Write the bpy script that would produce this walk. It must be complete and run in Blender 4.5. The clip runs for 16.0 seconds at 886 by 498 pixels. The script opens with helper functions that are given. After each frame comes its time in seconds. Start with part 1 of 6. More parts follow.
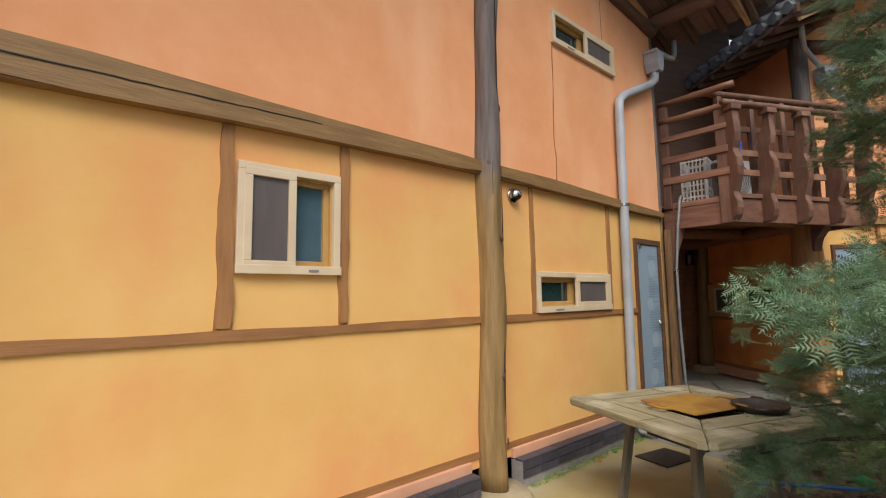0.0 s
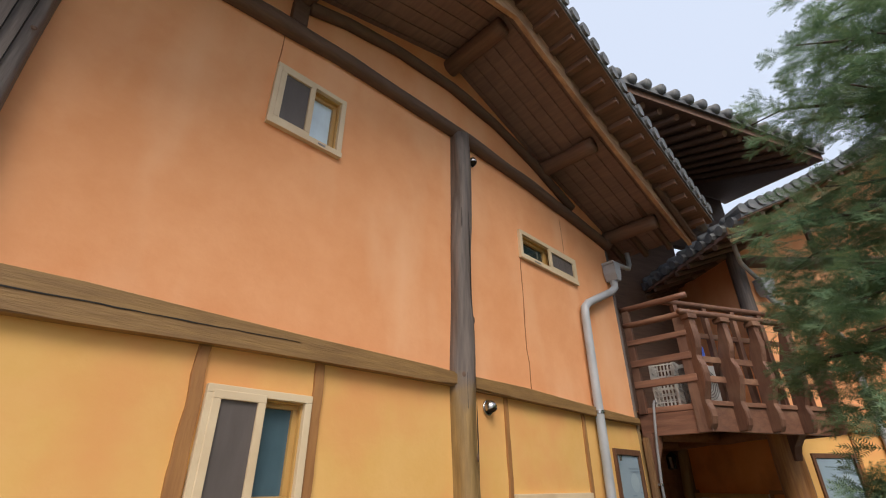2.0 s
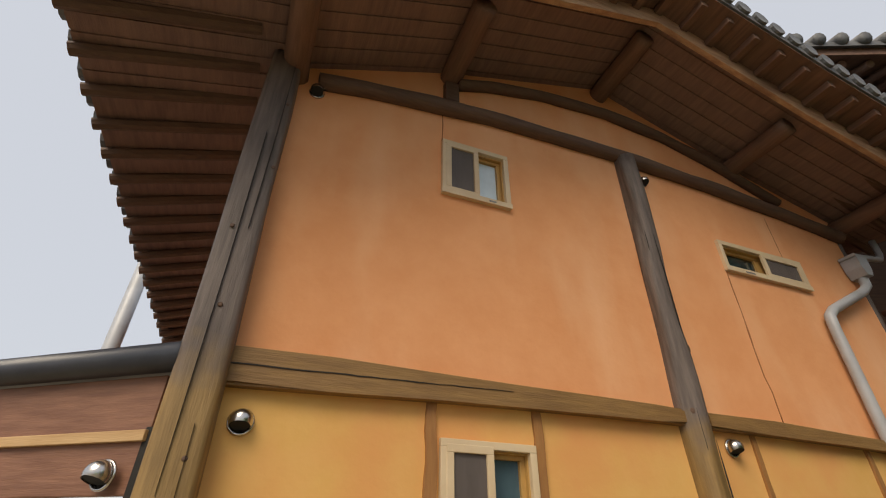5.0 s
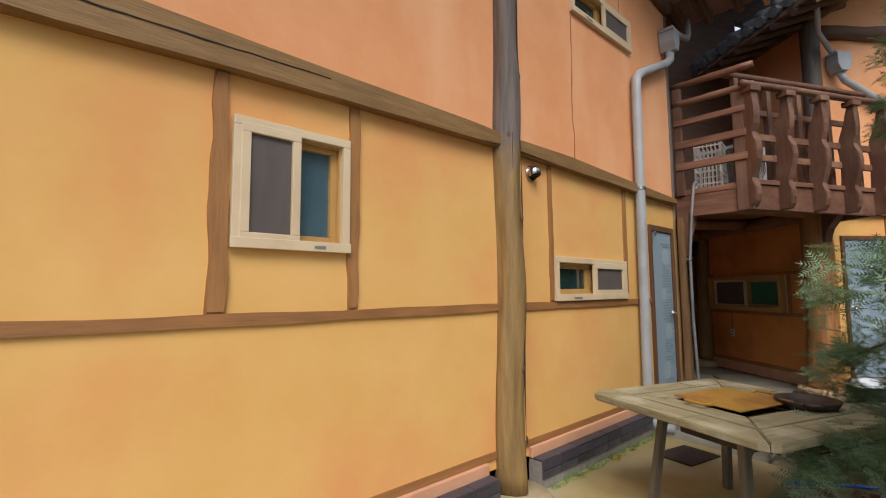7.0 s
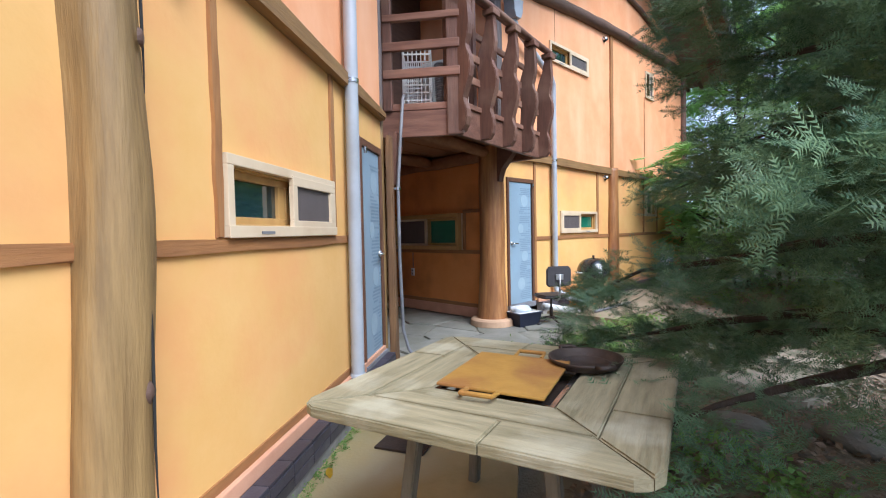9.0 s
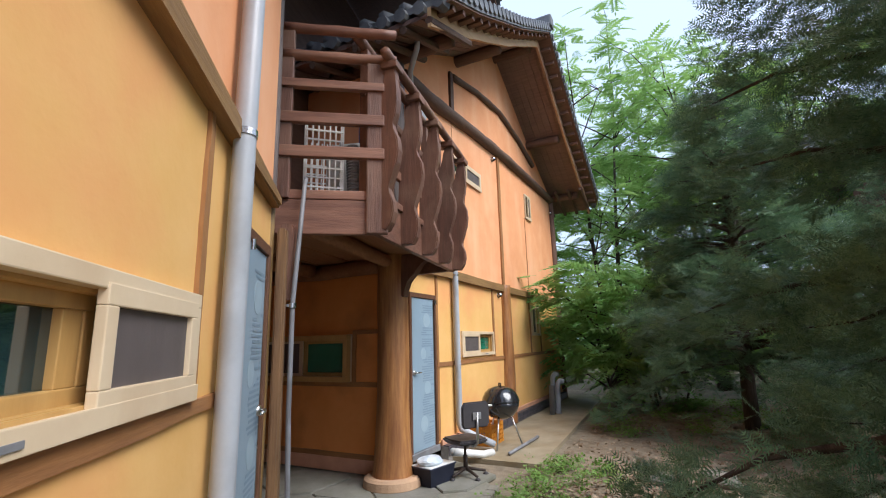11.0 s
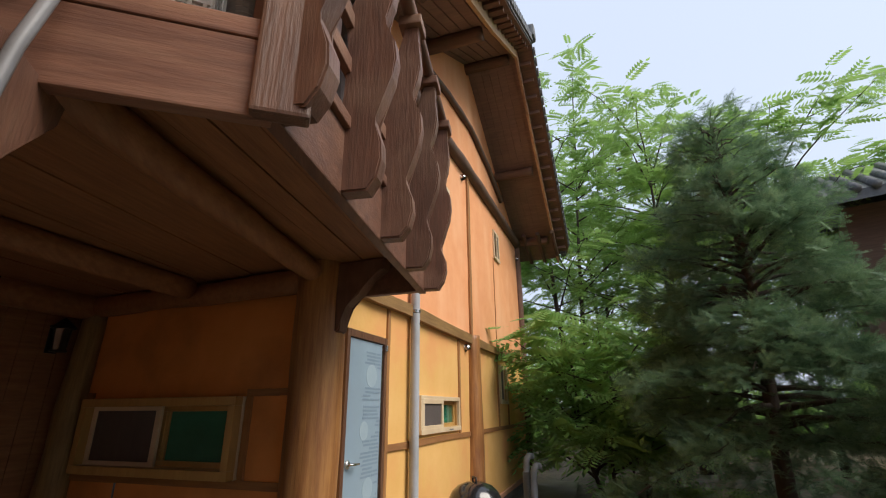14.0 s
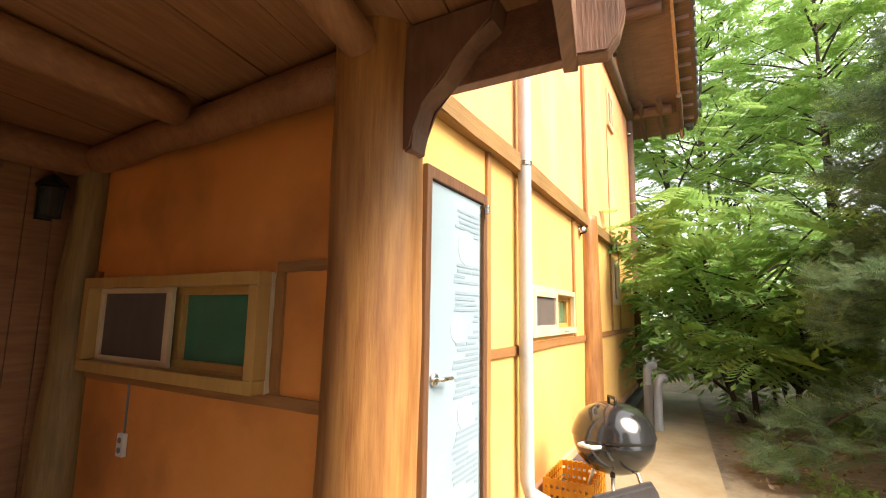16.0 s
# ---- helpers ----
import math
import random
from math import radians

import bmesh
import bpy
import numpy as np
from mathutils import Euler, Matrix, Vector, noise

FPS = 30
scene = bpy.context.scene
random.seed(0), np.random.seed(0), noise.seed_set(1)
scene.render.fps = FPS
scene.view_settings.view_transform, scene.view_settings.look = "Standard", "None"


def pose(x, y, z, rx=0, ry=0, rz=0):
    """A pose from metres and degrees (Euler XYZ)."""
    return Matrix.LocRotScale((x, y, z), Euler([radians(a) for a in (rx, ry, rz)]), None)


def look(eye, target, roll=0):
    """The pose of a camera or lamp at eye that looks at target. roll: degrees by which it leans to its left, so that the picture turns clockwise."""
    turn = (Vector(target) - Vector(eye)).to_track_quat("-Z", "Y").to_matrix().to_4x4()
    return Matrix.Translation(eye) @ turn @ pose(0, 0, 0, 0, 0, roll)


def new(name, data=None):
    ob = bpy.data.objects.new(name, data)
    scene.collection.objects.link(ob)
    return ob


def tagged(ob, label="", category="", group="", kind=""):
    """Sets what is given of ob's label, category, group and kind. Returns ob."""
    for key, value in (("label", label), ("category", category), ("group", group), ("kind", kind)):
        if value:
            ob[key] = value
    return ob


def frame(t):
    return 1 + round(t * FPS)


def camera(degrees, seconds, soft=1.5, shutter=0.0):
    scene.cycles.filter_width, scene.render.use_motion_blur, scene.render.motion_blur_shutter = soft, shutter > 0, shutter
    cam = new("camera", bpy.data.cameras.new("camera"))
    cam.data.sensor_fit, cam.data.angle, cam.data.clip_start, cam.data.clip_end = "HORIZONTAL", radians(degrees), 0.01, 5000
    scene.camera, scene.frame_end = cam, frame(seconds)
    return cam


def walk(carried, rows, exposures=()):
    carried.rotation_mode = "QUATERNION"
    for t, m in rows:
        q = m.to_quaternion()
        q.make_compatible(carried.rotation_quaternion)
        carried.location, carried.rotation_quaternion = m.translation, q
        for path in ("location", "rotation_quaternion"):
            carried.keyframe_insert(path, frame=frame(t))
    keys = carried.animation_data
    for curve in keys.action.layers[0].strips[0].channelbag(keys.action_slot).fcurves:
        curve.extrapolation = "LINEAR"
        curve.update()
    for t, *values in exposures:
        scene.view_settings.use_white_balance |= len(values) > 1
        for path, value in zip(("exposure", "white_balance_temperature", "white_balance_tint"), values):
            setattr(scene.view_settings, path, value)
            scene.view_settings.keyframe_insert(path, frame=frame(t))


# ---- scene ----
cam = camera(87.4, 16.0, soft=1.1)
PATH = [
    (0, (0.188, 0.34, 1.595), (1.489, 1.845, 1.797), -0.8),
    (0.5, (0.11, 0.281, 1.697), (1.462, 1.705, 2.077), 0.4),
    (1, (0.067, 0.238, 1.811), (1.425, 1.591, 2.38), 0.6),
    (1.5, (0.095, 0.267, 1.871), (1.424, 1.564, 2.615), 0.9),
    (2, (0.083, 0.288, 1.864), (1.336, 1.551, 2.777), -0.2),
    (2.5, (0.072, 0.264, 1.846), (1.225, 1.534, 2.873), 0.6),
    (3, (0.061, 0.272, 1.839), (1.096, 1.558, 2.968), 0.3),
    (3.5, (0.051, 0.26, 1.837), (0.925, 1.598, 3.038), 1.3),
    (3.7, (0.044, 0.246, 1.838), (0.845, 1.62, 3.052), 2.2),
    (5.8, (-0.069, 0.452, 1.754), (0.507, 2.193, 2.551), 1.0),
    (6, (-0.048, 0.491, 1.719), (0.64, 2.252, 2.371), 0.4),
    (6.3, (-0.022, 0.537, 1.655), (0.864, 2.27, 2.111), 0.4),
    (6.5, (0.006, 0.598, 1.616), (1.041, 2.276, 1.954), 0.4),
    (7, (0.259, 0.752, 1.53), (1.609, 2.217, 1.706), -0.4),
    (7.5, (0.612, 0.992, 1.489), (2.24, 2.152, 1.549), -1.0),
    (8, (0.946, 1.289, 1.49), (2.77, 2.108, 1.451), -1.1),
    (8.5, (1.33, 1.497, 1.447), (3.256, 2.027, 1.352), -1.1),
    (9, (1.702, 1.746, 1.439), (3.68, 2.032, 1.364), -1.2),
    (9.5, (2.038, 1.993, 1.518), (4.036, 2.061, 1.535), -0.5),
    (10, (2.397, 2.161, 1.571), (4.39, 2.069, 1.716), -0.6),
    (10.2, (2.514, 2.214, 1.585), (4.5, 2.066, 1.778), -0.8),
    (12.3, (3.832, 2.431, 1.631), (5.671, 1.948, 2.253), -1.9),
    (12.5, (3.969, 2.425, 1.639), (5.8, 1.931, 2.274), -1.7),
    (12.9, (4.273, 2.389, 1.658), (6.083, 1.871, 2.332), -1.3),
    (13, (4.366, 2.362, 1.674), (6.173, 1.842, 2.356), -1.4),
    (13.5, (4.769, 2.286, 1.677), (6.565, 1.727, 2.359), -1.3),
    (14, (5.24, 2.167, 1.636), (7.045, 1.605, 2.287), -0.5),
    (14.5, (5.719, 2.076, 1.633), (7.544, 1.502, 2.217), -0.2),
    (15, (6.193, 2.073, 1.614), (8.045, 1.499, 2.107), -0.2),
    (15.5, (6.605, 2.016, 1.563), (8.507, 1.535, 1.951), 0.1),
    (16, (6.969, 1.994, 1.549), (8.932, 1.726, 1.82), 0.9),
]
walk(cam, [(t, look(eye, target, roll)) for t, eye, target, roll in PATH],
     [(0, 0.45, 6500, 10), (1.5, 0.4, 6800, 10), (3.7, 0.3, 7200, 10), (6, 0.0, 8100, 10), (7, 0.3, 6600, 10), (8, 0.7, 5850, 10), (9, 1.05, 5350, 10), (10, 0.95, 5700, 10), (11.3, 0.65, 6000, 10), (12.5, 0.35, 6600, 10), (14, 0.4, 6700, 10), (15, 1.35, 7300, 10), (15.5, 1.85, 7700, 10), (16, 2.1, 7900, 10)])
# ---------------------------------------------------------------- world and light
SUN_UP, SUN_AZ = 50.0, 224.0          # degrees; azimuth clockwise from +y
world = bpy.data.worlds.new("overcast_sky")
scene.world = world
world.use_nodes = True
wn, wl = world.node_tree.nodes, world.node_tree.links
sky = wn.new("ShaderNodeTexSky")
sky.sky_type, sky.sun_disc = "NISHITA", False
sky.sun_elevation, sky.sun_rotation = radians(SUN_UP), radians(SUN_AZ)
sky.air_density, sky.dust_density, sky.ozone_density = 1.2, 4.0, 1.5
veil = wn.new("ShaderNodeMix")        # thin even cloud in front of the blue
veil.data_type = "RGBA"
veil.inputs["Factor"].default_value = 0.72
veil.inputs["B"].default_value = (7.8, 8.95, 11.3, 1)
wl.new(sky.outputs[0], veil.inputs["A"])
wl.new(veil.outputs["Result"], wn["Background"].inputs["Color"])
wn["Background"].inputs["Strength"].default_value = 0.088
sun_data = bpy.data.lights.new("sun", "SUN")
sun_data.energy, sun_data.angle, sun_data.color = 2.9, radians(40), (1.0, 0.94, 0.86)
sun = new("sun", sun_data)
az, el = radians(SUN_AZ), radians(SUN_UP)
sun.matrix_world = look((20 * math.sin(az), 20 * math.cos(az), 30), (20 * math.sin(az) - math.sin(az) * math.cos(el), 20 * math.cos(az) - math.cos(az) * math.cos(el), 30 - math.sin(el)))

# ---------------------------------------------------------------- helpers
PI = math.pi


def part(name, bm, material, parent, label="", M=None, smooth=False):
    me = bpy.data.meshes.new(name)
    bmesh.ops.recalc_face_normals(bm, faces=bm.faces)
    bm.to_mesh(me)
    bm.free()
    if smooth:
        me.polygons.foreach_set("use_smooth", [True] * len(me.polygons))
    me.materials.append(material)
    ob = new(name, me)
    if parent is not None:
        ob.parent = parent
    if M is not None:
        ob.matrix_basis = M
    return tagged(ob, label)


def thing(name, M, label, category, group="", kind=""):
    ob = new(name)
    ob.empty_display_size = 0.1
    ob.matrix_basis = M
    return tagged(ob, label, category, group, kind)


def solo(name, bm, material, M, label, category, group="", kind="", smooth=False):
    ob = part(name, bm, material, None, label, M, smooth)
    return tagged(ob, label, category, group, kind)


def box(bm, x0, x1, y0, y1, z0, z1, bevel=0.0, M=None):
    v = [bm.verts.new(p) for p in ((x0, y0, z0), (x1, y0, z0), (x1, y1, z0), (x0, y1, z0), (x0, y0, z1), (x1, y0, z1), (x1, y1, z1), (x0, y1, z1))]
    fs = [bm.faces.new([v[i] for i in q]) for q in ((0, 3, 2, 1), (4, 5, 6, 7), (0, 1, 5, 4), (1, 2, 6, 5), (2, 3, 7, 6), (3, 0, 4, 7))]
    if M is not None:
        bmesh.ops.transform(bm, matrix=M, verts=v)
    if bevel:
        es = list({e for fc in fs for e in fc.edges})
        bmesh.ops.bevel(bm, geom=es, offset=bevel, segments=2, affect="EDGES", profile=0.6)
    return v


def bx(*a, **k):
    bm = bmesh.new()
    box(bm, *a, **k)
    return bm


def prism(bm, outline, axis, a, b, bevel=0.0):
    """A closed outline of (p, q) pairs pushed along axis ('x', 'y' or 'z') from a to b."""
    def at(p, q, h):
        return {"x": (h, p, q), "y": (p, h, q), "z": (p, q, h)}[axis]
    lo = [bm.verts.new(at(p, q, a)) for p, q in outline]
    hi = [bm.verts.new(at(p, q, b)) for p, q in outline]
    n = len(outline)
    fs = [bm.faces.new(lo), bm.faces.new(hi[::-1])]
    for i in range(n):
        fs.append(bm.faces.new((lo[i], hi[i], hi[(i + 1) % n], lo[(i + 1) % n])))
    if bevel:
        es = [e for fc in fs[:2] for e in fc.edges]
        bmesh.ops.bevel(bm, geom=list(set(es)), offset=bevel, segments=2, affect="EDGES")
    return lo + hi


def tube(bm, pts, radii, seg=12, cap=True):
    pts = [Vector(p) for p in pts]
    if not isinstance(radii, (list, tuple)):
        radii = [radii] * len(pts)
    rings, side = [], None
    for i, p in enumerate(pts):
        d = (pts[min(i + 1, len(pts) - 1)] - pts[max(i - 1, 0)]).normalized()
        if side is None:
            side = d.orthogonal().normalized()
        side = (side - d * side.dot(d)).normalized()
        up = d.cross(side)
        rings.append([bm.verts.new(p + (side * math.cos(a) + up * math.sin(a)) * radii[i]) for a in (2 * PI * k / seg for k in range(seg))])
    for r, s in zip(rings, rings[1:]):
        for k in range(seg):
            bm.faces.new((r[k], r[(k + 1) % seg], s[(k + 1) % seg], s[k]))
    if cap:
        bm.faces.new(rings[0][::-1])
        bm.faces.new(rings[-1])
    return rings


def lathe(bm, profile, seg=24, M=None):
    """profile: (radius, height) pairs turned round z."""
    rings = []
    vs = []
    for r, h in profile:
        ring = [bm.verts.new((r * math.cos(2 * PI * k / seg), r * math.sin(2 * PI * k / seg), h)) for k in range(seg)] if r > 1e-6 else [bm.verts.new((0, 0, h))]
        rings.append(ring)
        vs += ring
    for r, s in zip(rings, rings[1:]):
        for k in range(seg):
            k2 = (k + 1) % seg
            if len(r) > 1 and len(s) > 1:
                bm.faces.new((r[k], r[k2], s[k2], s[k]))
            elif len(r) > 1:
                bm.faces.new((r[k], r[k2], s[0]))
            elif len(s) > 1:
                bm.faces.new((r[0], s[k2], s[k]))
    if M is not None:
        bmesh.ops.transform(bm, matrix=M, verts=vs)
    return vs


def log(bm, p0, p1, r0, r1, seg=14, steps=18, wob=0.012, seed=0, flat=None, bend=0.0):
    """A hewn or natural log with an uneven outline; flat=(a, b): squarish section half sizes at both ends."""
    p0, p1 = Vector(p0), Vector(p1)
    d = (p1 - p0).normalized()
    ref = Vector((0, 1, 0)) if abs(d.y) < 0.8 else Vector((0, 0, 1))
    side = (ref - d * ref.dot(d)).normalized()
    up = d.cross(side)
    rings = []
    for i in range(steps + 1):
        t = i / steps
        r = r0 + (r1 - r0) * t
        c = p0.lerp(p1, t)
        c = c + up * (bend * math.sin(PI * t) + wob * noise.noise((t * 4, seed, 1))) + side * (0.5 * wob * noise.noise((t * 4, seed, 7)))
        ring = []
        for k in range(seg):
            a = 2 * PI * k / seg
            ca, sa = math.cos(a), math.sin(a)
            if flat:
                e = 0.35
                ca, sa = math.copysign(abs(ca) ** e, ca), math.copysign(abs(sa) ** e, sa)
                fx, fy = flat
            else:
                fx = fy = 1.0
            w = 1 + wob / max(r, 0.02) * 0.8 * noise.noise((ca * 1.2 + seed, sa * 1.2, t * 5))
            ring.append(bm.verts.new(c + side * (ca * r * fx * w) + up * (sa * r * fy * w)))
        rings.append(ring)
    for r, s in zip(rings, rings[1:]):
        for k in range(seg):
            bm.faces.new((r[k], r[(k + 1) % seg], s[(k + 1) % seg], s[k]))
    bm.faces.new(rings[0][::-1])
    bm.faces.new(rings[-1])
    return bm


def holed(bm, x0, x1, z0, z1, holes, y0, y1):
    """A wall slab with rectangular openings (a, b, c, d) = x0, x1, z0, z1."""
    xs = sorted({x0, x1, *[min(max(h[i], x0), x1) for h in holes for i in (0, 1)]})
    zs = sorted({z0, z1, *[min(max(h[i], z0), z1) for h in holes for i in (2, 3)]})
    solid = {}
    for i in range(len(xs) - 1):
        for j in range(len(zs) - 1):
            cx, cz = (xs[i] + xs[i + 1]) / 2, (zs[j] + zs[j + 1]) / 2
            solid[i, j] = not any(h[0] < cx < h[1] and h[2] < cz < h[3] for h in holes)
    vs = {}

    def v(i, j, y):
        if (i, j, y) not in vs:
            vs[i, j, y] = bm.verts.new((xs[i], y, zs[j]))
        return vs[i, j, y]
    for (i, j), s in solid.items():
        if not s:
            continue
        bm.faces.new((v(i, j, y0), v(i + 1, j, y0), v(i + 1, j + 1, y0), v(i, j + 1, y0)))
        bm.faces.new((v(i, j, y1), v(i, j + 1, y1), v(i + 1, j + 1, y1), v(i + 1, j, y1)))
        for di, dj, a, b in ((-1, 0, (i, j), (i, j + 1)), (1, 0, (i + 1, j + 1), (i + 1, j)), (0, -1, (i + 1, j), (i, j)), (0, 1, (i, j + 1), (i + 1, j + 1))):
            if not solid.get((i + di, j + dj), False):
                bm.faces.new((v(*a, y0), v(*b, y0), v(*b, y1), v(*a, y1)))
    return bm


# local frames: x along the wall, y into it, z up
B1 = pose(0, 3.0, 0)
B2 = pose(9.262, 1.759, 0, 0, 0, -36.87)
SIDE = B2 @ pose(-0.255, 0, 0, 0, 0, -90)          # x runs out to the corner (v = -x), y into building 2

# ---------------------------------------------------------------- materials


def nodes(name):
    m = bpy.data.materials.new(name)
    m.use_nodes = True
    nt = m.node_tree
    return m, nt, nt.nodes["Principled BSDF"]


def surface(name, c1, c2, scale=6.0, stretch=(1, 1, 1), rough=0.8, rough2=None, metal=0.0, bump=0.15, fine=60.0, stain=None, stain_scale=0.8, stain_amt=0.5,
            vary=0.0, coords="Object", spec=0.5, stain_stretch=(1, 1, 1), lo=0.35, hi=0.65, coat=0.0):
    m, nt, b = nodes(name)
    N, L = nt.nodes, nt.links
    tc = N.new("ShaderNodeTexCoord")
    mp = N.new("ShaderNodeMapping")
    mp.inputs["Scale"].default_value = stretch
    L.new(tc.outputs[coords], mp.inputs["Vector"])
    n1 = N.new("ShaderNodeTexNoise")
    n1.inputs["Scale"].default_value, n1.inputs["Detail"].default_value, n1.inputs["Roughness"].default_value = scale, 8, 0.65
    L.new(mp.outputs[0], n1.inputs["Vector"])
    r1 = N.new("ShaderNodeMapRange")
    r1.inputs["From Min"].default_value, r1.inputs["From Max"].default_value = lo, hi
    L.new(n1.outputs["Fac"], r1.inputs["Value"])
    mix = N.new("ShaderNodeMix")
    mix.data_type = "RGBA"
    mix.inputs["A"].default_value, mix.inputs["B"].default_value = (*c1, 1), (*c2, 1)
    L.new(r1.outputs[0], mix.inputs["Factor"])
    col = mix.outputs["Result"]
    if stain:
        mp2 = N.new("ShaderNodeMapping")
        mp2.inputs["Scale"].default_value = stain_stretch
        L.new(tc.outputs[coords], mp2.inputs["Vector"])
        n2 = N.new("ShaderNodeTexNoise")
        n2.inputs["Scale"].default_value, n2.inputs["Detail"].default_value = stain_scale, 6
        L.new(mp2.outputs[0], n2.inputs["Vector"])
        r2 = N.new("ShaderNodeMapRange")
        r2.inputs["From Min"].default_value, r2.inputs["From Max"].default_value, r2.inputs["To Max"].default_value = 0.48, 0.72, stain_amt
        L.new(n2.outputs["Fac"], r2.inputs["Value"])
        mx = N.new("ShaderNodeMix")
        mx.data_type = "RGBA"
        mx.inputs["B"].default_value = (*stain, 1)
        L.new(r2.outputs[0], mx.inputs["Factor"])
        L.new(col, mx.inputs["A"])
        col = mx.outputs["Result"]
    if vary:
        oi = N.new("ShaderNodeObjectInfo")
        r3 = N.new("ShaderNodeMapRange")
        r3.inputs["To Min"].default_value, r3.inputs["To Max"].default_value = 1 - vary, 1 + vary
        L.new(oi.outputs["Random"], r3.inputs["Value"])
        hs = N.new("ShaderNodeHueSaturation")
        L.new(r3.outputs[0], hs.inputs["Value"])
        L.new(col, hs.inputs["Color"])
        col = hs.outputs[0]
    L.new(col, b.inputs["Base Color"])
    b.inputs["Metallic"].default_value = metal
    b.inputs["Specular IOR Level"].default_value = spec
    b.inputs["Coat Weight"].default_value = coat
    if rough2 is not None:
        rr = N.new("ShaderNodeMapRange")
        rr.inputs["To Min"].default_value, rr.inputs["To Max"].default_value = rough, rough2
        L.new(n1.outputs["Fac"], rr.inputs["Value"])
        L.new(rr.outputs[0], b.inputs["Roughness"])
    else:
        b.inputs["Roughness"].default_value = rough
    if bump:
        nf = N.new("ShaderNodeTexNoise")
        nf.inputs["Scale"].default_value, nf.inputs["Detail"].default_value = fine, 4
        L.new(mp.outputs[0], nf.inputs["Vector"])
        ad = N.new("ShaderNodeMath")
        L.new(nf.outputs["Fac"], ad.inputs[0])
        L.new(n1.outputs["Fac"], ad.inputs[1])
        bp = N.new("ShaderNodeBump")
        bp.inputs["Strength"].default_value, bp.inputs["Distance"].default_value = bump, 0.012
        L.new(ad.outputs[0], bp.inputs["Height"])
        L.new(bp.outputs[0], b.inputs["Normal"])
    return m


def post_wood(name, low, low2, high, high2, z_mid, along=(14, 14, 1.2)):
    """Oiled lower length, grey weathered upper length, meeting in a ragged line at z_mid."""
    m = surface(name, low, low2, scale=2.2, stretch=along, rough=0.62, bump=0.3, fine=8, stain=tuple(c * 0.45 for c in low), stain_scale=2.0, stain_amt=0.45, stain_stretch=(4, 4, 0.8))
    nt = m.node_tree
    N, L, b = nt.nodes, nt.links, nt.nodes["Principled BSDF"]
    src = b.inputs["Base Color"].links[0].from_socket
    geo = N.new("ShaderNodeNewGeometry")
    sep = N.new("ShaderNodeSeparateXYZ")
    L.new(geo.outputs["Position"], sep.inputs[0])
    nz = N.new("ShaderNodeTexNoise")
    nz.inputs["Scale"].default_value = 5
    L.new(geo.outputs["Position"], nz.inputs["Vector"])
    ad = N.new("ShaderNodeMath")
    ad.operation = "MULTIPLY_ADD"
    ad.inputs[1].default_value = 0.5
    L.new(nz.outputs["Fac"], ad.inputs[0])
    L.new(sep.outputs["Z"], ad.inputs[2])
    mr = N.new("ShaderNodeMapRange")
    mr.inputs["From Min"].default_value, mr.inputs["From Max"].default_value = z_mid + 0.12, z_mid + 0.42
    L.new(ad.outputs[0], mr.inputs["Value"])
    ng = N.new("ShaderNodeTexNoise")
    ng.inputs["Scale"].default_value, ng.inputs["Detail"].default_value = 2.5, 8
    tc = N.new("ShaderNodeTexCoord")
    mp = N.new("ShaderNodeMapping")
    mp.inputs["Scale"].default_value = along
    L.new(tc.outputs["Object"], mp.inputs[0])
    L.new(mp.outputs[0], ng.inputs["Vector"])
    rg = N.new("ShaderNodeMapRange")
    rg.inputs["From Min"].default_value, rg.inputs["From Max"].default_value = 0.35, 0.65
    L.new(ng.outputs["Fac"], rg.inputs["Value"])
    g = N.new("ShaderNodeMix")
    g.data_type = "RGBA"
    g.inputs["A"].default_value, g.inputs["B"].default_value = (*high, 1), (*high2, 1)
    L.new(rg.outputs[0], g.inputs["Factor"])
    mx = N.new("ShaderNodeMix")
    mx.data_type = "RGBA"
    L.new(mr.outputs[0], mx.inputs["Factor"])
    L.new(src, mx.inputs["A"])
    L.new(g.outputs["Result"], mx.inputs["B"])
    L.new(mx.outputs["Result"], b.inputs["Base Color"])
    return m


def glassy(name, tint, rough=0.05):
    m, nt, b = nodes(name)
    N, L = nt.nodes, nt.links
    n = N.new("ShaderNodeTexNoise")
    n.inputs["Scale"].default_value, n.inputs["Detail"].default_value = 3.0, 3
    cr = N.new("ShaderNodeMix")
    cr.data_type = "RGBA"
    cr.inputs["A"].default_value = (*tint, 1)
    cr.inputs["B"].default_value = (*[min(1, c * 1.5 + 0.004) for c in tint], 1)
    L.new(n.outputs["Fac"], cr.inputs["Factor"])
    L.new(cr.outputs["Result"], b.inputs["Base Color"])
    b.inputs["Roughness"].default_value = rough
    b.inputs["Specular IOR Level"].default_value = 0.7
    b.inputs["Coat Weight"].default_value = 0.5
    b.inputs["Coat Roughness"].default_value = 0.02
    return m


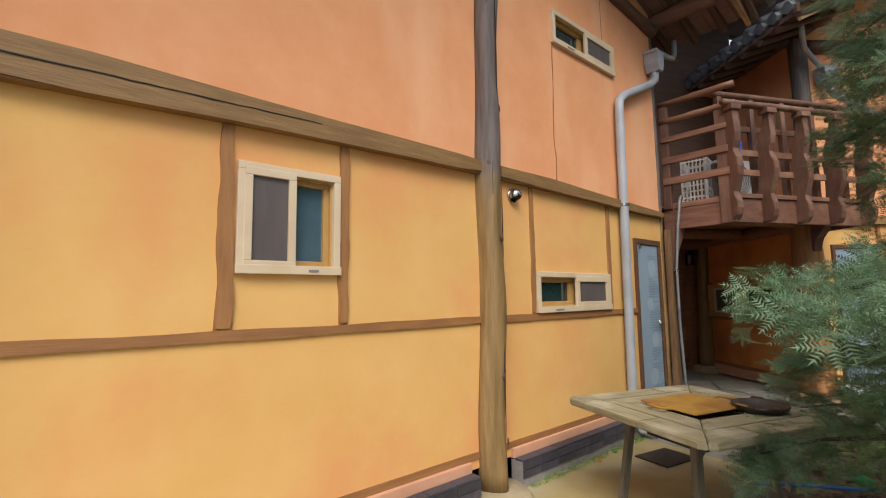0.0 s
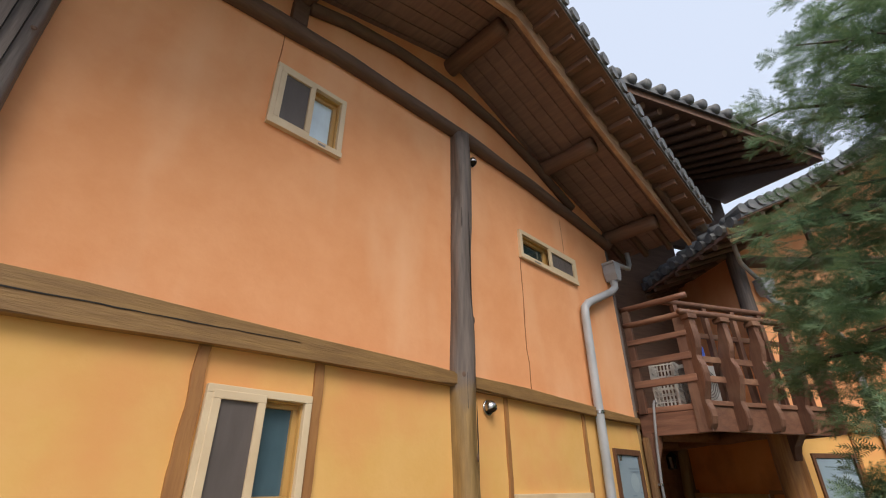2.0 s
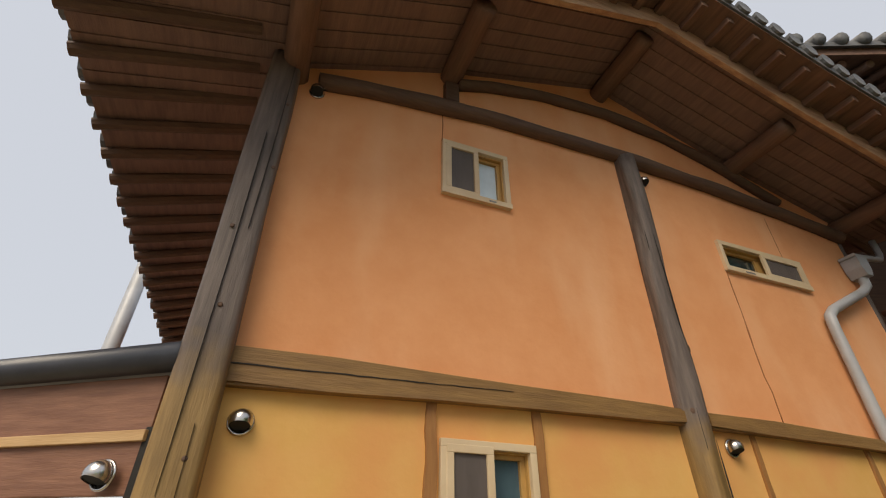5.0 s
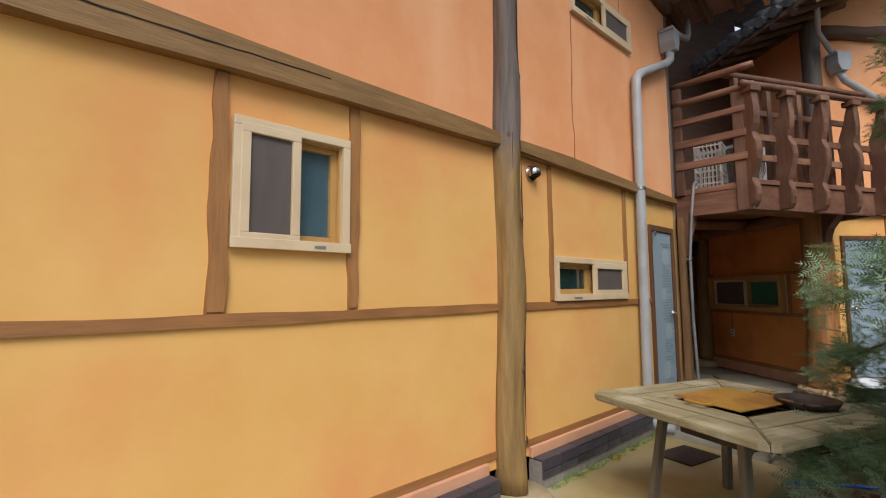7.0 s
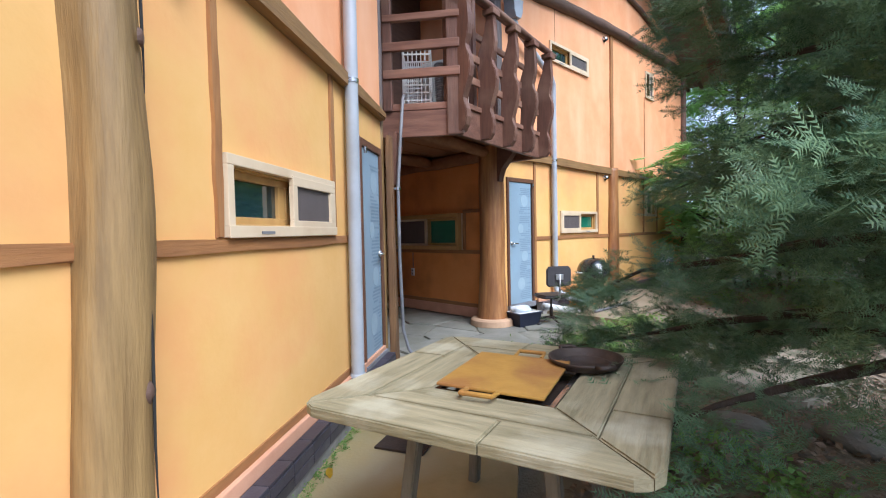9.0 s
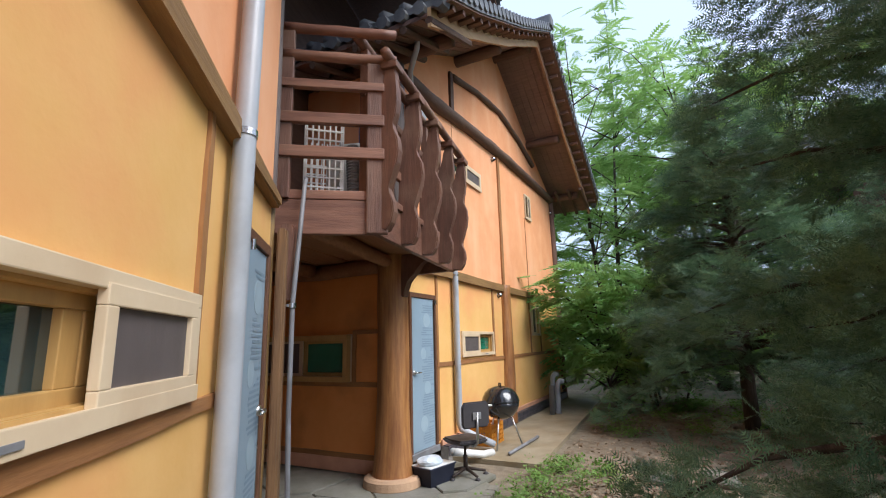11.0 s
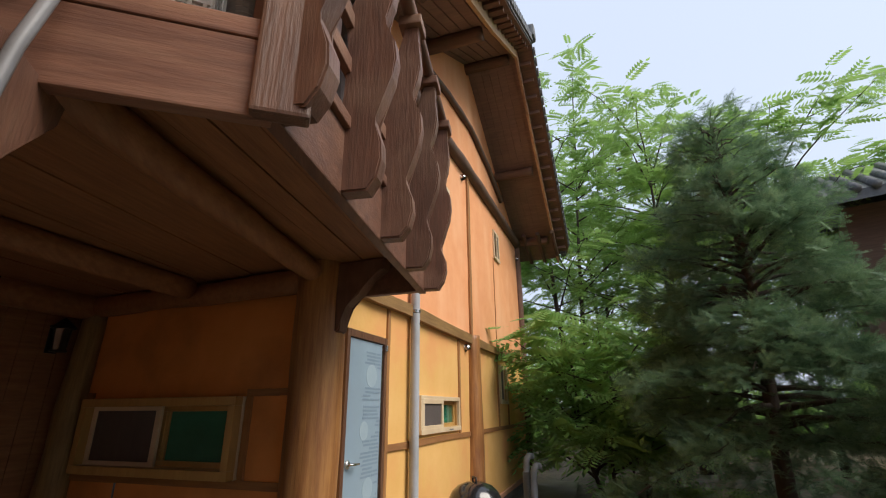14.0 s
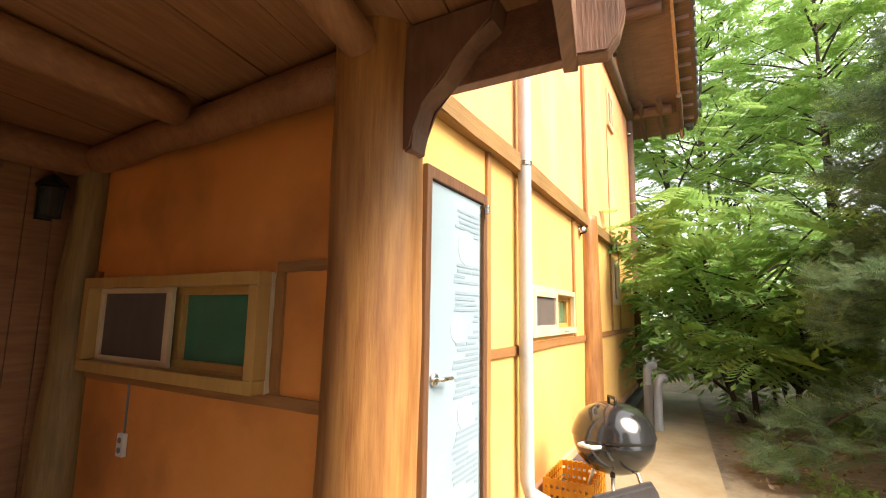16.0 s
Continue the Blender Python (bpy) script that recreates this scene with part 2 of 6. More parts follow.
def leafy(name, c1, c2, rough=0.5, trans=0.25, scale=2.5):
    m, nt, b = nodes(name)
    N, L = nt.nodes, nt.links
    g = N.new("ShaderNodeNewGeometry")
    n = N.new("ShaderNodeTexNoise")
    n.inputs["Scale"].default_value = scale
    L.new(g.outputs["Position"], n.inputs["Vector"])
    ad = N.new("ShaderNodeMath")
    ad.operation = "MULTIPLY_ADD"
    ad.inputs[1].default_value = 0.5
    L.new(g.outputs["Random Per Island"], ad.inputs[0])
    sb = N.new("ShaderNodeMath")
    sb.operation = "MULTIPLY_ADD"
    sb.inputs[1].default_value, sb.inputs[2].default_value = 1.4, -0.45
    L.new(n.outputs["Fac"], sb.inputs[0])
    L.new(sb.outputs[0], ad.inputs[2])
    mx = N.new("ShaderNodeMix")
    mx.data_type = "RGBA"
    mx.inputs["A"].default_value, mx.inputs["B"].default_value = (*c1, 1), (*c2, 1)
    L.new(ad.outputs[0], mx.inputs["Factor"])
    L.new(mx.outputs["Result"], b.inputs["Base Color"])
    b.inputs["Roughness"].default_value = rough
    b.inputs["Specular IOR Level"].default_value = 0.35
    tr = N.new("ShaderNodeBsdfTranslucent")
    L.new(mx.outputs["Result"], tr.inputs["Color"])
    ms = N.new("ShaderNodeMixShader")
    ms.inputs[0].default_value = trans
    L.new(b.outputs[0], ms.inputs[1])
    L.new(tr.outputs[0], ms.inputs[2])
    L.new(ms.outputs[0], N["Material Output"].inputs["Surface"])
    return m


PLASTER_Y = surface("plaster_ochre", (0.68, 0.385, 0.115), (0.73, 0.435, 0.15), scale=1.6, rough=0.9, bump=0.12, fine=22, stain=(0.70, 0.315, 0.115), stain_scale=1.1, stain_amt=1.0, lo=0.36, hi=0.64)
PLASTER_O = surface("plaster_orange", (0.73, 0.315, 0.135), (0.79, 0.37, 0.175), scale=1.8, rough=0.9, bump=0.12, fine=22, stain=(0.82, 0.46, 0.26), stain_scale=0.9, stain_amt=0.75, stain_stretch=(1.6, 1, 0.55), lo=0.36, hi=0.64)
PLASTER_P = surface("plaster_pink", (0.62, 0.33, 0.20), (0.54, 0.27, 0.16), scale=3, rough=0.9, bump=0.12, stain=(0.35, 0.2, 0.12), stain_scale=2, stain_amt=0.4)
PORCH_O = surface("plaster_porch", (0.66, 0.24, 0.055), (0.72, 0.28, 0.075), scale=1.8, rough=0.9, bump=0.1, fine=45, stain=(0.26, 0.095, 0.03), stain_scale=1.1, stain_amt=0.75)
WOOD_Y = surface("wood_ochre", (0.28, 0.16, 0.056), (0.20, 0.108, 0.038), scale=2.2, stretch=(1.2, 14, 14), rough=0.65, bump=0.3, fine=8, stain=(0.12, 0.06, 0.025), stain_scale=1.5, stain_amt=0.45)
STRIP_V = surface("strip_upright", (0.36, 0.17, 0.055), (0.27, 0.12, 0.04), scale=2.2, stretch=(12, 12, 1.2), rough=0.7, bump=0.25, fine=8, stain=(0.16, 0.075, 0.03), stain_scale=2, stain_amt=0.4)
STRIP_H = surface("strip_level", (0.34, 0.155, 0.05), (0.25, 0.11, 0.038), scale=2.2, stretch=(1.2, 12, 12), rough=0.7, bump=0.25, fine=8, stain=(0.16, 0.075, 0.03), stain_scale=2, stain_amt=0.4)
POST = post_wood("post_wood", (0.30, 0.19, 0.072), (0.19, 0.115, 0.042), (0.15, 0.118, 0.104), (0.09, 0.07, 0.062), 2.55)
WOOD_SLAB = surface("rough_slab_wood", (0.24, 0.13, 0.055), (0.14, 0.075, 0.035), scale=2.2, stretch=(12, 12, 1.0), rough=0.7, bump=0.3, fine=8, stain=(0.09, 0.05, 0.025), stain_scale=2, stain_amt=0.6, stain_stretch=(3, 3, 0.5))
PILLAR = surface("pillar_wood", (0.40, 0.19, 0.06), (0.24, 0.095, 0.03), scale=2.2, stretch=(12, 12, 1.0), rough=0.5, bump=0.2, fine=8, stain=(0.15, 0.055, 0.02), stain_scale=1.6, stain_amt=0.75, stain_stretch=(4, 4, 0.4))
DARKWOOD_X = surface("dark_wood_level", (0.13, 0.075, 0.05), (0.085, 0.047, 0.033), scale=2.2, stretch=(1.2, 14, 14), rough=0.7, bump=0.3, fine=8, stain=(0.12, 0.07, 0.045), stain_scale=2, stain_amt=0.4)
DARKWOOD_Y = surface("dark_wood_deep", (0.19, 0.10, 0.066), (0.12, 0.065, 0.045), scale=2.2, stretch=(14, 1.2, 14), rough=0.7, bump=0.3, fine=8, stain=(0.15, 0.09, 0.055), stain_scale=2, stain_amt=0.4)
BALC = surface("balcony_wood", (0.18, 0.082, 0.05), (0.11, 0.05, 0.032), scale=2.0, stretch=(1.2, 12, 12), rough=0.55, bump=0.25, fine=8, stain=(0.34, 0.20, 0.125), stain_scale=2.2, stain_amt=0.55, vary=0.15)
BALC_V = surface("balcony_wood_upright", (0.17, 0.078, 0.05), (0.105, 0.05, 0.033), scale=2.0, stretch=(12, 12, 1.2), rough=0.5, bump=0.25, fine=8, stain=(0.30, 0.18, 0.12), stain_scale=2.5, stain_amt=0.5, vary=0.18)
BALC_Y = surface("balcony_wood_deep", (0.22, 0.10, 0.062), (0.14, 0.062, 0.04), scale=2.0, stretch=(12, 1.2, 12), rough=0.55, bump=0.2, fine=8, stain=(0.36, 0.21, 0.135), stain_scale=2.2, stain_amt=0.45, stain_stretch=(3, 0.5, 3), vary=0.15)
CEILWOOD = surface("porch_ceiling_wood", (0.33, 0.145, 0.062), (0.22, 0.09, 0.038), scale=2.0, stretch=(1.2, 12, 12), rough=0.6, bump=0.25, fine=8, stain=(0.2, 0.08, 0.035), stain_scale=2.2, stain_amt=0.5)
SOFFIT = surface("soffit_boards", (0.24, 0.15, 0.125), (0.17, 0.105, 0.09), scale=2.0, stretch=(12, 1.2, 12), rough=0.75, bump=0.25, fine=8, stain=(0.30, 0.19, 0.15), stain_scale=2, stain_amt=0.35)
BARGE = surface("bargeboard_wood", (0.56, 0.36, 0.22), (0.38, 0.21, 0.125), scale=2.0, stretch=(1.2, 12, 12), rough=0.7, bump=0.25, fine=8, stain=(0.14, 0.07, 0.045), stain_scale=1.2, stain_amt=0.8)
FRESHWOOD = surface("pale_board_wood", (0.50, 0.33, 0.17), (0.42, 0.26, 0.12), scale=2.0, stretch=(1.2, 12, 12), rough=0.7, bump=0.2, fine=8, stain=(0.28, 0.15, 0.07), stain_scale=2, stain_amt=0.4)
TILE = surface("roof_tile_clay", (0.075, 0.08, 0.09), (0.12, 0.125, 0.135), scale=5, rough=0.6, bump=0.3, stain=(0.19, 0.20, 0.20), stain_scale=2.5, stain_amt=0.6)
FRAME_W = surface("window_pvc_cream", (0.66, 0.53, 0.36), (0.60, 0.46, 0.30), scale=2, rough=0.45, bump=0.03, stain=(0.50, 0.36, 0.22), stain_scale=2.0, stain_amt=0.5)
FRAME_D = surface("window_pvc_wood_print", (0.50, 0.30, 0.10), (0.42, 0.24, 0.075), scale=2, stretch=(8, 8, 1), rough=0.4, bump=0.05)
GLASS_D = glassy("dark_pane", (0.012, 0.030, 0.032))
GLASS_B = glassy("blue_pane", (0.05, 0.09, 0.115))
# green of the trees mirrored in the porch window, put into the base colour
GLASS_G = glassy("green_reflection_pane", (0.02, 0.13, 0.08), 0.03)
GLASS_W = glassy("pale_frosted_pane", (0.42, 0.52, 0.58), 0.3)
SCREEN = surface("insect_screen", (0.085, 0.07, 0.065), (0.11, 0.09, 0.085), scale=3, stretch=(3, 1, 0.6), rough=0.6, bump=0.2, fine=300)
CURTAIN = surface("brown_curtain", (0.20, 0.13, 0.10), (0.13, 0.08, 0.065), scale=4, stretch=(6, 1, 0.3), rough=0.8, bump=0.2)
STEEL = surface("stainless_steel", (0.62, 0.60, 0.58), (0.5, 0.48, 0.46), scale=8, rough=0.18, rough2=0.32, metal=1.0, bump=0.03)
VOID = surface("vent_inside", (0.01, 0.01, 0.01), (0.02, 0.018, 0.016), rough=0.9, bump=0)
PIPE = surface("grey_pvc_pipe", (0.40, 0.42, 0.45), (0.34, 0.36, 0.39), scale=3, rough=0.38, bump=0.04, stain=(0.26, 0.26, 0.25), stain_scale=3, stain_amt=0.4)
CONDUIT = surface("grey_conduit", (0.22, 0.22, 0.23), (0.17, 0.17, 0.18), scale=4, rough=0.5, bump=0.05, stain=(0.1, 0.09, 0.085), stain_scale=4, stain_amt=0.5)
DOORBLUE = surface("door_sheet_blue", (0.27, 0.36, 0.43), (0.22, 0.30, 0.37), scale=2, rough=0.45, bump=0.05, stain=(0.33, 0.41, 0.46), stain_scale=2, stain_amt=0.5)
DOORPALE = surface("door_print_pale", (0.33, 0.42, 0.475), (0.29, 0.38, 0.44), scale=6, rough=0.5, bump=0.04)
DOORDARK = surface("door_print_dark", (0.185, 0.26, 0.325), (0.21, 0.285, 0.35), scale=6, rough=0.5, bump=0.04)
DOORFRAME = surface("door_frame_brown", (0.15, 0.07, 0.035), (0.10, 0.045, 0.025), scale=2.2, stretch=(12, 12, 1.2), rough=0.5, bump=0.2, fine=8)
CHROME = surface("brushed_chrome", (0.65, 0.63, 0.6), (0.55, 0.53, 0.5), scale=8, rough=0.2, rough2=0.35, metal=1.0, bump=0.02)
TILE_P = surface("plinth_tile_dark", (0.035, 0.032, 0.045), (0.06, 0.056, 0.07), scale=7, rough=0.35, rough2=0.6, bump=0.12, stain=(0.14, 0.13, 0.13), stain_scale=5, stain_amt=0.4, vary=0.25)
GROUT = surface("plinth_mortar", (0.26, 0.24, 0.22), (0.19, 0.175, 0.16), scale=12, rough=0.95, bump=0.3)
CONC = surface("mossy_concrete", (0.36, 0.28, 0.135), (0.26, 0.21, 0.09), scale=2.2, rough=0.85, rough2=0.6, bump=0.25, fine=40, stain=(0.46, 0.41, 0.29), stain_scale=1.1, stain_amt=0.8)
CONC2 = surface("walkway_concrete", (0.30, 0.25, 0.17), (0.23, 0.185, 0.12), scale=2.5, rough=0.85, bump=0.25, fine=40, stain=(0.20, 0.14, 0.06), stain_scale=1.3, stain_amt=0.7)
PADSTONE = surface("pad_stone", (0.37, 0.30, 0.19), (0.30, 0.235, 0.14), scale=6, rough=0.9, bump=0.4, stain=(0.22, 0.19, 0.10), stain_scale=3, stain_amt=0.5)
PINKBASE = surface("pillar_base_plaster", (0.52, 0.34, 0.21), (0.44, 0.27, 0.16), scale=4, rough=0.9, bump=0.25, stain=(0.3, 0.2, 0.12), stain_scale=3, stain_amt=0.5)
FLAG = surface("flagstone", (0.26, 0.25, 0.215), (0.18, 0.175, 0.145), scale=4, rough=0.8, rough2=0.5, bump=0.35, fine=30, stain=(0.17, 0.165, 0.11), stain_scale=2.5, stain_amt=0.6, vary=0.16)
MORTAR = surface("paving_mortar", (0.25, 0.235, 0.19), (0.18, 0.17, 0.135), scale=6, rough=0.95, bump=0.4, fine=50, stain=(0.14, 0.13, 0.07), stain_scale=2, stain_amt=0.6)
SOIL = surface("leaf_litter_soil", (0.24, 0.19, 0.13), (0.14, 0.11, 0.075), scale=9, rough=0.95, bump=0.8, fine=70, stain=(0.28, 0.24, 0.17), stain_scale=1.6, stain_amt=0.7)
WHITEWALL = surface("white_wall_paint", (0.62, 0.58, 0.55), (0.56, 0.52, 0.49), scale=2, rough=0.7, bump=0.06, stain=(0.48, 0.42, 0.38), stain_scale=1.5, stain_amt=0.5)
BOARD_R = surface("red_brown_board", (0.24, 0.115, 0.07), (0.16, 0.07, 0.042), scale=2.2, stretch=(1.2, 12, 12), rough=0.6, bump=0.25, fine=8)
GUTTER = surface("dark_gutter_pipe", (0.035, 0.04, 0.055), (0.055, 0.06, 0.075), scale=3, rough=0.35, bump=0.05)
BARK = surface("bark", (0.075, 0.055, 0.042), (0.04, 0.03, 0.024), scale=5, stretch=(6, 6, 1), rough=0.95, bump=0.6, fine=20)
YEW = leafy("yew_needles", (0.045, 0.11, 0.06), (0.23, 0.34, 0.18), 0.45, 0.4, 3.0)
LEAF = leafy("ash_leaflets", (0.20, 0.36, 0.09), (0.38, 0.55, 0.18), 0.45, 0.5, 1.2)
LEAF_N = leafy("near_leaflets", (0.20, 0.38, 0.10), (0.36, 0.56, 0.20), 0.45, 0.5, 1.5)
WEED = leafy("weed_leaves", (0.11, 0.22, 0.045), (0.24, 0.38, 0.09), 0.5, 0.4, 3)
# ---------------------------------------------------------------- ground


def plot_height(x, y):
    return -0.05 + 0.035 * noise.noise((x * 0.7, y * 0.7, 3)) + 0.015 * noise.noise((x * 3, y * 3, 5))


def make_ground():
    xs = [-3000, -600, -120, -40, -15, -6] + [-4 + 0.25 * i for i in range(81)] + [18, 22, 30, 50, 120, 600, 3000]
    ys = [-3000, -600, -120, -40, -20] + [-12 + 0.25 * i for i in range(66)] + [6, 10, 20, 60, 300, 3000]
    bm = bmesh.new()
    g = [[bm.verts.new((x, y, plot_height(x, y) if -4 <= x <= 16 and -12 <= y <= 4 else -0.05)) for y in ys] for x in xs]
    for i in range(len(xs) - 1):
        for j in range(len(ys) - 1):
            bm.faces.new((g[i][j], g[i + 1][j], g[i + 1][j + 1], g[i][j + 1]))
    solo("ground", bm, SOIL, Matrix(), "bare brown soil with leaf litter", "ground", kind="structure", smooth=True)


make_ground()
apron = bmesh.new()
prism(apron, [(-3.5, 3.0), (-3.5, 1.2), (1.5, 1.15), (3.4, 1.75), (5.0, 1.7), (5.2, 3.0)], "z", -0.08, 0.05)
solo("pavement_apron", apron, CONC, Matrix(), "mossy yellowish concrete apron along the wall", "pavement", kind="structure")
walkway = bmesh.new()
prism(walkway, [(0.9, -0.12), (0.9, -1.40), (3.8, -1.25), (8.8, -1.0), (8.8, -0.12)], "z", -0.1, 0.02)
solo("pavement_walkway", walkway, CONC2, B2, "stained concrete walkway along the house", "pavement", kind="structure")

# ---------------------------------------------------------------- building 1 walls
W1 = {"bw": (0.975, 1.603, 1.735, 2.365), "sw": (3.59, 4.857, 1.432, 1.808), "uw0": (0.967, 1.59, 4.205, 4.80), "uw1": (3.975, 5.19, 4.15, 4.51)}
DOOR1 = (5.46, 6.12, 0.28, 2.25)


def inset(r, d=0.02):
    return (r[0] + d, r[1] - d, r[2] + d, r[3] - d)


w = holed(bmesh.new(), -0.40, 6.24, 0.27, 2.62, [inset(W1["bw"]), inset(W1["sw"]), DOOR1], 0.0, 0.22)
solo("wall_house_lower", w, PLASTER_Y, B1, "ochre-yellow plastered lower wall", "wall", kind="structure")
w = holed(bmesh.new(), -0.40, 6.24, 2.62, 5.1, [inset(W1["uw0"]), inset(W1["uw1"])], 0.0, 0.22)
solo("wall_house_upper", w, PLASTER_O, B1, "orange plastered upper wall with pale streaks", "wall", kind="structure")
RIDGE1 = 2.9
R1 = [(-1.75, 4.76), (-0.31, 5.17), (1.05, 5.78), (RIDGE1, 6.40), (4.68, 5.80), (6.3, 5.36), (7.0, 5.20)]


def r1z(x):
    return float(np.interp(x, [p[0] for p in R1], [p[1] for p in R1]))


g = bmesh.new()
prism(g, [(-0.40, 5.1), (6.24, 5.1), (6.24, r1z(6.24)), (4.68, r1z(4.68)), (RIDGE1, 6.4), (1.05, r1z(1.05)), (-0.4, r1z(-0.4))], "y", 0.0, 0.22)
solo("wall_house_gable", g, PLASTER_O, B1, "orange plastered gable under the eaves", "wall", kind="structure")
w = bx(6.02, 6.24, 0.22, 6.5, 0.0, 5.3)
solo("wall_house_side", w, PLASTER_O, B1, "orange plastered side wall of the house", "wall", kind="structure")
w = bx(-0.40, -0.18, 0.22, 6.5, 0.0, 5.2)
solo("wall_house_west", w, PLASTER_O, B1, "orange plastered outer wall of the house", "wall", kind="structure")
w = bx(-0.4, 6.24, 6.5, 6.72, 0.0, 6.2)
solo("wall_house_back", w, PLASTER_O, B1, "orange plastered back wall", "wall", kind="structure")
w = bx(-0.18, 6.02, 0.22, 6.5, 2.6, 2.72)
solo("floor_house_upper", w, DARKWOOD_X, B1, "dark wooden upper floor", "floor", kind="structure")

# ---------------------------------------------------------------- building 2 walls
W2 = {"sw2": (1.55, 2.96, 1.365, 1.78), "lw3": (5.47, 6.15, 1.71, 2.42), "uw2": (1.25, 2.65, 4.44, 4.80), "uw3": (5.50, 5.98, 4.58, 5.22)}
DOOR2 = (-0.06, 0.68, 0.20, 2.29)
w = holed(bmesh.new(), -0.255, 8.15, 0.22, 2.62, [inset(W2["sw2"]), inset(W2["lw3"]), DOOR2], 0.0, 0.22)
solo("wall_annex_lower", w, PLASTER_Y, B2, "ochre-yellow plastered lower wall", "wall", kind="structure")
w = holed(bmesh.new(), -0.255, 8.15, 2.62, 5.6, [inset(W2["uw2"]), inset(W2["uw3"])], 0.0, 0.22)
solo("wall_annex_upper", w, PLASTER_O, B2, "orange plastered upper wall", "wall", kind="structure")
R2 = [(-1.15, 5.38), (-0.25, 5.80), (1.7, 6.85), (3.85, 8.15), (6.1, 6.85), (8.15, 5.88), (8.9, 5.50)]


def r2z(x):
    return float(np.interp(x, [p[0] for p in R2], [p[1] for p in R2]))


g = bmesh.new()
prism(g, [(-0.255, 5.6), (8.15, 5.6), (8.15, r2z(8.15)), (6.1, r2z(6.1)), (3.85, 8.15), (1.7, r2z(1.7)), (-0.255, r2z(-0.255))], "y", 0.0, 0.22)
solo("wall_annex_gable", g, PLASTER_O, B2, "orange plastered gable of the second house", "wall", kind="structure")
PW = (-2.53, -0.77, 1.125, 1.745)
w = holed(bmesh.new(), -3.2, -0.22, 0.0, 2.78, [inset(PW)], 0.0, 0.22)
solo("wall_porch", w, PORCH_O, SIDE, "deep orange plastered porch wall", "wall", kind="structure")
w = bx(-6.0, -0.22, 0.0, 0.22, 2.78, 5.6)
solo("wall_annex_side", w, PLASTER_O, SIDE, "orange plastered side wall above the balcony", "wall", kind="structure")
w = bx(7.93, 8.15, 0.22, 6.0, 0.0, 5.8)
solo("wall_annex_east", w, PLASTER_O, B2, "orange plastered end wall", "wall", kind="structure")
w = bx(-0.25, 8.15, 6.0, 6.2, 0.0, 6.5)
solo("wall_annex_back", w, PLASTER_O, B2, "orange plastered back wall", "wall", kind="structure")
w = bx(-0.03, 7.93, 0.22, 6.0, 2.6, 2.72)
solo("floor_annex_upper", w, DARKWOOD_X, B2, "dark wooden upper floor", "floor", kind="structure")


# ---------------------------------------------------------------- roofs


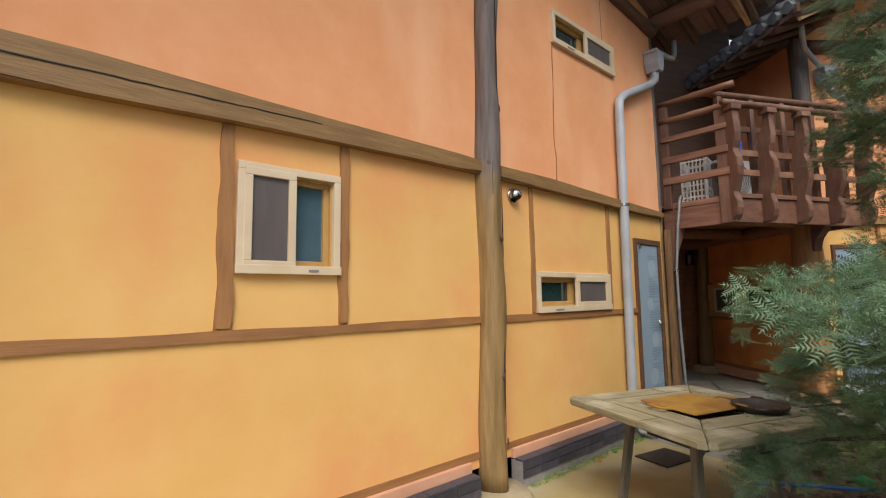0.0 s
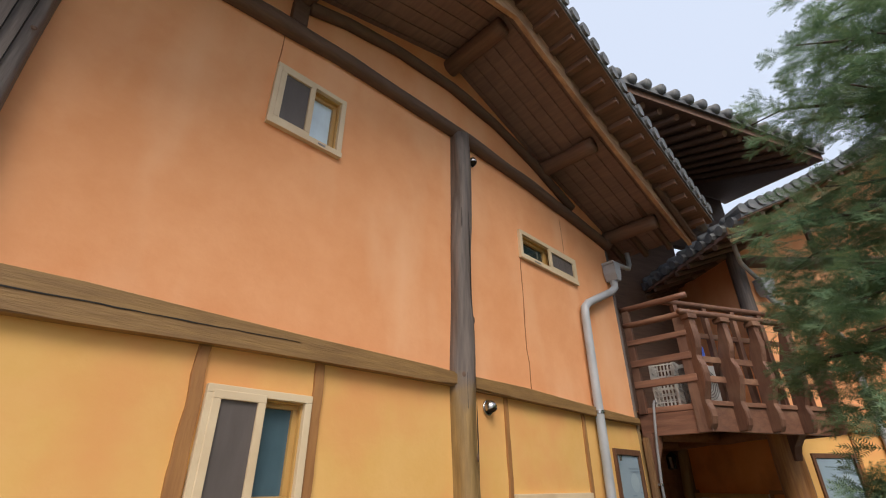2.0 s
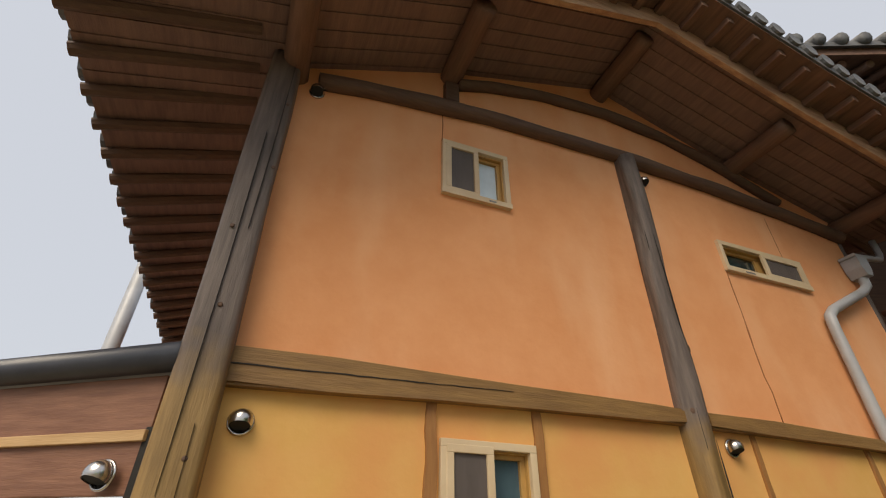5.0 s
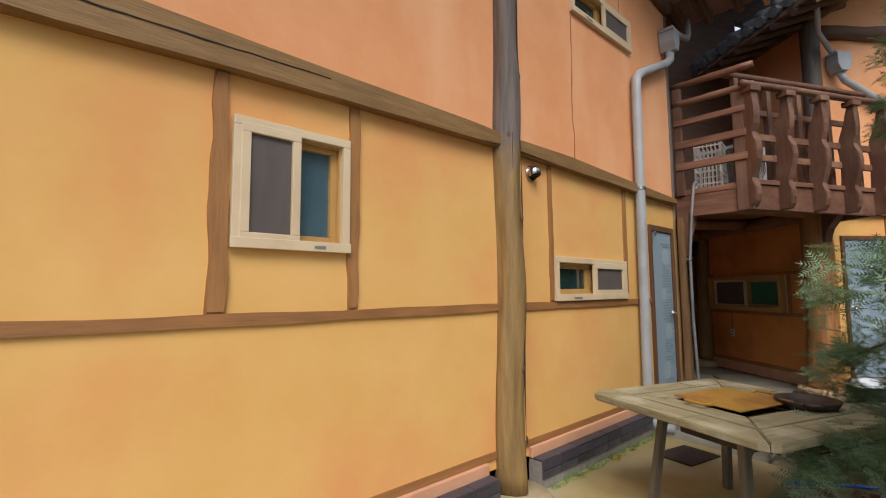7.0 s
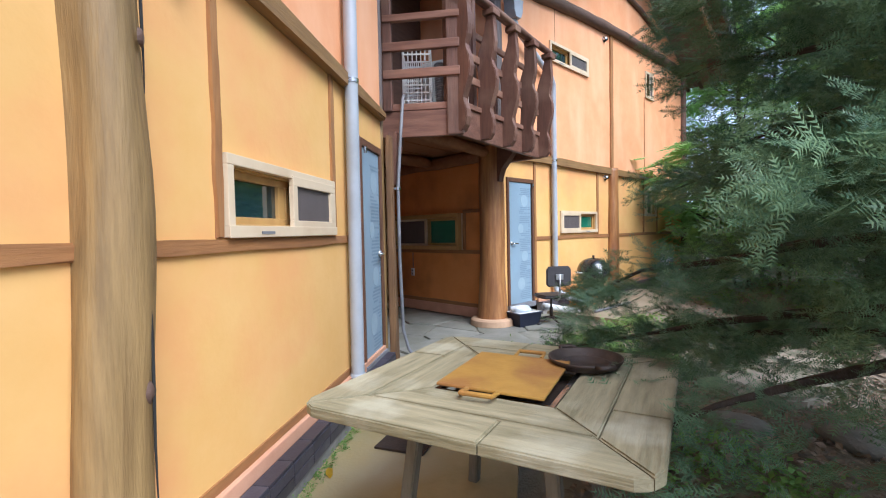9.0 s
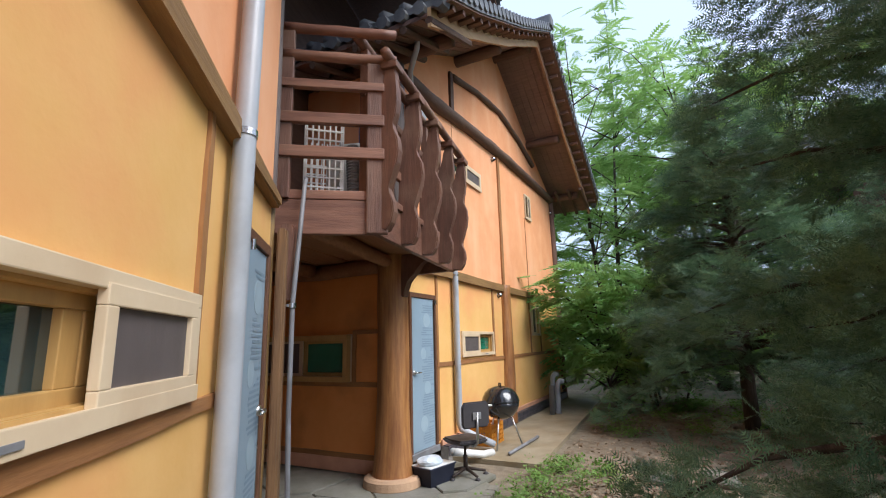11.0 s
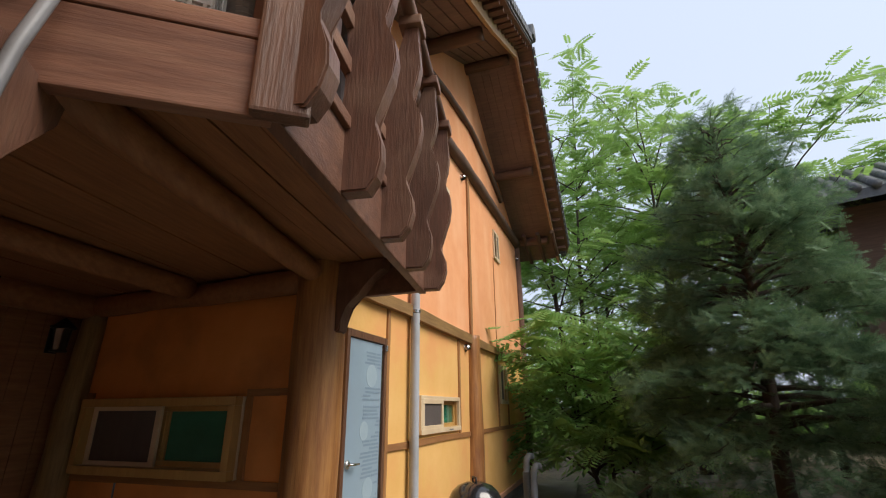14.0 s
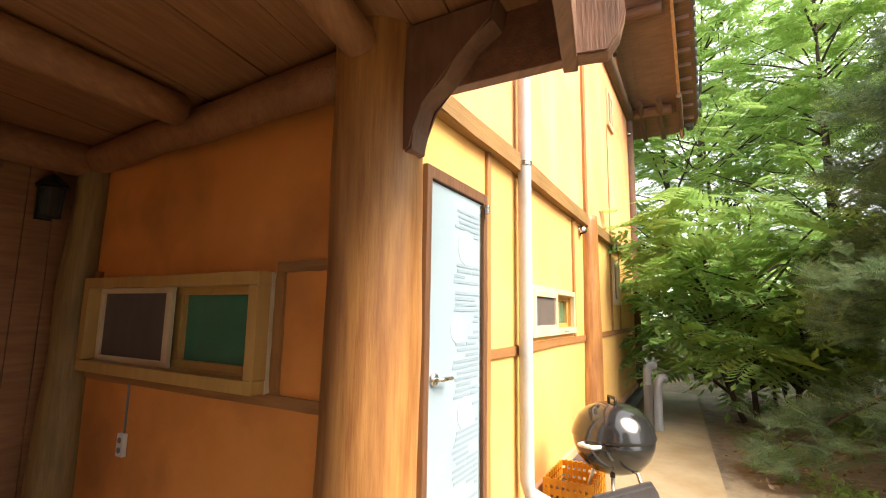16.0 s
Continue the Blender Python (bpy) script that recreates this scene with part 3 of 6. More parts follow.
def roof(name, prof, y0, y1, M, label, verge_y, pale=False):
    """A gable roof with its ridge along local y, boarded below and tiled above."""
    top = thing(name, M, label, "roof", kind="structure")
    n = len(prof)
    bm = bmesh.new()
    prism(bm, prof + [(x, z + 0.05) for x, z in prof[::-1]], "y", y0, y1)
    part("soffit", bm, SOFFIT, top, "dark stained soffit boards")
    bm = bmesh.new()
    prism(bm, [(x, z + 0.112) for x, z in prof] + [(x, z + 0.20) for x, z in prof[::-1]], "y", verge_y + 0.03, y1)
    part("tile_bed", bm, TILE, top, "dark clay tile bed")
    # board joints under the eaves: strips running up the slope
    for i in range(int((y1 - y0 if y1 - y0 < 1.4 else 1.4) / 0.16)):
        yy = y0 + 0.08 + 0.16 * i
        bm = bmesh.new()
        prism(bm, [(x, z - 0.014) for x, z in prof] + [(x, z - 0.001) for x, z in prof[::-1]], "y", yy, yy + 0.135)
        part("soffit_board", bm, SOFFIT, top)
    # bargeboards on both slopes
    mid = max(range(n), key=lambda i: prof[i][1])
    for side in (prof[:mid + 1], prof[mid:]):
        xs = np.linspace(side[0][0], side[-1][0], 15)
        ix, iz = [p[0] for p in prof], [p[1] for p in prof]
        lo = [(float(x), float(np.interp(x, ix, iz)) - 0.15 + 0.012 * noise.noise((x * 2, 1, 4))) for x in xs]
        hi = [(x, z + 0.26) for x, z in lo]
        bm = bmesh.new()
        prism(bm, lo + hi[::-1], "y", y0 - 0.055, y0 - 0.005)
        fresh = pale and side[0][0] < prof[mid][0] - 0.01 and side[-1] is not prof[-1]
        part("bargeboard", bm, FRESHWOOD if fresh else BARGE, top, "pale new bargeboard" if fresh else "reddish weathered bargeboard")
    # boarded verge standing out past the bargeboards on short lookouts
    bm = bmesh.new()
    prism(bm, [(x, z + 0.085) for x, z in prof] + [(x, z + 0.108) for x, z in prof[::-1]], "y", verge_y + 0.05, y0 - 0.056)
    part("verge_soffit", bm, DARKWOOD_Y, top, "dark boards under the verge")
    x = prof[0][0] + 0.18
    while x < prof[-1][0]:
        z = float(np.interp(x, [p[0] for p in prof], [p[1] for p in prof]))
        part("lookout", bx(-0.04, 0.04, verge_y + 0.11, y0 - 0.056, -0.075, 0.0, bevel=0.006), DARKWOOD_Y, top, M=pose(x, 0, z + 0.083))
        x += 0.30
    # round tiles along the verge, their ends facing out
    ix, iz = [p[0] for p in prof], [p[1] for p in prof]
    x = prof[0][0] + 0.05
    me = None
    while x < prof[-1][0]:
        z = float(np.interp(x, ix, iz)) + 0.235
        if me is None:
            bm = bmesh.new()
            tube(bm, [(0, 0, 0), (0, 0.32, 0.0)], [0.085, 0.08], 10)
            ob = part("verge_tile", bm, TILE, top, M=pose(x, verge_y, z))
            me = ob.data
        else:
            ob = new("verge_tile", me)
            ob.parent = top
            ob.matrix_basis = pose(x, verge_y, z + 0.01 * noise.noise((x * 3, 2, 2)))
        slope = (float(np.interp(x + 0.1, ix, iz)) - float(np.interp(x - 0.1, ix, iz))) / 0.2
        x += 0.21 / math.sqrt(1 + slope * slope)
    # tile rows running down the slope
    bm = bmesh.new()
    k = 0
    yy = verge_y + 0.4
    while yy < y1:
        for side in (prof[:mid + 1], prof[mid:]):
            tube(bm, [(x, yy, z + 0.22) for x, z in side], 0.08, 6)
        yy += 0.30
    part("tile_rows", bm, TILE, top, "rows of dark round clay tiles", smooth=True)["kind"] = "stuff"
    bm = bmesh.new()
    box(bm, prof[mid][0] - 0.13, prof[mid][0] + 0.13, verge_y - 0.05, y1, prof[mid][1] + 0.2, prof[mid][1] + 0.48, bevel=0.05)
    part("ridge_cap", bm, TILE, top, "thick dark ridge of stacked tiles")
    return top


roof1 = roof("roof_house", R1, -0.93, 7.3, B1, "dark tiled gable roof with boarded eaves", -1.38)
for i, (x, z) in enumerate(((-0.31, 5.05), (1.05, 5.66), (RIDGE1, 6.27), (4.65, 5.68), (6.28, 5.24))):
    bm = bmesh.new()
    log(bm, (x, -0.80, z), (x, 1.2, z + 0.0), 0.105, 0.105, seed=i, wob=0.01)
    part("purlin", bm, DARKWOOD_Y, roof1, "dark log purlin end", smooth=True)
roof2 = roof("roof_annex", R2, -0.98, 6.6, B2, "dark tiled gable roof with boarded eaves", -1.36, True)
for i, x in enumerate((-0.25, 1.75, 3.85, 6.1, 8.15)):
    bm = bmesh.new()
    log(bm, (x, -0.86, r2z(x) - 0.12), (x, 1.2, r2z(x) - 0.12), 0.11, 0.11, seed=i + 9, wob=0.01)
    part("purlin", bm, DARKWOOD_Y, roof2, "dark log purlin end", smooth=True)
# eave tiles along both long sides
for rf, prof, v in ((roof1, R1, -1.38), (roof2, R2, -1.36)):
    for sx, (x, z) in ((-1, prof[0]), (1, prof[-1])):
        bm = bmesh.new()
        yy = v + 0.2
        while yy < 6.6:
            tube(bm, [(x - sx * 0.10, yy, z + 0.13), (x + sx * 0.07, yy, z + 0.10)], 0.085, 8)
            yy += 0.26
        ob = part("eave_tiles", bm, TILE, rf, "row of round eave tile ends")
        ob["kind"] = "stuff"
        bm = bmesh.new()
        yy = v + 0.35
        while yy < 6.0:
            log(bm, (x + sx * 0.01, yy, z - 0.07), (x - sx * 1.15, yy, z + 0.33), 0.05, 0.055, seg=8, steps=3, seed=yy, wob=0.006)
            yy += 0.36
        ob = part("rafters", bm, DARKWOOD_X, rf, "row of dark round rafters")
        ob["kind"] = "stuff"
# upper roof over the balcony bay
def hip(bm):
    """Draws the far right corner of the eave out to the hip."""
    for v in bm.verts:
        if v.co.x > 5 and v.co.y > 3:
            v.co.x += 2.0


UP = pose(4.75, 2.25, 7.0, 0, 0, -23)
upper = thing("roof_bay", UP, "dark tiled eave high over the balcony bay", "roof", kind="structure")
bm = bmesh.new()
prism(bm, [(0.0, 0.0), (0.0, 0.14), (3.2, 1.6), (3.2, 1.46)], "x", 0.0, 5.2)
hip(bm)
part("soffit", bm, DARKWOOD_Y, upper, "dark soffit boards")
for i in range(15):
    bm = bmesh.new()
    log(bm, (0.2 + 0.34 * i, 0.12, -0.02), (0.2 + 0.34 * i, 2.6, 1.11), 0.055, 0.06, seg=8, steps=3, seed=i, wob=0.005)
    part("rafter", bm, DARKWOOD_Y, upper, "dark round rafter")
for i in range(19):
    bm = bmesh.new()
    tube(bm, [(0.05 + 0.28 * i, -0.10, 0.19), (0.05 + 0.28 * i, 0.3, 0.37), (0.05 + 0.28 * i, 3.1, 1.66)], 0.085, 10)
    part("eave_tile", bm, TILE, upper, "grey round eave tile", smooth=True)
bm = bmesh.new()
prism(bm, [(-0.06, 0.10), (-0.06, 0.18), (3.2, 1.66), (3.2, 1.6)], "x", -0.05, 5.2)
hip(bm)
part("tile_bed", bm, TILE, upper, "dark clay tile bed")
# added dark wall, stands in for the dark mass under the bay eave
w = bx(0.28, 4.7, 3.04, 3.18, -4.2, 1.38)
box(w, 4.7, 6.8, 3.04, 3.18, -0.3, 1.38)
solo("wall_recess_fill", w, DARKWOOD_X, UP, "dark timber wall added to fill the dark recess behind the balcony", "wall", kind="structure")
# ---------------------------------------------------------------- timber frame


def member(name, M, x0, x1, z0, z1, y0, mat, label, seed=0, wave=0.008, taper=None, upright=False):
    """A hewn timber set in the wall face, with uneven edges and eased corners."""
    bm = bmesh.new()
    lo, hi = [], []
    n = 14
    for i in range(n + 1):
        t = i / n
        if upright:
            z = z0 + (z1 - z0) * t
            wd = (x1 - x0) * (1 if taper is None else taper[0] + (taper[1] - taper[0]) * t)
            c = (x0 + x1) / 2 + wave * noise.noise((t * 3, seed, 0))
            lo.append((c - wd / 2 + wave * noise.noise((t * 6, seed, 2)), z))
            hi.append((c + wd / 2 + wave * noise.noise((t * 6, seed, 5)), z))
        else:
            x = x0 + (x1 - x0) * t
            ht = (z1 - z0) * (1 if taper is None else taper[0] + (taper[1] - taper[0]) * t)
            c = (z0 + z1) / 2 + wave * noise.noise((t * 3, seed, 0))
            lo.append((x, c - ht / 2 + wave * noise.noise((t * 6, seed, 2))))
            hi.append((x, c + ht / 2 + wave * noise.noise((t * 6, seed, 5))))
    prism(bm, lo + hi[::-1], "y", y0, 0.03, bevel=min(0.012, abs(y0) * 0.4))
    return solo(name, bm, mat, M, label, "timber", kind="structure")


# long cracked tie beam with its split
TIE = [(-0.27, 2.525, 2.735), (0.3, 2.54, 2.738), (0.9, 2.562, 2.725), (1.5, 2.575, 2.715), (2.1, 2.585, 2.71), (2.6, 2.59, 2.705), (2.9, 2.59, 2.70)]
bm = bmesh.new()
prism(bm, [(x, a) for x, a, b in TIE] + [(x, b) for x, a, b in TIE[::-1]], "y", -0.075, 0.03, bevel=0.018)
solo("trim_tie_beam", bm, WOOD_Y, B1, "long hewn ochre-stained tie beam with a drying crack", "timber", kind="structure")
bm = bmesh.new()
lo, hi = [], []
for i in range(25):
    t = i / 24
    zc = 2.634 + 0.032 * t + 0.006 * noise.noise((t * 7, 2, 3)) + 0.003 * noise.noise((t * 23, 5, 3))
    hw = 0.0042 * (1 - t) ** 0.6 * (0.8 + 0.6 * noise.noise((t * 9, 8, 1))) + 0.0006
    lo.append((-0.25 + 1.7 * t, zc - hw))
    hi.append((-0.25 + 1.7 * t, zc + hw))
prism(bm, lo + hi[::-1], "y", -0.079, -0.07)
solo("trim_beam_crack", bm, VOID, B1, "dark drying crack in the beam", "crack", kind="structure")
bm = bmesh.new()
TIE2 = [(3.08, 2.585, 2.70), (3.8, 2.58, 2.695), (4.6, 2.57, 2.665), (5.4, 2.55, 2.64), (6.2, 2.545, 2.625)]
prism(bm, [(x, a) for x, a, b in TIE2] + [(x, b) for x, a, b in TIE2[::-1]], "y", -0.07, 0.03, bevel=0.018)
solo("trim_tie_beam_short", bm, WOOD_Y, B1, "hewn ochre-stained tie beam", "timber", kind="structure")
member("trim_rail", B1, -0.22, 2.92, 1.372, 1.428, -0.018, STRIP_H, "thin brown wooden rail across the wall", 3, 0.01)
member("trim_rail_short", B1, 3.08, 5.54, 1.368, 1.425, -0.018, STRIP_H, "thin brown wooden rail across the wall", 4, 0.008)
member("trim_stud", B1, 0.885, 0.962, 1.43, 2.56, -0.022, STRIP_V, "brown wooden stud beside a window", 5, 0.018, (1.15, 0.85), True)
member("trim_stud_slim", B1, 1.608, 1.672, 1.43, 2.58, -0.020, STRIP_V, "brown wooden stud beside a window", 6, 0.014, (0.95, 1.0), True)
member("trim_stud_thin", B1, 3.535, 3.583, 1.43, 2.585, -0.018, STRIP_V, "thin brown wooden stud", 7, 0.012, None, True)
member("trim_stud_thin_b", B1, 4.862, 4.92, 1.43, 2.57, -0.018, STRIP_V, "thin brown wooden stud", 8, 0.010, None, True)
member("trim_stud_door", B1, 5.30, 5.36, 0.30, 2.56, -0.012, STRIP_V, "thin brown wooden stud beside a door", 8, 0.006, None, True)
member("trim_skirting", B1, 3.1, 5.5, 0.34, 0.39, -0.010, STRIP_H, "thin brown skirting strip", 9, 0.006)
member("trim_skirting_long", B1, -0.3, 2.9, 0.34, 0.39, -0.010, STRIP_H, "thin brown skirting strip", 9, 0.006)
# plaster seams on the upper storey
SEAM = surface("plaster_seam", (0.36, 0.13, 0.045), (0.28, 0.10, 0.035), scale=8, rough=0.9, bump=0.2)


def seam(name, M, pts, wd=0.014):
    bm = bmesh.new()
    tube(bm, [(x + 0.012 * noise.noise((z * 2.3, x, 3)), 0.001, z) for x, z in pts], [wd * (0.5 + 0.35 * noise.noise((z * 5, 1, 9))) for x, z in pts], 6)
    solo(name, bm, SEAM, M, "hairline seam in the plaster", "seam", kind="structure", smooth=True)


seam("trim_seam_a", B1, [(3.99 - 0.03 * i / 11 + 0.03 * (i > 8), 4.14 - 1.44 * i / 11) for i in range(12)])
seam("trim_seam_b", B1, [(4.98, 4.52 + 0.55 * i / 8) for i in range(9)], 0.008)
seam("trim_seam_c", B1, [(0.97, 4.8 + 0.4 * i / 8) for i in range(9)], 0.010)
seam("trim_seam_d", B2, [(5.46, 2.8 + 1.78 * i / 11) for i in range(12)], 0.03)
seam("trim_seam_e", B2, [(1.45, 4.8 + 0.7 * i / 8) for i in range(9)], 0.015)

# upper tie beams, arched braces
for nm, M, pts, r in (("trim_upper_beam", B1, [(-0.12, 5.03), (0.6, 5.15), (1.5, 5.25), (2.9, 5.29), (4.2, 5.26), (5.4, 5.18), (6.24, 5.10)], 0.075),
                      ("trim_arched_brace", B1, [(1.12, 5.58), (1.5, 5.72), (2.1, 5.86), (2.9, 5.93), (3.7, 5.86), (4.5, 5.66), (5.3, 5.36)], 0.06),
                      ("trim_annex_upper_beam", B2, [(-0.2, 5.42), (0.7, 5.43), (2.2, 5.56), (4.0, 5.66), (6.0, 5.70), (8.1, 5.72)], 0.11),
                      ("trim_annex_brace", B2, [(1.5, 6.30), (2.6, 6.54), (3.9, 6.70), (5.2, 6.54), (6.4, 6.25)], 0.06)):
    bm = bmesh.new()
    ps, rs = [], []
    for i in range(33):
        t = i / 32 * (len(pts) - 1)
        k = min(int(t), len(pts) - 2)
        f = t - k
        x, z = pts[k][0] * (1 - f) + pts[k + 1][0] * f, pts[k][1] * (1 - f) + pts[k + 1][1] * f
        ps.append((x, -0.035, z + 0.015 * noise.noise((x * 2, 4, 4))))
        rs.append(r * (1 + 0.15 * noise.noise((x * 1.7, 8, 2))))
    tube(bm, ps, rs, 12)
    solo(nm, bm, DARKWOOD_X, M, "dark weathered bent log beam", "timber", kind="structure", smooth=True)
bm = bx(0.98, 1.12, -0.06, 0.02, 5.30, 5.56, bevel=0.012)
solo("trim_strut", bm, DARKWOOD_X, B1, "short dark strut block", "timber", kind="structure")
bm = bx(1.38, 1.50, -0.05, 0.02, 5.62, 6.36, bevel=0.012)
solo("trim_annex_strut", bm, DARKWOOD_X, B2, "short dark strut block", "timber", kind="structure")
member("trim_annex_tie_beam", B2, -0.2, 8.1, 2.585, 2.715, -0.07, WOOD_Y, "hewn ochre-stained tie beam", 12, 0.03)
member("trim_annex_rail", B2, 0.7, 8.1, 1.255, 1.32, -0.018, STRIP_H, "thin brown wooden rail", 13, 0.008)
for i, (u, wd, z0, z1) in enumerate(((0.73, 0.06, 0.25, 2.6), (3.02, 0.07, 1.32, 2.6), (5.38, 0.06, 1.32, 2.6), (6.22, 0.06, 1.32, 2.6))):
    member("trim_annex_stud_%s" % "abcd"[i], B2, u - wd / 2, u + wd / 2, z0, z1, -0.02, STRIP_V, "thin brown wooden stud", 20 + i, 0.008, None, True)
member("trim_annex_post_upper", B2, 3.62, 3.74, 2.7, 5.6, -0.03, STRIP_V, "slim brown post on the upper wall", 30, 0.02, None, True)

# posts


def round_post(name, M, p0, p1, r0, r1, mat, label, seed, wob=0.02, bend=0.0):
    bm = bmesh.new()
    log(bm, p0, p1, r0, r1, seg=20, steps=40, wob=wob, seed=seed, bend=bend)
    return solo(name, bm, mat, M, label, "post", kind="structure", smooth=True)


round_post("post_middle", B1, (2.955, -0.035, 0.10), (2.985, -0.035, 5.27), 0.118, 0.10, POST, "knotty round log post, ochre below and grey above", 2, 0.05)
bm = bmesh.new()
log(bm, (-0.31, -0.075, 0.0), (-0.385, -0.055, 5.1), 0.130, 0.112, seg=24, steps=40, wob=0.010, seed=5, flat=(1.0, 1.0))
solo("post_corner", bm, POST, B1, "broad squared corner post with drying cracks", "post", kind="structure", smooth=True)
bm = bmesh.new()
for zz0, zz1, xx in ((0.2, 2.3, -0.30), (2.0, 4.2, -0.37), (3.4, 5.0, -0.31)):
    prism(bm, [(xx - 0.002, zz0), (xx + 0.004, (zz0 + zz1) / 2), (xx + 0.002, zz1), (xx + 0.007, (zz0 + zz1) / 2)], "y", -0.20, -0.17)
solo("trim_post_cracks", bm, VOID, B1, "dark drying cracks in the corner post", "crack", kind="structure")
for i, (x, z) in enumerate(((-0.36, 1.75), (-0.30, 2.15), (-0.40, 3.4), (-0.27, 3.9), (-0.34, 2.9), (-0.29, 4.5))):
    bm = bmesh.new()
    lathe(bm, [(0, 0.003), (0.008, 0.003), (0.014, 0.0), (0.0, -0.002)], 10, pose(x, -0.188, z, 90, 0, 0))
    solo("trim_knot", bm, DARKWOOD_X, B1, "dark knot in the corner post", "knot", kind="structure", smooth=True)
kn = random.Random(8)
for i in range(13):
    z = 0.5 + 0.37 * i + kn.uniform(-0.1, 0.1)
    a = kn.uniform(-0.9, 0.9)
    r = 0.116 - 0.018 * z / 5.2
    bm = bmesh.new()
    lathe(bm, [(0, 0.002), (0.008, 0.003), (0.016, 0.001), (0.024, -0.008)], 12, pose(0, 0, 0, 90, 0, 0))
    for v in bm.verts:
        v.co.z *= 1.0 + 0.7 * kn.random()
    bm.transform(pose(2.962 + 0.006 * z + r * math.sin(a), -0.035 - r * math.cos(a), z, 0, 0, math.degrees(a)))
    solo("trim_post_knot", bm, DARKWOOD_X, B1, "dark knot in the round post", "knot", kind="structure", smooth=True)
for i, (z0, z1, a) in enumerate(((0.5, 1.6, 0.25), (1.4, 2.7, -0.5), (2.9, 4.4, 0.1), (1.9, 2.5, 0.9), (3.2, 5.0, -0.7))):
    bm = bmesh.new()
    pts = []
    for k in range(13):
        t = k / 12
        z = z0 + (z1 - z0) * t
        aa = a + 0.10 * noise.noise((z * 2, i, 0))
        r = 0.1165 - 0.018 * z / 5.2
        pts.append((2.958 + 0.006 * z + r * math.sin(aa), -0.035 - r * math.cos(aa), z))
    tube(bm, pts, [0.001 + 0.0045 * math.sin(PI * k / 12) for k in range(13)], 5)
    solo("trim_post_crack", bm, VOID, B1, "thin drying crack in the round post", "crack", kind="structure")
round_post("post_end", B1, (6.225, 0.015, 0.05), (6.235, 0.015, 5.1), 0.036, 0.034, POST, "thin dark end post", 7, 0.012)
bm = bmesh.new()
prism(bm, [(6.19, 0.0), (6.36, 0.0), (6.32, 0.5), (6.285, 1.3), (6.27, 2.4), (6.19, 2.4)], "y", -0.11, -0.045, bevel=0.012)
solo("post_door_slab", bm, WOOD_SLAB, B1, "leaning rough slab of timber beside the door", "post", kind="structure")
round_post("post_annex", B2, (3.61, -0.03, 0.05), (3.67, -0.02, 2.72), 0.16, 0.12, PILLAR, "ochre-stained round post", 15, 0.02)
round_post("post_annex_end", B2, (8.12, -0.02, 0.0), (8.12, -0.02, 5.8), 0.10, 0.09, DARKWOOD_Y, "dark end post", 16, 0.012)
round_post("post_annex_corner", B2, (-0.25, 0.05, 2.7), (-0.25, 0.05, 5.6), 0.13, 0.12, POST, "grey weathered log post above the balcony", 17, 0.02)
PIL = (-0.47, -0.02)
bm = bmesh.new()
ps = [(0.0, 0.335), (0.02, 0.35), (0.10, 0.34), (0.125, 0.31), (0.13, 0.0)]
lathe(bm, [(0, -0.06)] + [(r * (1 + 0.0), h) for h, r in ps], 30, pose(PIL[0], PIL[1], -0.02))
solo("pillar_base", bm, PINKBASE, B2, "round pinkish plastered pillar base", "pillar base", kind="structure", smooth=False)
bm = bmesh.new()
rings = []
for i in range(41):
    t = i / 40
    z = 0.10 + 2.65 * t
    r = 0.19 + 0.055 * math.exp(-t * 7) + 0.012 * noise.noise((t * 5, 3, 1))
    ring = []
    for k in range(24):
        a = 2 * PI * k / 24
        rr = r * (1 + 0.06 * noise.noise((math.cos(a) * 1.5, math.sin(a) * 1.5, t * 2.5)))
        ring.append(bm.verts.new((PIL[0] + 0.02 * math.sin(t * 3) + rr * math.cos(a), PIL[1] + rr * math.sin(a), z)))
    rings.append(ring)
for r, s in zip(rings, rings[1:]):
    for k in range(24):
        bm.faces.new((r[k], r[(k + 1) % 24], s[(k + 1) % 24], s[k]))
solo("porch_pillar", bm, PILLAR, B2, "thick smooth ochre-brown log pillar of the porch", "pillar", kind="structure", smooth=True)
# porch wall timbers
for nm, x0, x1, z0, z1, up in (("trim_porch_rail", -2.9, -0.3, 1.06, 1.12, False), ("trim_porch_head", -0.76, -0.3, 1.745, 1.80, False), ("trim_porch_head_b", -2.9, -2.54, 1.745, 1.80, False),
                               ("trim_porch_skirt", -2.9, -0.3, 0.17, 0.23, False), ("trim_porch_stud", -0.76, -0.70, 1.12, 1.745, True)):
    member(nm, SIDE, x0, x1, z0, z1, -0.02, STRIP_V if up else STRIP_H, "brown wooden trim strip in the porch", 40 + len(nm), 0.008, None, up)
bm = bx(-2.9, -0.3, -0.03, 0.01, 0.0, 0.17, bevel=0.006)
solo("baseboard_porch", bm, PLASTER_P, SIDE, "pinkish plastered base of the porch wall", "skirting", kind="structure")
bm = bmesh.new()
log(bm, (-2.76, -0.08, 0.1), (-2.72, -0.04, 2.75), 0.15, 0.11, seg=16, steps=24, wob=0.02, seed=33)
solo("post_porch_back", bm, POST, SIDE, "rough flared log post in the porch corner", "post", kind="structure", smooth=True)
bm = bmesh.new()
lathe(bm, [(0, 0), (0.27, 0), (0.28, 0.09), (0.22, 0.13), (0, 0.13)], 18, pose(-2.76, -0.08, -0.02))
solo("pad_porch_back", bm, PADSTONE, SIDE, "rough stone pad under a post", "pad stone", kind="structure")
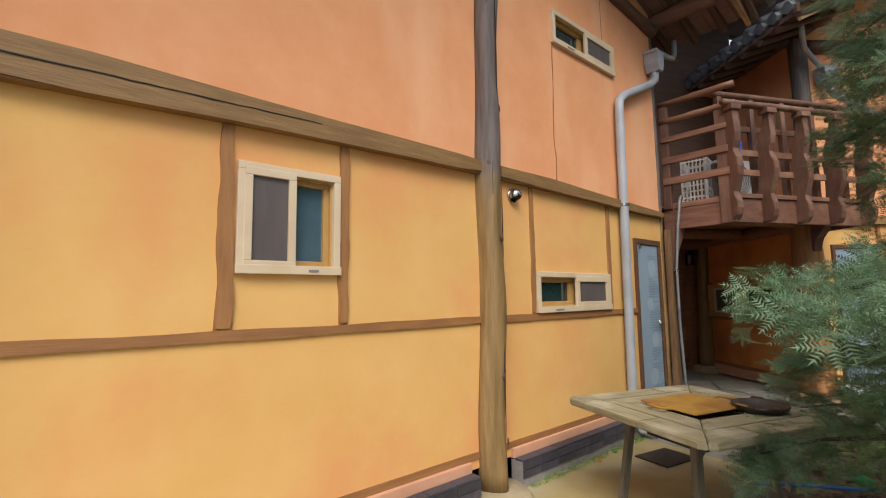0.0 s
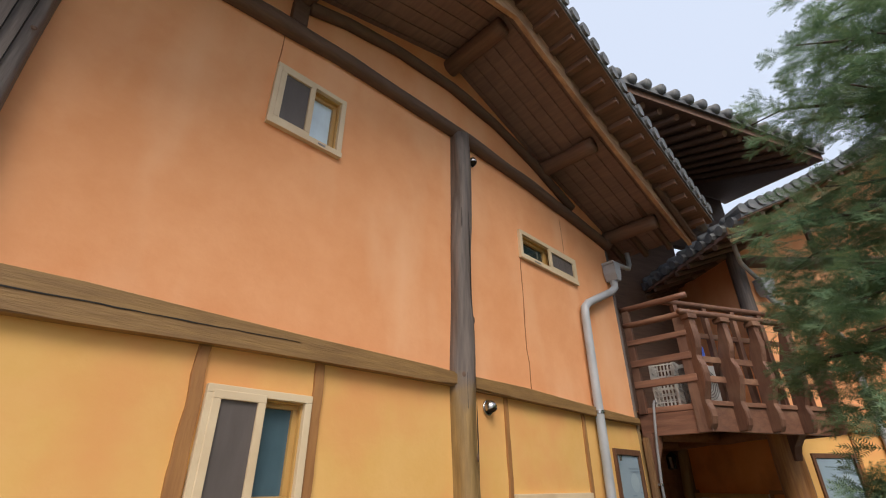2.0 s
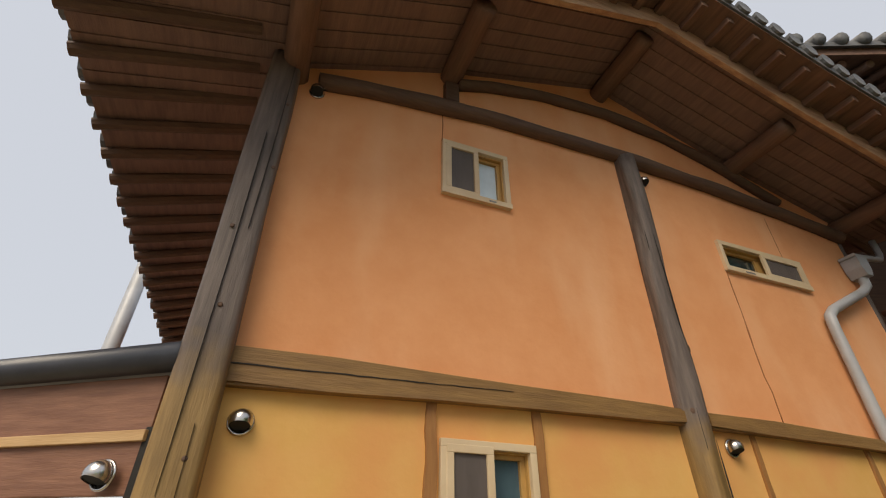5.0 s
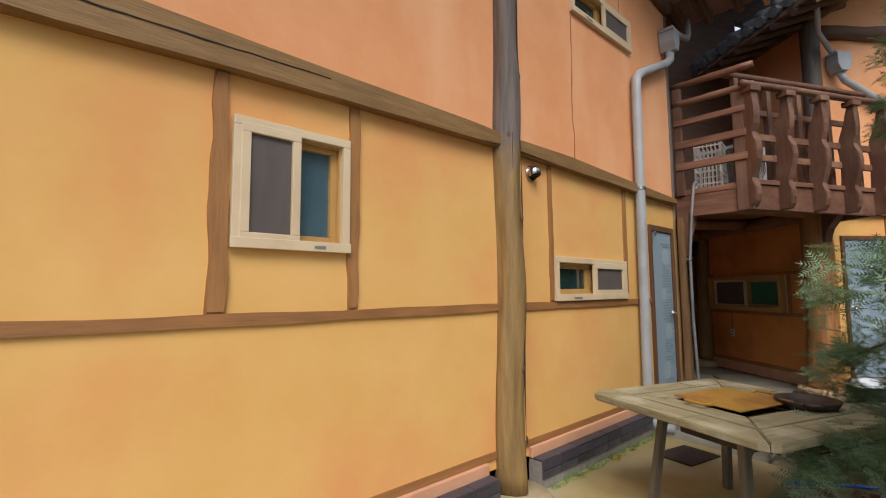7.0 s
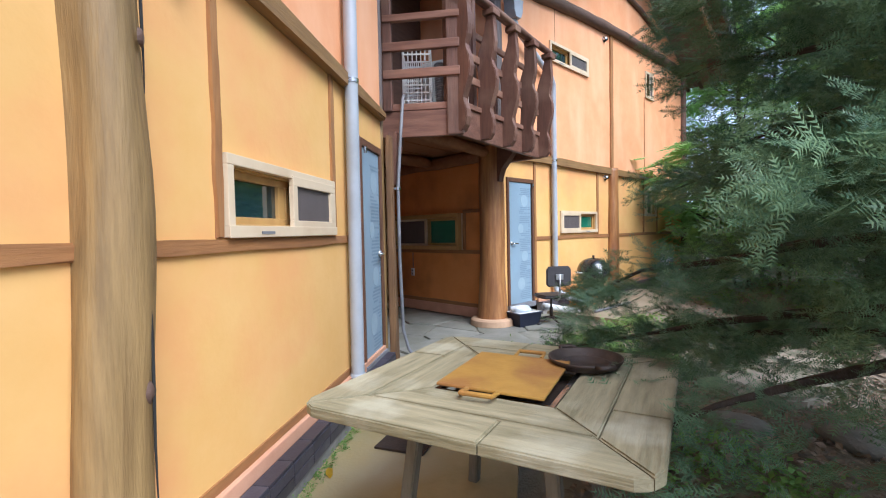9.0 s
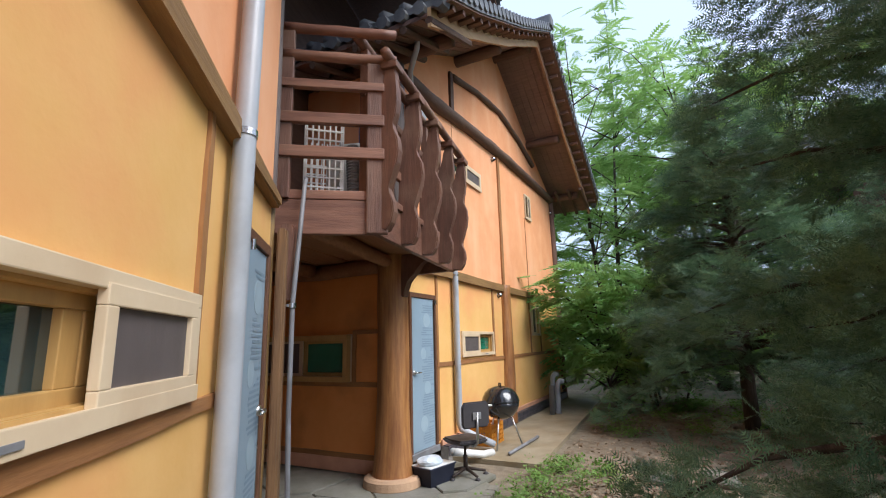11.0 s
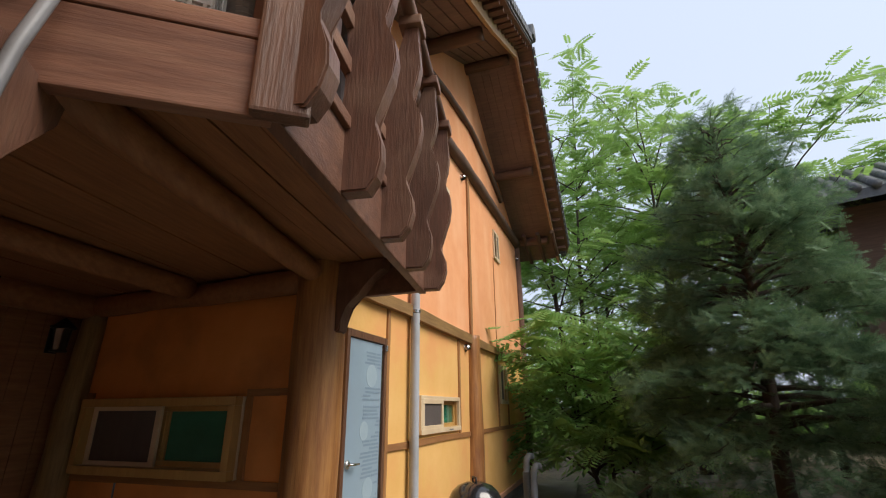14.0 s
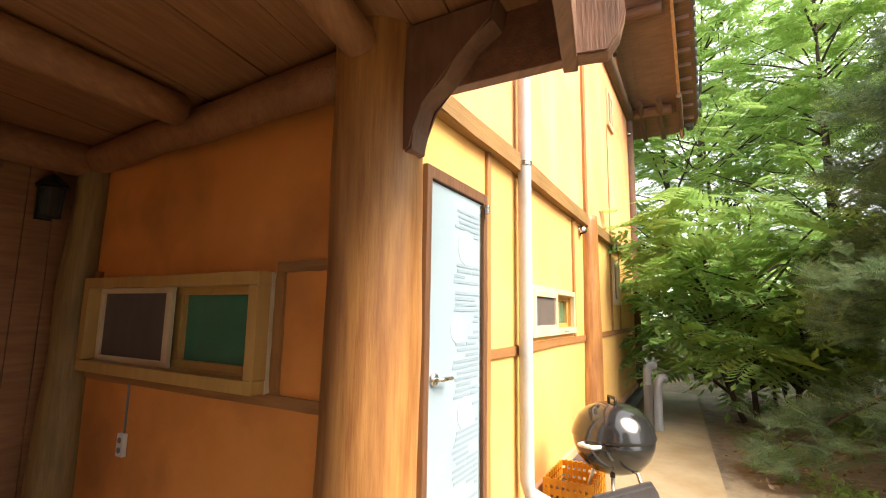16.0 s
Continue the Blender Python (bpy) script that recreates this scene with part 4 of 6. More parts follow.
# boarded back wall of the porch
back = thing("wall_porch_back", B2, "reddish boarded wall at the back of the porch", "wall", kind="structure")
for i in range(22):
    u = -0.30 - 0.16 * i
    part("board", bx(u - 0.155, u, 2.92, 2.96 + 0.004 * (i % 3), 0.0, 2.78, bevel=0.004), CEILWOOD, back)
part("backing", bx(-3.9, -0.25, 2.965, 3.05, 0.0, 2.78), DARKWOOD_X, back)

# pad stone under the middle post, corner pad
for nm, x, r in (("pad_stone", 2.97, 0.27), ("pad_stone_corner", -0.33, 0.26), ("pad_stone_door", 6.36, 0.22)):
    bm = bmesh.new()
    lathe(bm, [(0, -0.06), (r, -0.06), (r * 0.98, 0.05), (r * 0.85, 0.095), (0, 0.105)], 26, pose(x, -0.06, 0))
    for v in bm.verts:
        v.co.x += 0.03 * noise.noise(v.co * 4)
        v.co.y += 0.03 * noise.noise(v.co * 4 + Vector((9, 0, 0)))
    solo(nm, bm, PADSTONE, B1, "rough rounded stone pad under a post", "pad stone", kind="structure", smooth=True)

# ---------------------------------------------------------------- plinth with dark tiles


def plinth(name, M, x0, x1, top_z):
    base = thing(name, M, "low plinth faced with dark glazed tiles below a pink skirt", "plinth", kind="structure")
    part("skirt", bx(x0, x1, -0.035, 0.02, top_z - 0.075, top_z + 0.004, bevel=0.008), PLASTER_P, base, "pinkish plaster skirt")
    part("mortar", bx(x0, x1, -0.118, -0.002, -0.04, top_z - 0.085), GROUT, base, "grey mortar")
    shapes = {}
    tl = 0.235
    n = max(1, int((x1 - x0) / tl))
    tl = (x1 - x0) / n
    for row, (y0, y1, z0, z1) in enumerate(((-0.125, -0.038, top_z - 0.083, top_z - 0.068), (-0.130, -0.119, top_z - 0.145, top_z - 0.087), (-0.130, -0.119, top_z - 0.208, top_z - 0.150))):
        off = 0.5 * tl * (row == 2)
        for i in range(n):
            key = row
            if key not in shapes:
                ob = part("plinth_tile", bx(0.003, tl - 0.003, y0, y1, z0, z1, bevel=0.003), TILE_P, base, M=pose(x0, 0, 0))
                shapes[key] = ob.data
                continue
            ob = new("plinth_tile", shapes[key])
            ob.parent = base
            ob.matrix_basis = pose(x0 + i * tl, 0.002 * noise.noise((i, row, 0)), 0.002 * noise.noise((i, row, 4)))


plinth("plinth_a", B1, -0.2, 2.72, 0.335)
plinth("plinth_b", B1, 3.20, 6.1, 0.335)
plinth("plinth_annex", B2, 0.78, 8.0, 0.25)

# ---------------------------------------------------------------- windows


def frame_bars(x0, x1, z0, z1, wd, y0, y1, bevel=0.004):
    bm = bmesh.new()
    box(bm, x0, x1, y0, y1, z0, z0 + wd, bevel=bevel)
    box(bm, x0, x1, y0, y1, z1 - wd, z1, bevel=bevel)
    box(bm, x0, x0 + wd, y0, y1, z0 + wd, z1 - wd, bevel=bevel)
    box(bm, x1 - wd, x1, y0, y1, z0 + wd, z1 - wd, bevel=bevel)
    return bm


def slider(name, M, r, front, glass, label, fw=0.045, deep=0.0, screen=SCREEN, sash=0.045, curtain=True):
    """A two-light sliding window; front: which light ('l' or 'r') carries the proud screen sash."""
    x0, x1, z0, z1 = r
    win = thing(name, M, label, "window", kind="structure")
    part("window_frame", frame_bars(x0, x1, z0, z1, fw, -0.035, 0.13), FRAME_W, win, "cream plastic frame")
    part("window_sill", bx(x0 - 0.004, x1 + 0.004, -0.042, -0.034, z0 - 0.002, z0 + fw + 0.004, bevel=0.003), FRAME_W, win)
    mid = (x0 + x1) / 2
    a = (x0 + fw - 0.01, mid + 0.02) if front == "l" else (mid - 0.02, x1 - fw + 0.01)
    b = (mid - 0.05, x1 - fw) if front == "l" else (x0 + fw, mid + 0.075)
    sz0, sz1 = z0 + fw - 0.004, z1 - fw + 0.004
    s = part("screen_sash", frame_bars(a[0], a[1], sz0 - 0.012, sz1 + 0.012, sash, -0.040, -0.012), FRAME_W, win, "cream sliding screen sash")
    part("screen", bx(a[0] + sash, a[1] - sash, -0.022, -0.018, sz0 + sash - 0.012, sz1 - sash + 0.012), screen, s, "dark insect screen")
    if curtain:
        part("curtain", bx(a[0] + sash + 0.62 * (a[1] - a[0] - 2 * sash), a[1] - sash - 0.001, -0.0175, -0.0165, sz0 + sash - 0.011, sz1 - sash + 0.011), CURTAIN, s, "brown curtain edge behind the screen")
    gs = frame_bars(b[0], b[1], sz0, sz1, sash * 0.95, 0.03, 0.075)
    stile = (b[1] - 0.13, b[1] - sash) if front == "r" else (b[0] + sash, b[0] + 0.09)
    box(gs, stile[0], stile[1], 0.034, 0.074, sz0 + sash * 0.95, sz1 - sash * 0.95, bevel=0.003)
    s = part("glass_sash", gs, FRAME_D, win, "wood-print sliding sash")
    part("pane", bx(b[0] + sash * 0.9, b[1] - sash * 0.9, 0.056, 0.062, sz0 + sash * 0.9, sz1 - sash * 0.9), glass, s, "reflecting glass pane")
    part("track_rail", bx(x0 + fw, x1 - fw, -0.012, 0.028, z0 + fw - 0.004, z0 + fw + 0.010, bevel=0.002), FRAME_D, win, "wood-print sill track")
    part("inner_track", frame_bars(x0 + fw - 0.001, x1 - fw + 0.001, z0 + fw - 0.001, z1 - fw + 0.001, 0.012, 0.0, 0.12, 0.002), FRAME_D, win, "wood-print inner track")
    part("label_plate", bx(mid + (0.16 if front == "l" else -0.3) * (x1 - x0), mid + (0.26 if front == "l" else -0.2) * (x1 - x0), -0.046, -0.042, z0 + 0.014, z0 + 0.028), CONDUIT, win, "small grey maker plate")
    part("backing", bx(x0 + 0.03, x1 - 0.03, 0.17, 0.18, z0 + 0.03, z1 - 0.03), VOID, win, "dark room behind")
    return win


slider("window_1", B1, W1["bw"], "l", GLASS_B, "cream sliding window with a dark screen and blue-grey pane")
slider("window_2", B1, W1["sw"], "r", GLASS_D, "low wide cream sliding window with a dark pane", fw=0.05, sash=0.055, curtain=False)
slider("window_3", B1, W1["uw0"], "l", GLASS_W, "cream sliding window with a pale frosted pane")
slider("window_4", B1, W1["uw1"], "r", GLASS_D, "low wide cream sliding window on the upper floor", fw=0.05, sash=0.05, curtain=False)
slider("window_5", B2, W2["sw2"], "l", GLASS_G, "low wide cream sliding window with a teal pane", fw=0.05, sash=0.055, curtain=False)
slider("window_6", B2, W2["lw3"], "l", GLASS_D, "narrow cream sliding window", fw=0.05, sash=0.05, curtain=False)
slider("window_7", B2, W2["uw2"], "r", GLASS_D, "low wide cream sliding window above the balcony", fw=0.05, sash=0.05, curtain=False)
slider("window_8", B2, W2["uw3"], "r", GLASS_D, "narrow cream sliding window on the upper floor", fw=0.05, sash=0.045, curtain=False)
slider("window_9", SIDE, PW, "l", GLASS_G, "wide deep-framed yellow window in the porch, green reflection coloured into its pane", fw=0.06, sash=0.06, curtain=False)
part("window_box", frame_bars(PW[0], PW[1], PW[2], PW[3], 0.07, -0.12, -0.036, 0.006), FRAME_D, bpy.data.objects["window_9"], "deep wood-print outer casing")

# ---------------------------------------------------------------- doors


def door(name, M, r, hinge_right, label, sill=0.0):
    x0, x1, z0, z1 = r
    d = thing(name, M, label, "door", kind="structure")
    fr = bmesh.new()
    box(fr, x0, x0 + 0.05, -0.03, 0.10, z0, z1, bevel=0.006)
    box(fr, x1 - 0.05, x1, -0.03, 0.10, z0, z1, bevel=0.006)
    box(fr, x0 + 0.05, x1 - 0.05, -0.03, 0.10, z1 - 0.065, z1, bevel=0.006)
    part("door_frame", fr, DOORFRAME, d, "dark brown wooden door frame")
    part("threshold", bx(x0, x1, -0.05, 0.2, z0 - 0.06, z0 + 0.02, bevel=0.006), CONDUIT, d, "grey metal threshold")
    a, b, c, e = x0 + 0.055, x1 - 0.055, z0 + 0.025, z1 - 0.07
    leaf = part("door_leaf", bx(a, b, -0.012, 0.03, c, e, bevel=0.004), DOORBLUE, d, "blue-grey printed steel door leaf")
    part("edge_strip", bx(b - 0.028, b - 0.004, -0.016, -0.012, c + 0.01, e - 0.01), STEEL, leaf, "bright metal edge strip")
    # printed pattern: pale discs and short dark bars, a hair proud of the sheet
    rnd = random.Random(len(name) + int(x0 * 10))
    L = b - a
    for k in range(4):
        bm = bmesh.new()
        cx, cz = a + L * (0.50 + 0.16 * (k % 2)), c + (e - c) * (0.16 + 0.23 * k)
        lathe(bm, [(0.0, 0.0006), (0.10 - 0.012 * (k % 3), 0.0006), (0.10 - 0.012 * (k % 3), -0.0006)], 28, pose(cx, -0.0132, cz, 90, 0, 0))
        part("printed_disc", bm, DOORPALE, leaf, "pale printed disc")
    bars = bmesh.new()
    discs = [(a + L * (0.50 + 0.16 * (k % 2)), c + (e - c) * (0.16 + 0.23 * k), 0.10 - 0.012 * (k % 3)) for k in range(4)]
    z = c + 0.06
    while z < e - 0.08:
        x = a + L * (0.42 + 0.10 * rnd.random())
        while x < b - 0.06:
            ln = L * (0.16 + 0.34 * rnd.random())
            x2 = min(x + ln, b - 0.045)
            clear = all(math.hypot(xx - cx, z + 0.007 - cz) > r + 0.006 for cx, cz, r in discs for xx in (x, (x + x2) / 2, x2))
            if clear and rnd.random() < 0.92 and x2 - x > 0.02:
                box(bars, x, x2, -0.0148, -0.0142, z, z + 0.016)
            x = x2 + 0.012
        z += 0.031
    ob = part("printed_bars", bars, DOORDARK, leaf, "rows of dark printed bars")
    ob["kind"] = "stuff"
    hx = (a + 0.055) if hinge_right else (b - 0.055)
    sg = 1 if hinge_right else -1
    hz = c + (e - c) * 0.50
    bm = bmesh.new()
    lathe(bm, [(0, 0.02), (0.028, 0.02), (0.033, 0.008), (0.033, 0.0)], 18, pose(hx, -0.012, hz, 90, 0, 0))
    rose = part("door_handle", bm, CHROME, leaf, "chrome lever handle", smooth=True)
    bm = bmesh.new()
    tube(bm, [(hx, -0.02, hz), (hx, -0.055, hz), (hx + sg * 0.03, -0.062, hz), (hx + sg * 0.12, -0.060, hz - 0.004)], [0.011, 0.011, 0.012, 0.009], 10)
    part("lever", bm, CHROME, leaf, "chrome lever", smooth=True)
    bm = bmesh.new()
    for k in range(3):
        lathe(bm, [(0, 0.018), (0.014, 0.018), (0.014, 0), (0, 0)], 12, pose(b + 0.005 if hinge_right else a + 0.02, -0.05, z1 - 0.13 + 0.019 * k))
    part("hinge", bm, STEEL, d, "steel pivot hinge", smooth=False)
    return d


door("door_1", B1, DOOR1, False, "closed narrow blue-grey printed steel door in a brown frame")
door("door_2", B2, DOOR2, True, "closed blue-grey printed steel door in a brown frame")
# ---------------------------------------------------------------- balcony
BB, BC = Vector((6.50, 2.295)), Vector((8.52, 1.285))
FR = math.degrees(math.atan2(BC.y - BB.y, BC.x - BB.x))
FRONT = pose(BB.x, BB.y, 0, 0, 0, FR)              # x along the front, -y outwards
FL = (BC - BB).length
balcony = thing("balcony", Matrix(), "dark red-brown wooden balcony with wavy shaped balusters", "balcony")
Fi = FRONT


def fpart(name, bm, mat, label="", parent=None, smooth=False):
    bm.transform(Fi)
    return part(name, bm, mat, parent or balcony, label, smooth=smooth)


fpart("front_skirt", bx(0.0, FL, -0.005, 0.05, 2.45, 2.75, bevel=0.008), BALC, "broad dark skirt board")
fpart("front_sill", bx(-0.02, FL + 0.02, -0.03, 0.10, 2.752, 2.81, bevel=0.008), BALC)
part("side_skirt", bx(6.475, 6.53, 2.30, 3.06, 2.43, 2.70, bevel=0.008), BALC_Y, balcony, "reddish side skirt board")
part("side_cap", bx(6.47, 6.535, 2.29, 3.06, 2.702, 2.775, bevel=0.008), BALC_Y, balcony)
bm = bmesh.new()
RET = B2 @ pose(-0.385, 0, 0)
box(bm, -0.03, 0.03, -0.80, -0.05, 2.45, 2.75, bevel=0.006)
bm.transform(RET)
part("return_skirt", bm, BALC, balcony, "dark skirt board on the return")
OUT = [(2.46, -0.02, 0.11), (2.52, -0.02, 0.15), (2.60, -0.02, 0.17), (2.68, -0.02, 0.165), (2.76, -0.02, 0.135), (2.80, -0.02, 0.125), (2.90, -0.015, 0.165), (3.00, -0.01, 0.20), (3.10, 0.0, 0.215),
       (3.20, -0.01, 0.205), (3.28, -0.02, 0.17), (3.33, -0.02, 0.155), (3.42, 0.0, 0.19), (3.52, 0.035, 0.205), (3.62, 0.075, 0.20), (3.72, 0.10, 0.185), (3.80, 0.105, 0.19)]


def baluster(s, wd, seed, tall=3.80):
    bm = bmesh.new()
    k = (tall - 2.46) / (3.80 - 2.46)
    prof = [(-(o), 2.46 + (z - 2.46) * k) for z, i, o in OUT] + [(-(i), 2.46 + (z - 2.46) * k) for z, i, o in OUT[::-1]]
    prof = [(y + 0.008 * noise.noise((z * 4, seed, 1)), z) for y, z in prof]
    prism(bm, prof, "x", s - wd / 2, s + wd / 2, bevel=0.008)
    return bm


STEPS = [0.02 + i * (FL - 0.08) / 4 for i in range(5)]
for i, s in enumerate(STEPS):
    b = fpart("baluster", baluster(s, 0.085 if i else 0.10, i * 3.1), BALC_V, "wavy shaped plank baluster")
    bm = bx(s - 0.075, s + 0.075, -0.215, -0.075, 3.80, 3.865, bevel=0.01)
    fpart("cap_block", bm, BALC, "carved block under the rail", parent=b)
bm = bmesh.new()
log(bm, (-0.12, -0.145, 3.90), (FL + 0.16, -0.145, 3.90), 0.042, 0.042, seg=12, steps=14, wob=0.006, seed=4)
fpart("handrail", bm, BALC, "round log handrail", smooth=True)
for z in (3.08, 3.33):
    fpart("slat", bx(0.05, FL - 0.02, -0.015, 0.025, z - 0.04, z + 0.04, bevel=0.006), BALC)
for i in range(5):
    s = 0.10 + i * (FL - 0.22) / 4
    fpart("inner_post", bx(s - 0.035, s + 0.035, 0.10, 0.17, 2.74, 4.10, bevel=0.006), BALC_V, "square inner post")
bm = bmesh.new()
log(bm, (-0.1, 0.135, 4.14), (FL + 0.1, 0.135, 4.14), 0.045, 0.042, seg=12, steps=14, wob=0.006, seed=6)
fpart("inner_rail", bm, BALC, "round log top rail", smooth=True)
fpart("inner_slat", bx(0.05, FL - 0.05, 0.115, 0.155, 3.66, 3.73, bevel=0.006), BALC)
# ladder-like side between the house and the corner board
part("corner_board", bx(6.44, 6.50, 2.19, 2.36, 2.43, 3.86, bevel=0.012), BALC_V, balcony, "broad reddish corner board")
part("side_post", bx(6.44, 6.51, 2.93, 3.03, 2.70, 4.15, bevel=0.008), BALC_V, balcony)
for z, h in ((3.07, 0.045), (3.35, 0.045), (3.64, 0.035)):
    part("side_slat", bx(6.42, 6.48, 2.22, 3.02, z - h, z + h, bevel=0.008), BALC_Y, balcony, "side slat of the balcony")
for z in (3.90, 4.14):
    bm = bmesh.new()
    log(bm, (6.46, 2.12, z), (6.46, 3.04, z), 0.042, 0.042, seg=12, steps=8, wob=0.006, seed=z)
    part("side_rail", bm, BALC_Y, balcony, "round side rail", smooth=True)
# deck: planks over log joists
deck = thing("ceiling_porch", Matrix(), "plank deck over the porch on log beams, seen from below", "ceiling", kind="structure")
bm = bmesh.new()
poly = [(6.30, 3.08), (6.54, 3.04), (6.54, 2.34), (8.46, 1.35), (9.10, 2.0), (10.85, 4.35), (8.4, 6.2), (6.30, 6.2)]
prism(bm, poly, "z", 2.735, 2.75)
part("deck_top", bm, CEILWOOD, deck)
for i in range(30):
    o = -0.55 + 0.17 * i
    # plank running along the balcony front, clipped by eye to the bay
    x1 = FL - 0.02 + max(0, o) * 0.55
    if o < 0.02:
        continue
    part("plank", bx(0.05 - 0.5 * o, x1, o, o + 0.164, 2.705 + 0.003 * (i % 3), 2.734), CEILWOOD, deck, M=FRONT)
for i, (a, b, r) in enumerate((((8.86, 2.05, 2.62), (6.62, 3.05, 2.63), 0.08), ((8.95, 2.15, 2.60), (10.65, 4.15, 2.62), 0.10), ((10.75, 4.05, 2.62), (8.2, 5.95, 2.62), 0.13),
                               ((9.55, 3.1, 2.62), (6.9, 4.9, 2.62), 0.09))):
    bm = bmesh.new()
    log(bm, a, b, r, r, seg=14, steps=16, wob=0.012, seed=50 + i)
    solo("beam_porch_%s" % "abcd"[i], bm, CEILWOOD, Matrix(), "smooth reddish log beam under the deck", "beam", kind="structure", smooth=True)
# curved brackets
BR = [(0.0, 2.70), (-0.42, 2.70), (-0.40, 2.62), (-0.30, 2.56), (-0.25, 2.50), (-0.20, 2.44), (-0.10, 2.36), (-0.07, 2.26), (-0.06, 2.18), (0.0, 2.16)]
bm = bmesh.new()
prism(bm, [(p - 0.15, q) for p, q in BR], "x", -0.06, 0.06, bevel=0.01)
bm.transform(B2 @ pose(PIL[0], PIL[1], 0))
solo("bracket_pillar", bm, BALC_V, Matrix(), "carved curved bracket on the pillar", "bracket", kind="structure")
bm = bmesh.new()
prism(bm, [(6.30 - p * 0.8, q - 0.24) for p, q in BR], "y", 2.86, 2.95, bevel=0.01)
solo("bracket_wall", bm, BALC_V, Matrix(), "carved curved bracket at the house corner", "bracket", kind="structure")

# things stored on the balcony
WHITEP = surface("white_plastic", (0.72, 0.72, 0.70), (0.62, 0.62, 0.60), scale=4, rough=0.45, bump=0.03, stain=(0.5, 0.48, 0.44), stain_scale=4, stain_amt=0.4)
BLUEP = surface("blue_plastic", (0.03, 0.10, 0.50), (0.05, 0.14, 0.6), scale=4, rough=0.4, bump=0.03)
crate = thing("plastic_crate", pose(6.78, 2.72, 2.75, 0, 0, 8), "white plastic lattice crate standing on the balcony", "crate")
for dx0 in (-0.19, 0.19):
    bm = bmesh.new()
    for k in range(7):
        box(bm, dx0 - 0.006, dx0 + 0.006, -0.14 + 0.045 * k, -0.128 + 0.045 * k, 0.0, 0.62)
    for k in range(8):
        box(bm, dx0 - 0.007, dx0 + 0.007, -0.15, 0.15, 0.08 * k, 0.08 * k + 0.014)
    part("lattice_side", bm, WHITEP, crate)
for dy0 in (-0.15, 0.15):
    bm = bmesh.new()
    for k in range(9):
        box(bm, -0.19 + 0.045 * k, -0.178 + 0.045 * k, dy0 - 0.006, dy0 + 0.006, 0.0, 0.62)
    for k in range(8):
        box(bm, -0.19, 0.19, dy0 - 0.007, dy0 + 0.007, 0.08 * k, 0.08 * k + 0.014)
    part("lattice_end", bm, WHITEP, crate)
cool = thing("air_conditioner_unit", pose(7.25, 2.42, 2.75, 0, 0, FR + 6), "white outdoor air-conditioner unit with a round fan grille", "air conditioner")
part("casing", bx(-0.38, 0.38, -0.14, 0.16, 0.05, 0.60, bevel=0.02), WHITEP, cool, "white metal casing")
bm = bmesh.new()
for k in range(6):
    tube(bm, [(-0.1 + (0.04 + 0.033 * k) * math.cos(a), -0.148, 0.33 + (0.04 + 0.033 * k) * math.sin(a)) for a in (2 * PI * j / 24 for j in range(25))], 0.005, 6)
part("fan_grille", bm, CONDUIT, cool, "dark ring grille")
for k in (-0.3, 0.3):
    part("foot", bx(k - 0.04, k + 0.04, -0.12, 0.14, 0.0, 0.05, bevel=0.005), CONDUIT, cool)
solo("blue_jug", (lambda b: (lathe(b, [(0, 0), (0.09, 0), (0.10, 0.02), (0.10, 0.20), (0.05, 0.26), (0.03, 0.27), (0.03, 0.31), (0, 0.31)], 18), b)[1])(bmesh.new()), BLUEP, pose(7.0, 2.33, 3.351 - 0.001), "bright blue plastic jug on the white unit", "jug", smooth=True)
bm = bmesh.new()
ribs = [0.5 * k / 40 for k in range(41)]
tube(bm, [(0.10 * h * h, 0.05 * h, h) for h in ribs], [0.062 if k % 2 else 0.052 for k in range(41)], 16)
solo("ribbed_duct", bm, CONDUIT, pose(6.72, 2.45, 2.752), "grey ribbed duct hose standing on the balcony", "hose")

# ---------------------------------------------------------------- drain pipes, vents, cables


def clip(bm, x, y, z, r):
    tube(bm, [(x, y, z - 0.016), (x, y, z + 0.016)], r + 0.006, 16)
    box(bm, x - 0.012, x + 0.012, y, y + 0.09, z - 0.010, z + 0.010)


down = thing("drain_pipe", B1, "grey plastic downpipe with a hopper head on the orange wall", "drain pipe")
bm = bmesh.new()
tube(bm, [(6.10, -0.10, 4.46), (6.09, -0.10, 4.36), (5.98, -0.09, 4.27), (5.28, -0.08, 3.93), (5.17, -0.08, 3.84), (5.155, -0.08, 3.70), (5.15, -0.075, 2.6), (5.12, -0.075, 0.30), (5.12, -0.085, 0.20), (5.15, -0.14, 0.14), (5.24, -0.27, 0.10)], 0.051, 16)
part("pipe", bm, PIPE, down, "grey plastic pipe", smooth=True)
bm = bmesh.new()
prism(bm, [(6.01, 4.56), (6.05, 4.46), (6.15, 4.46), (6.19, 4.56), (6.19, 4.70), (6.21, 4.70), (6.21, 4.735), (5.99, 4.735), (5.99, 4.70), (6.01, 4.70)], "y", -0.19, -0.01, bevel=0.004)
part("hopper", bm, PIPE, down, "grey square hopper head")
bm = bmesh.new()
tube(bm, [(6.15, -0.10, 4.72), (6.2, -0.10, 4.78), (6.5, -0.12, 4.80), (6.66, -0.12, 4.83), (6.72, -0.12, 4.92), (6.72, -0.12, 5.12)], 0.036, 12)
part("inlet", bm, PIPE, down, "grey inlet pipe", smooth=True)
bm = bmesh.new()
clip(bm, 5.15, -0.075, 2.60, 0.051)
part("pipe_clip", bm, STEEL, down, "steel pipe clip")
bm = bmesh.new()
tube(bm, [(5.122, -0.075, 0.30), (5.122, -0.075, 0.36)], 0.058, 16)
part("collar", bm, PIPE, down, smooth=True)
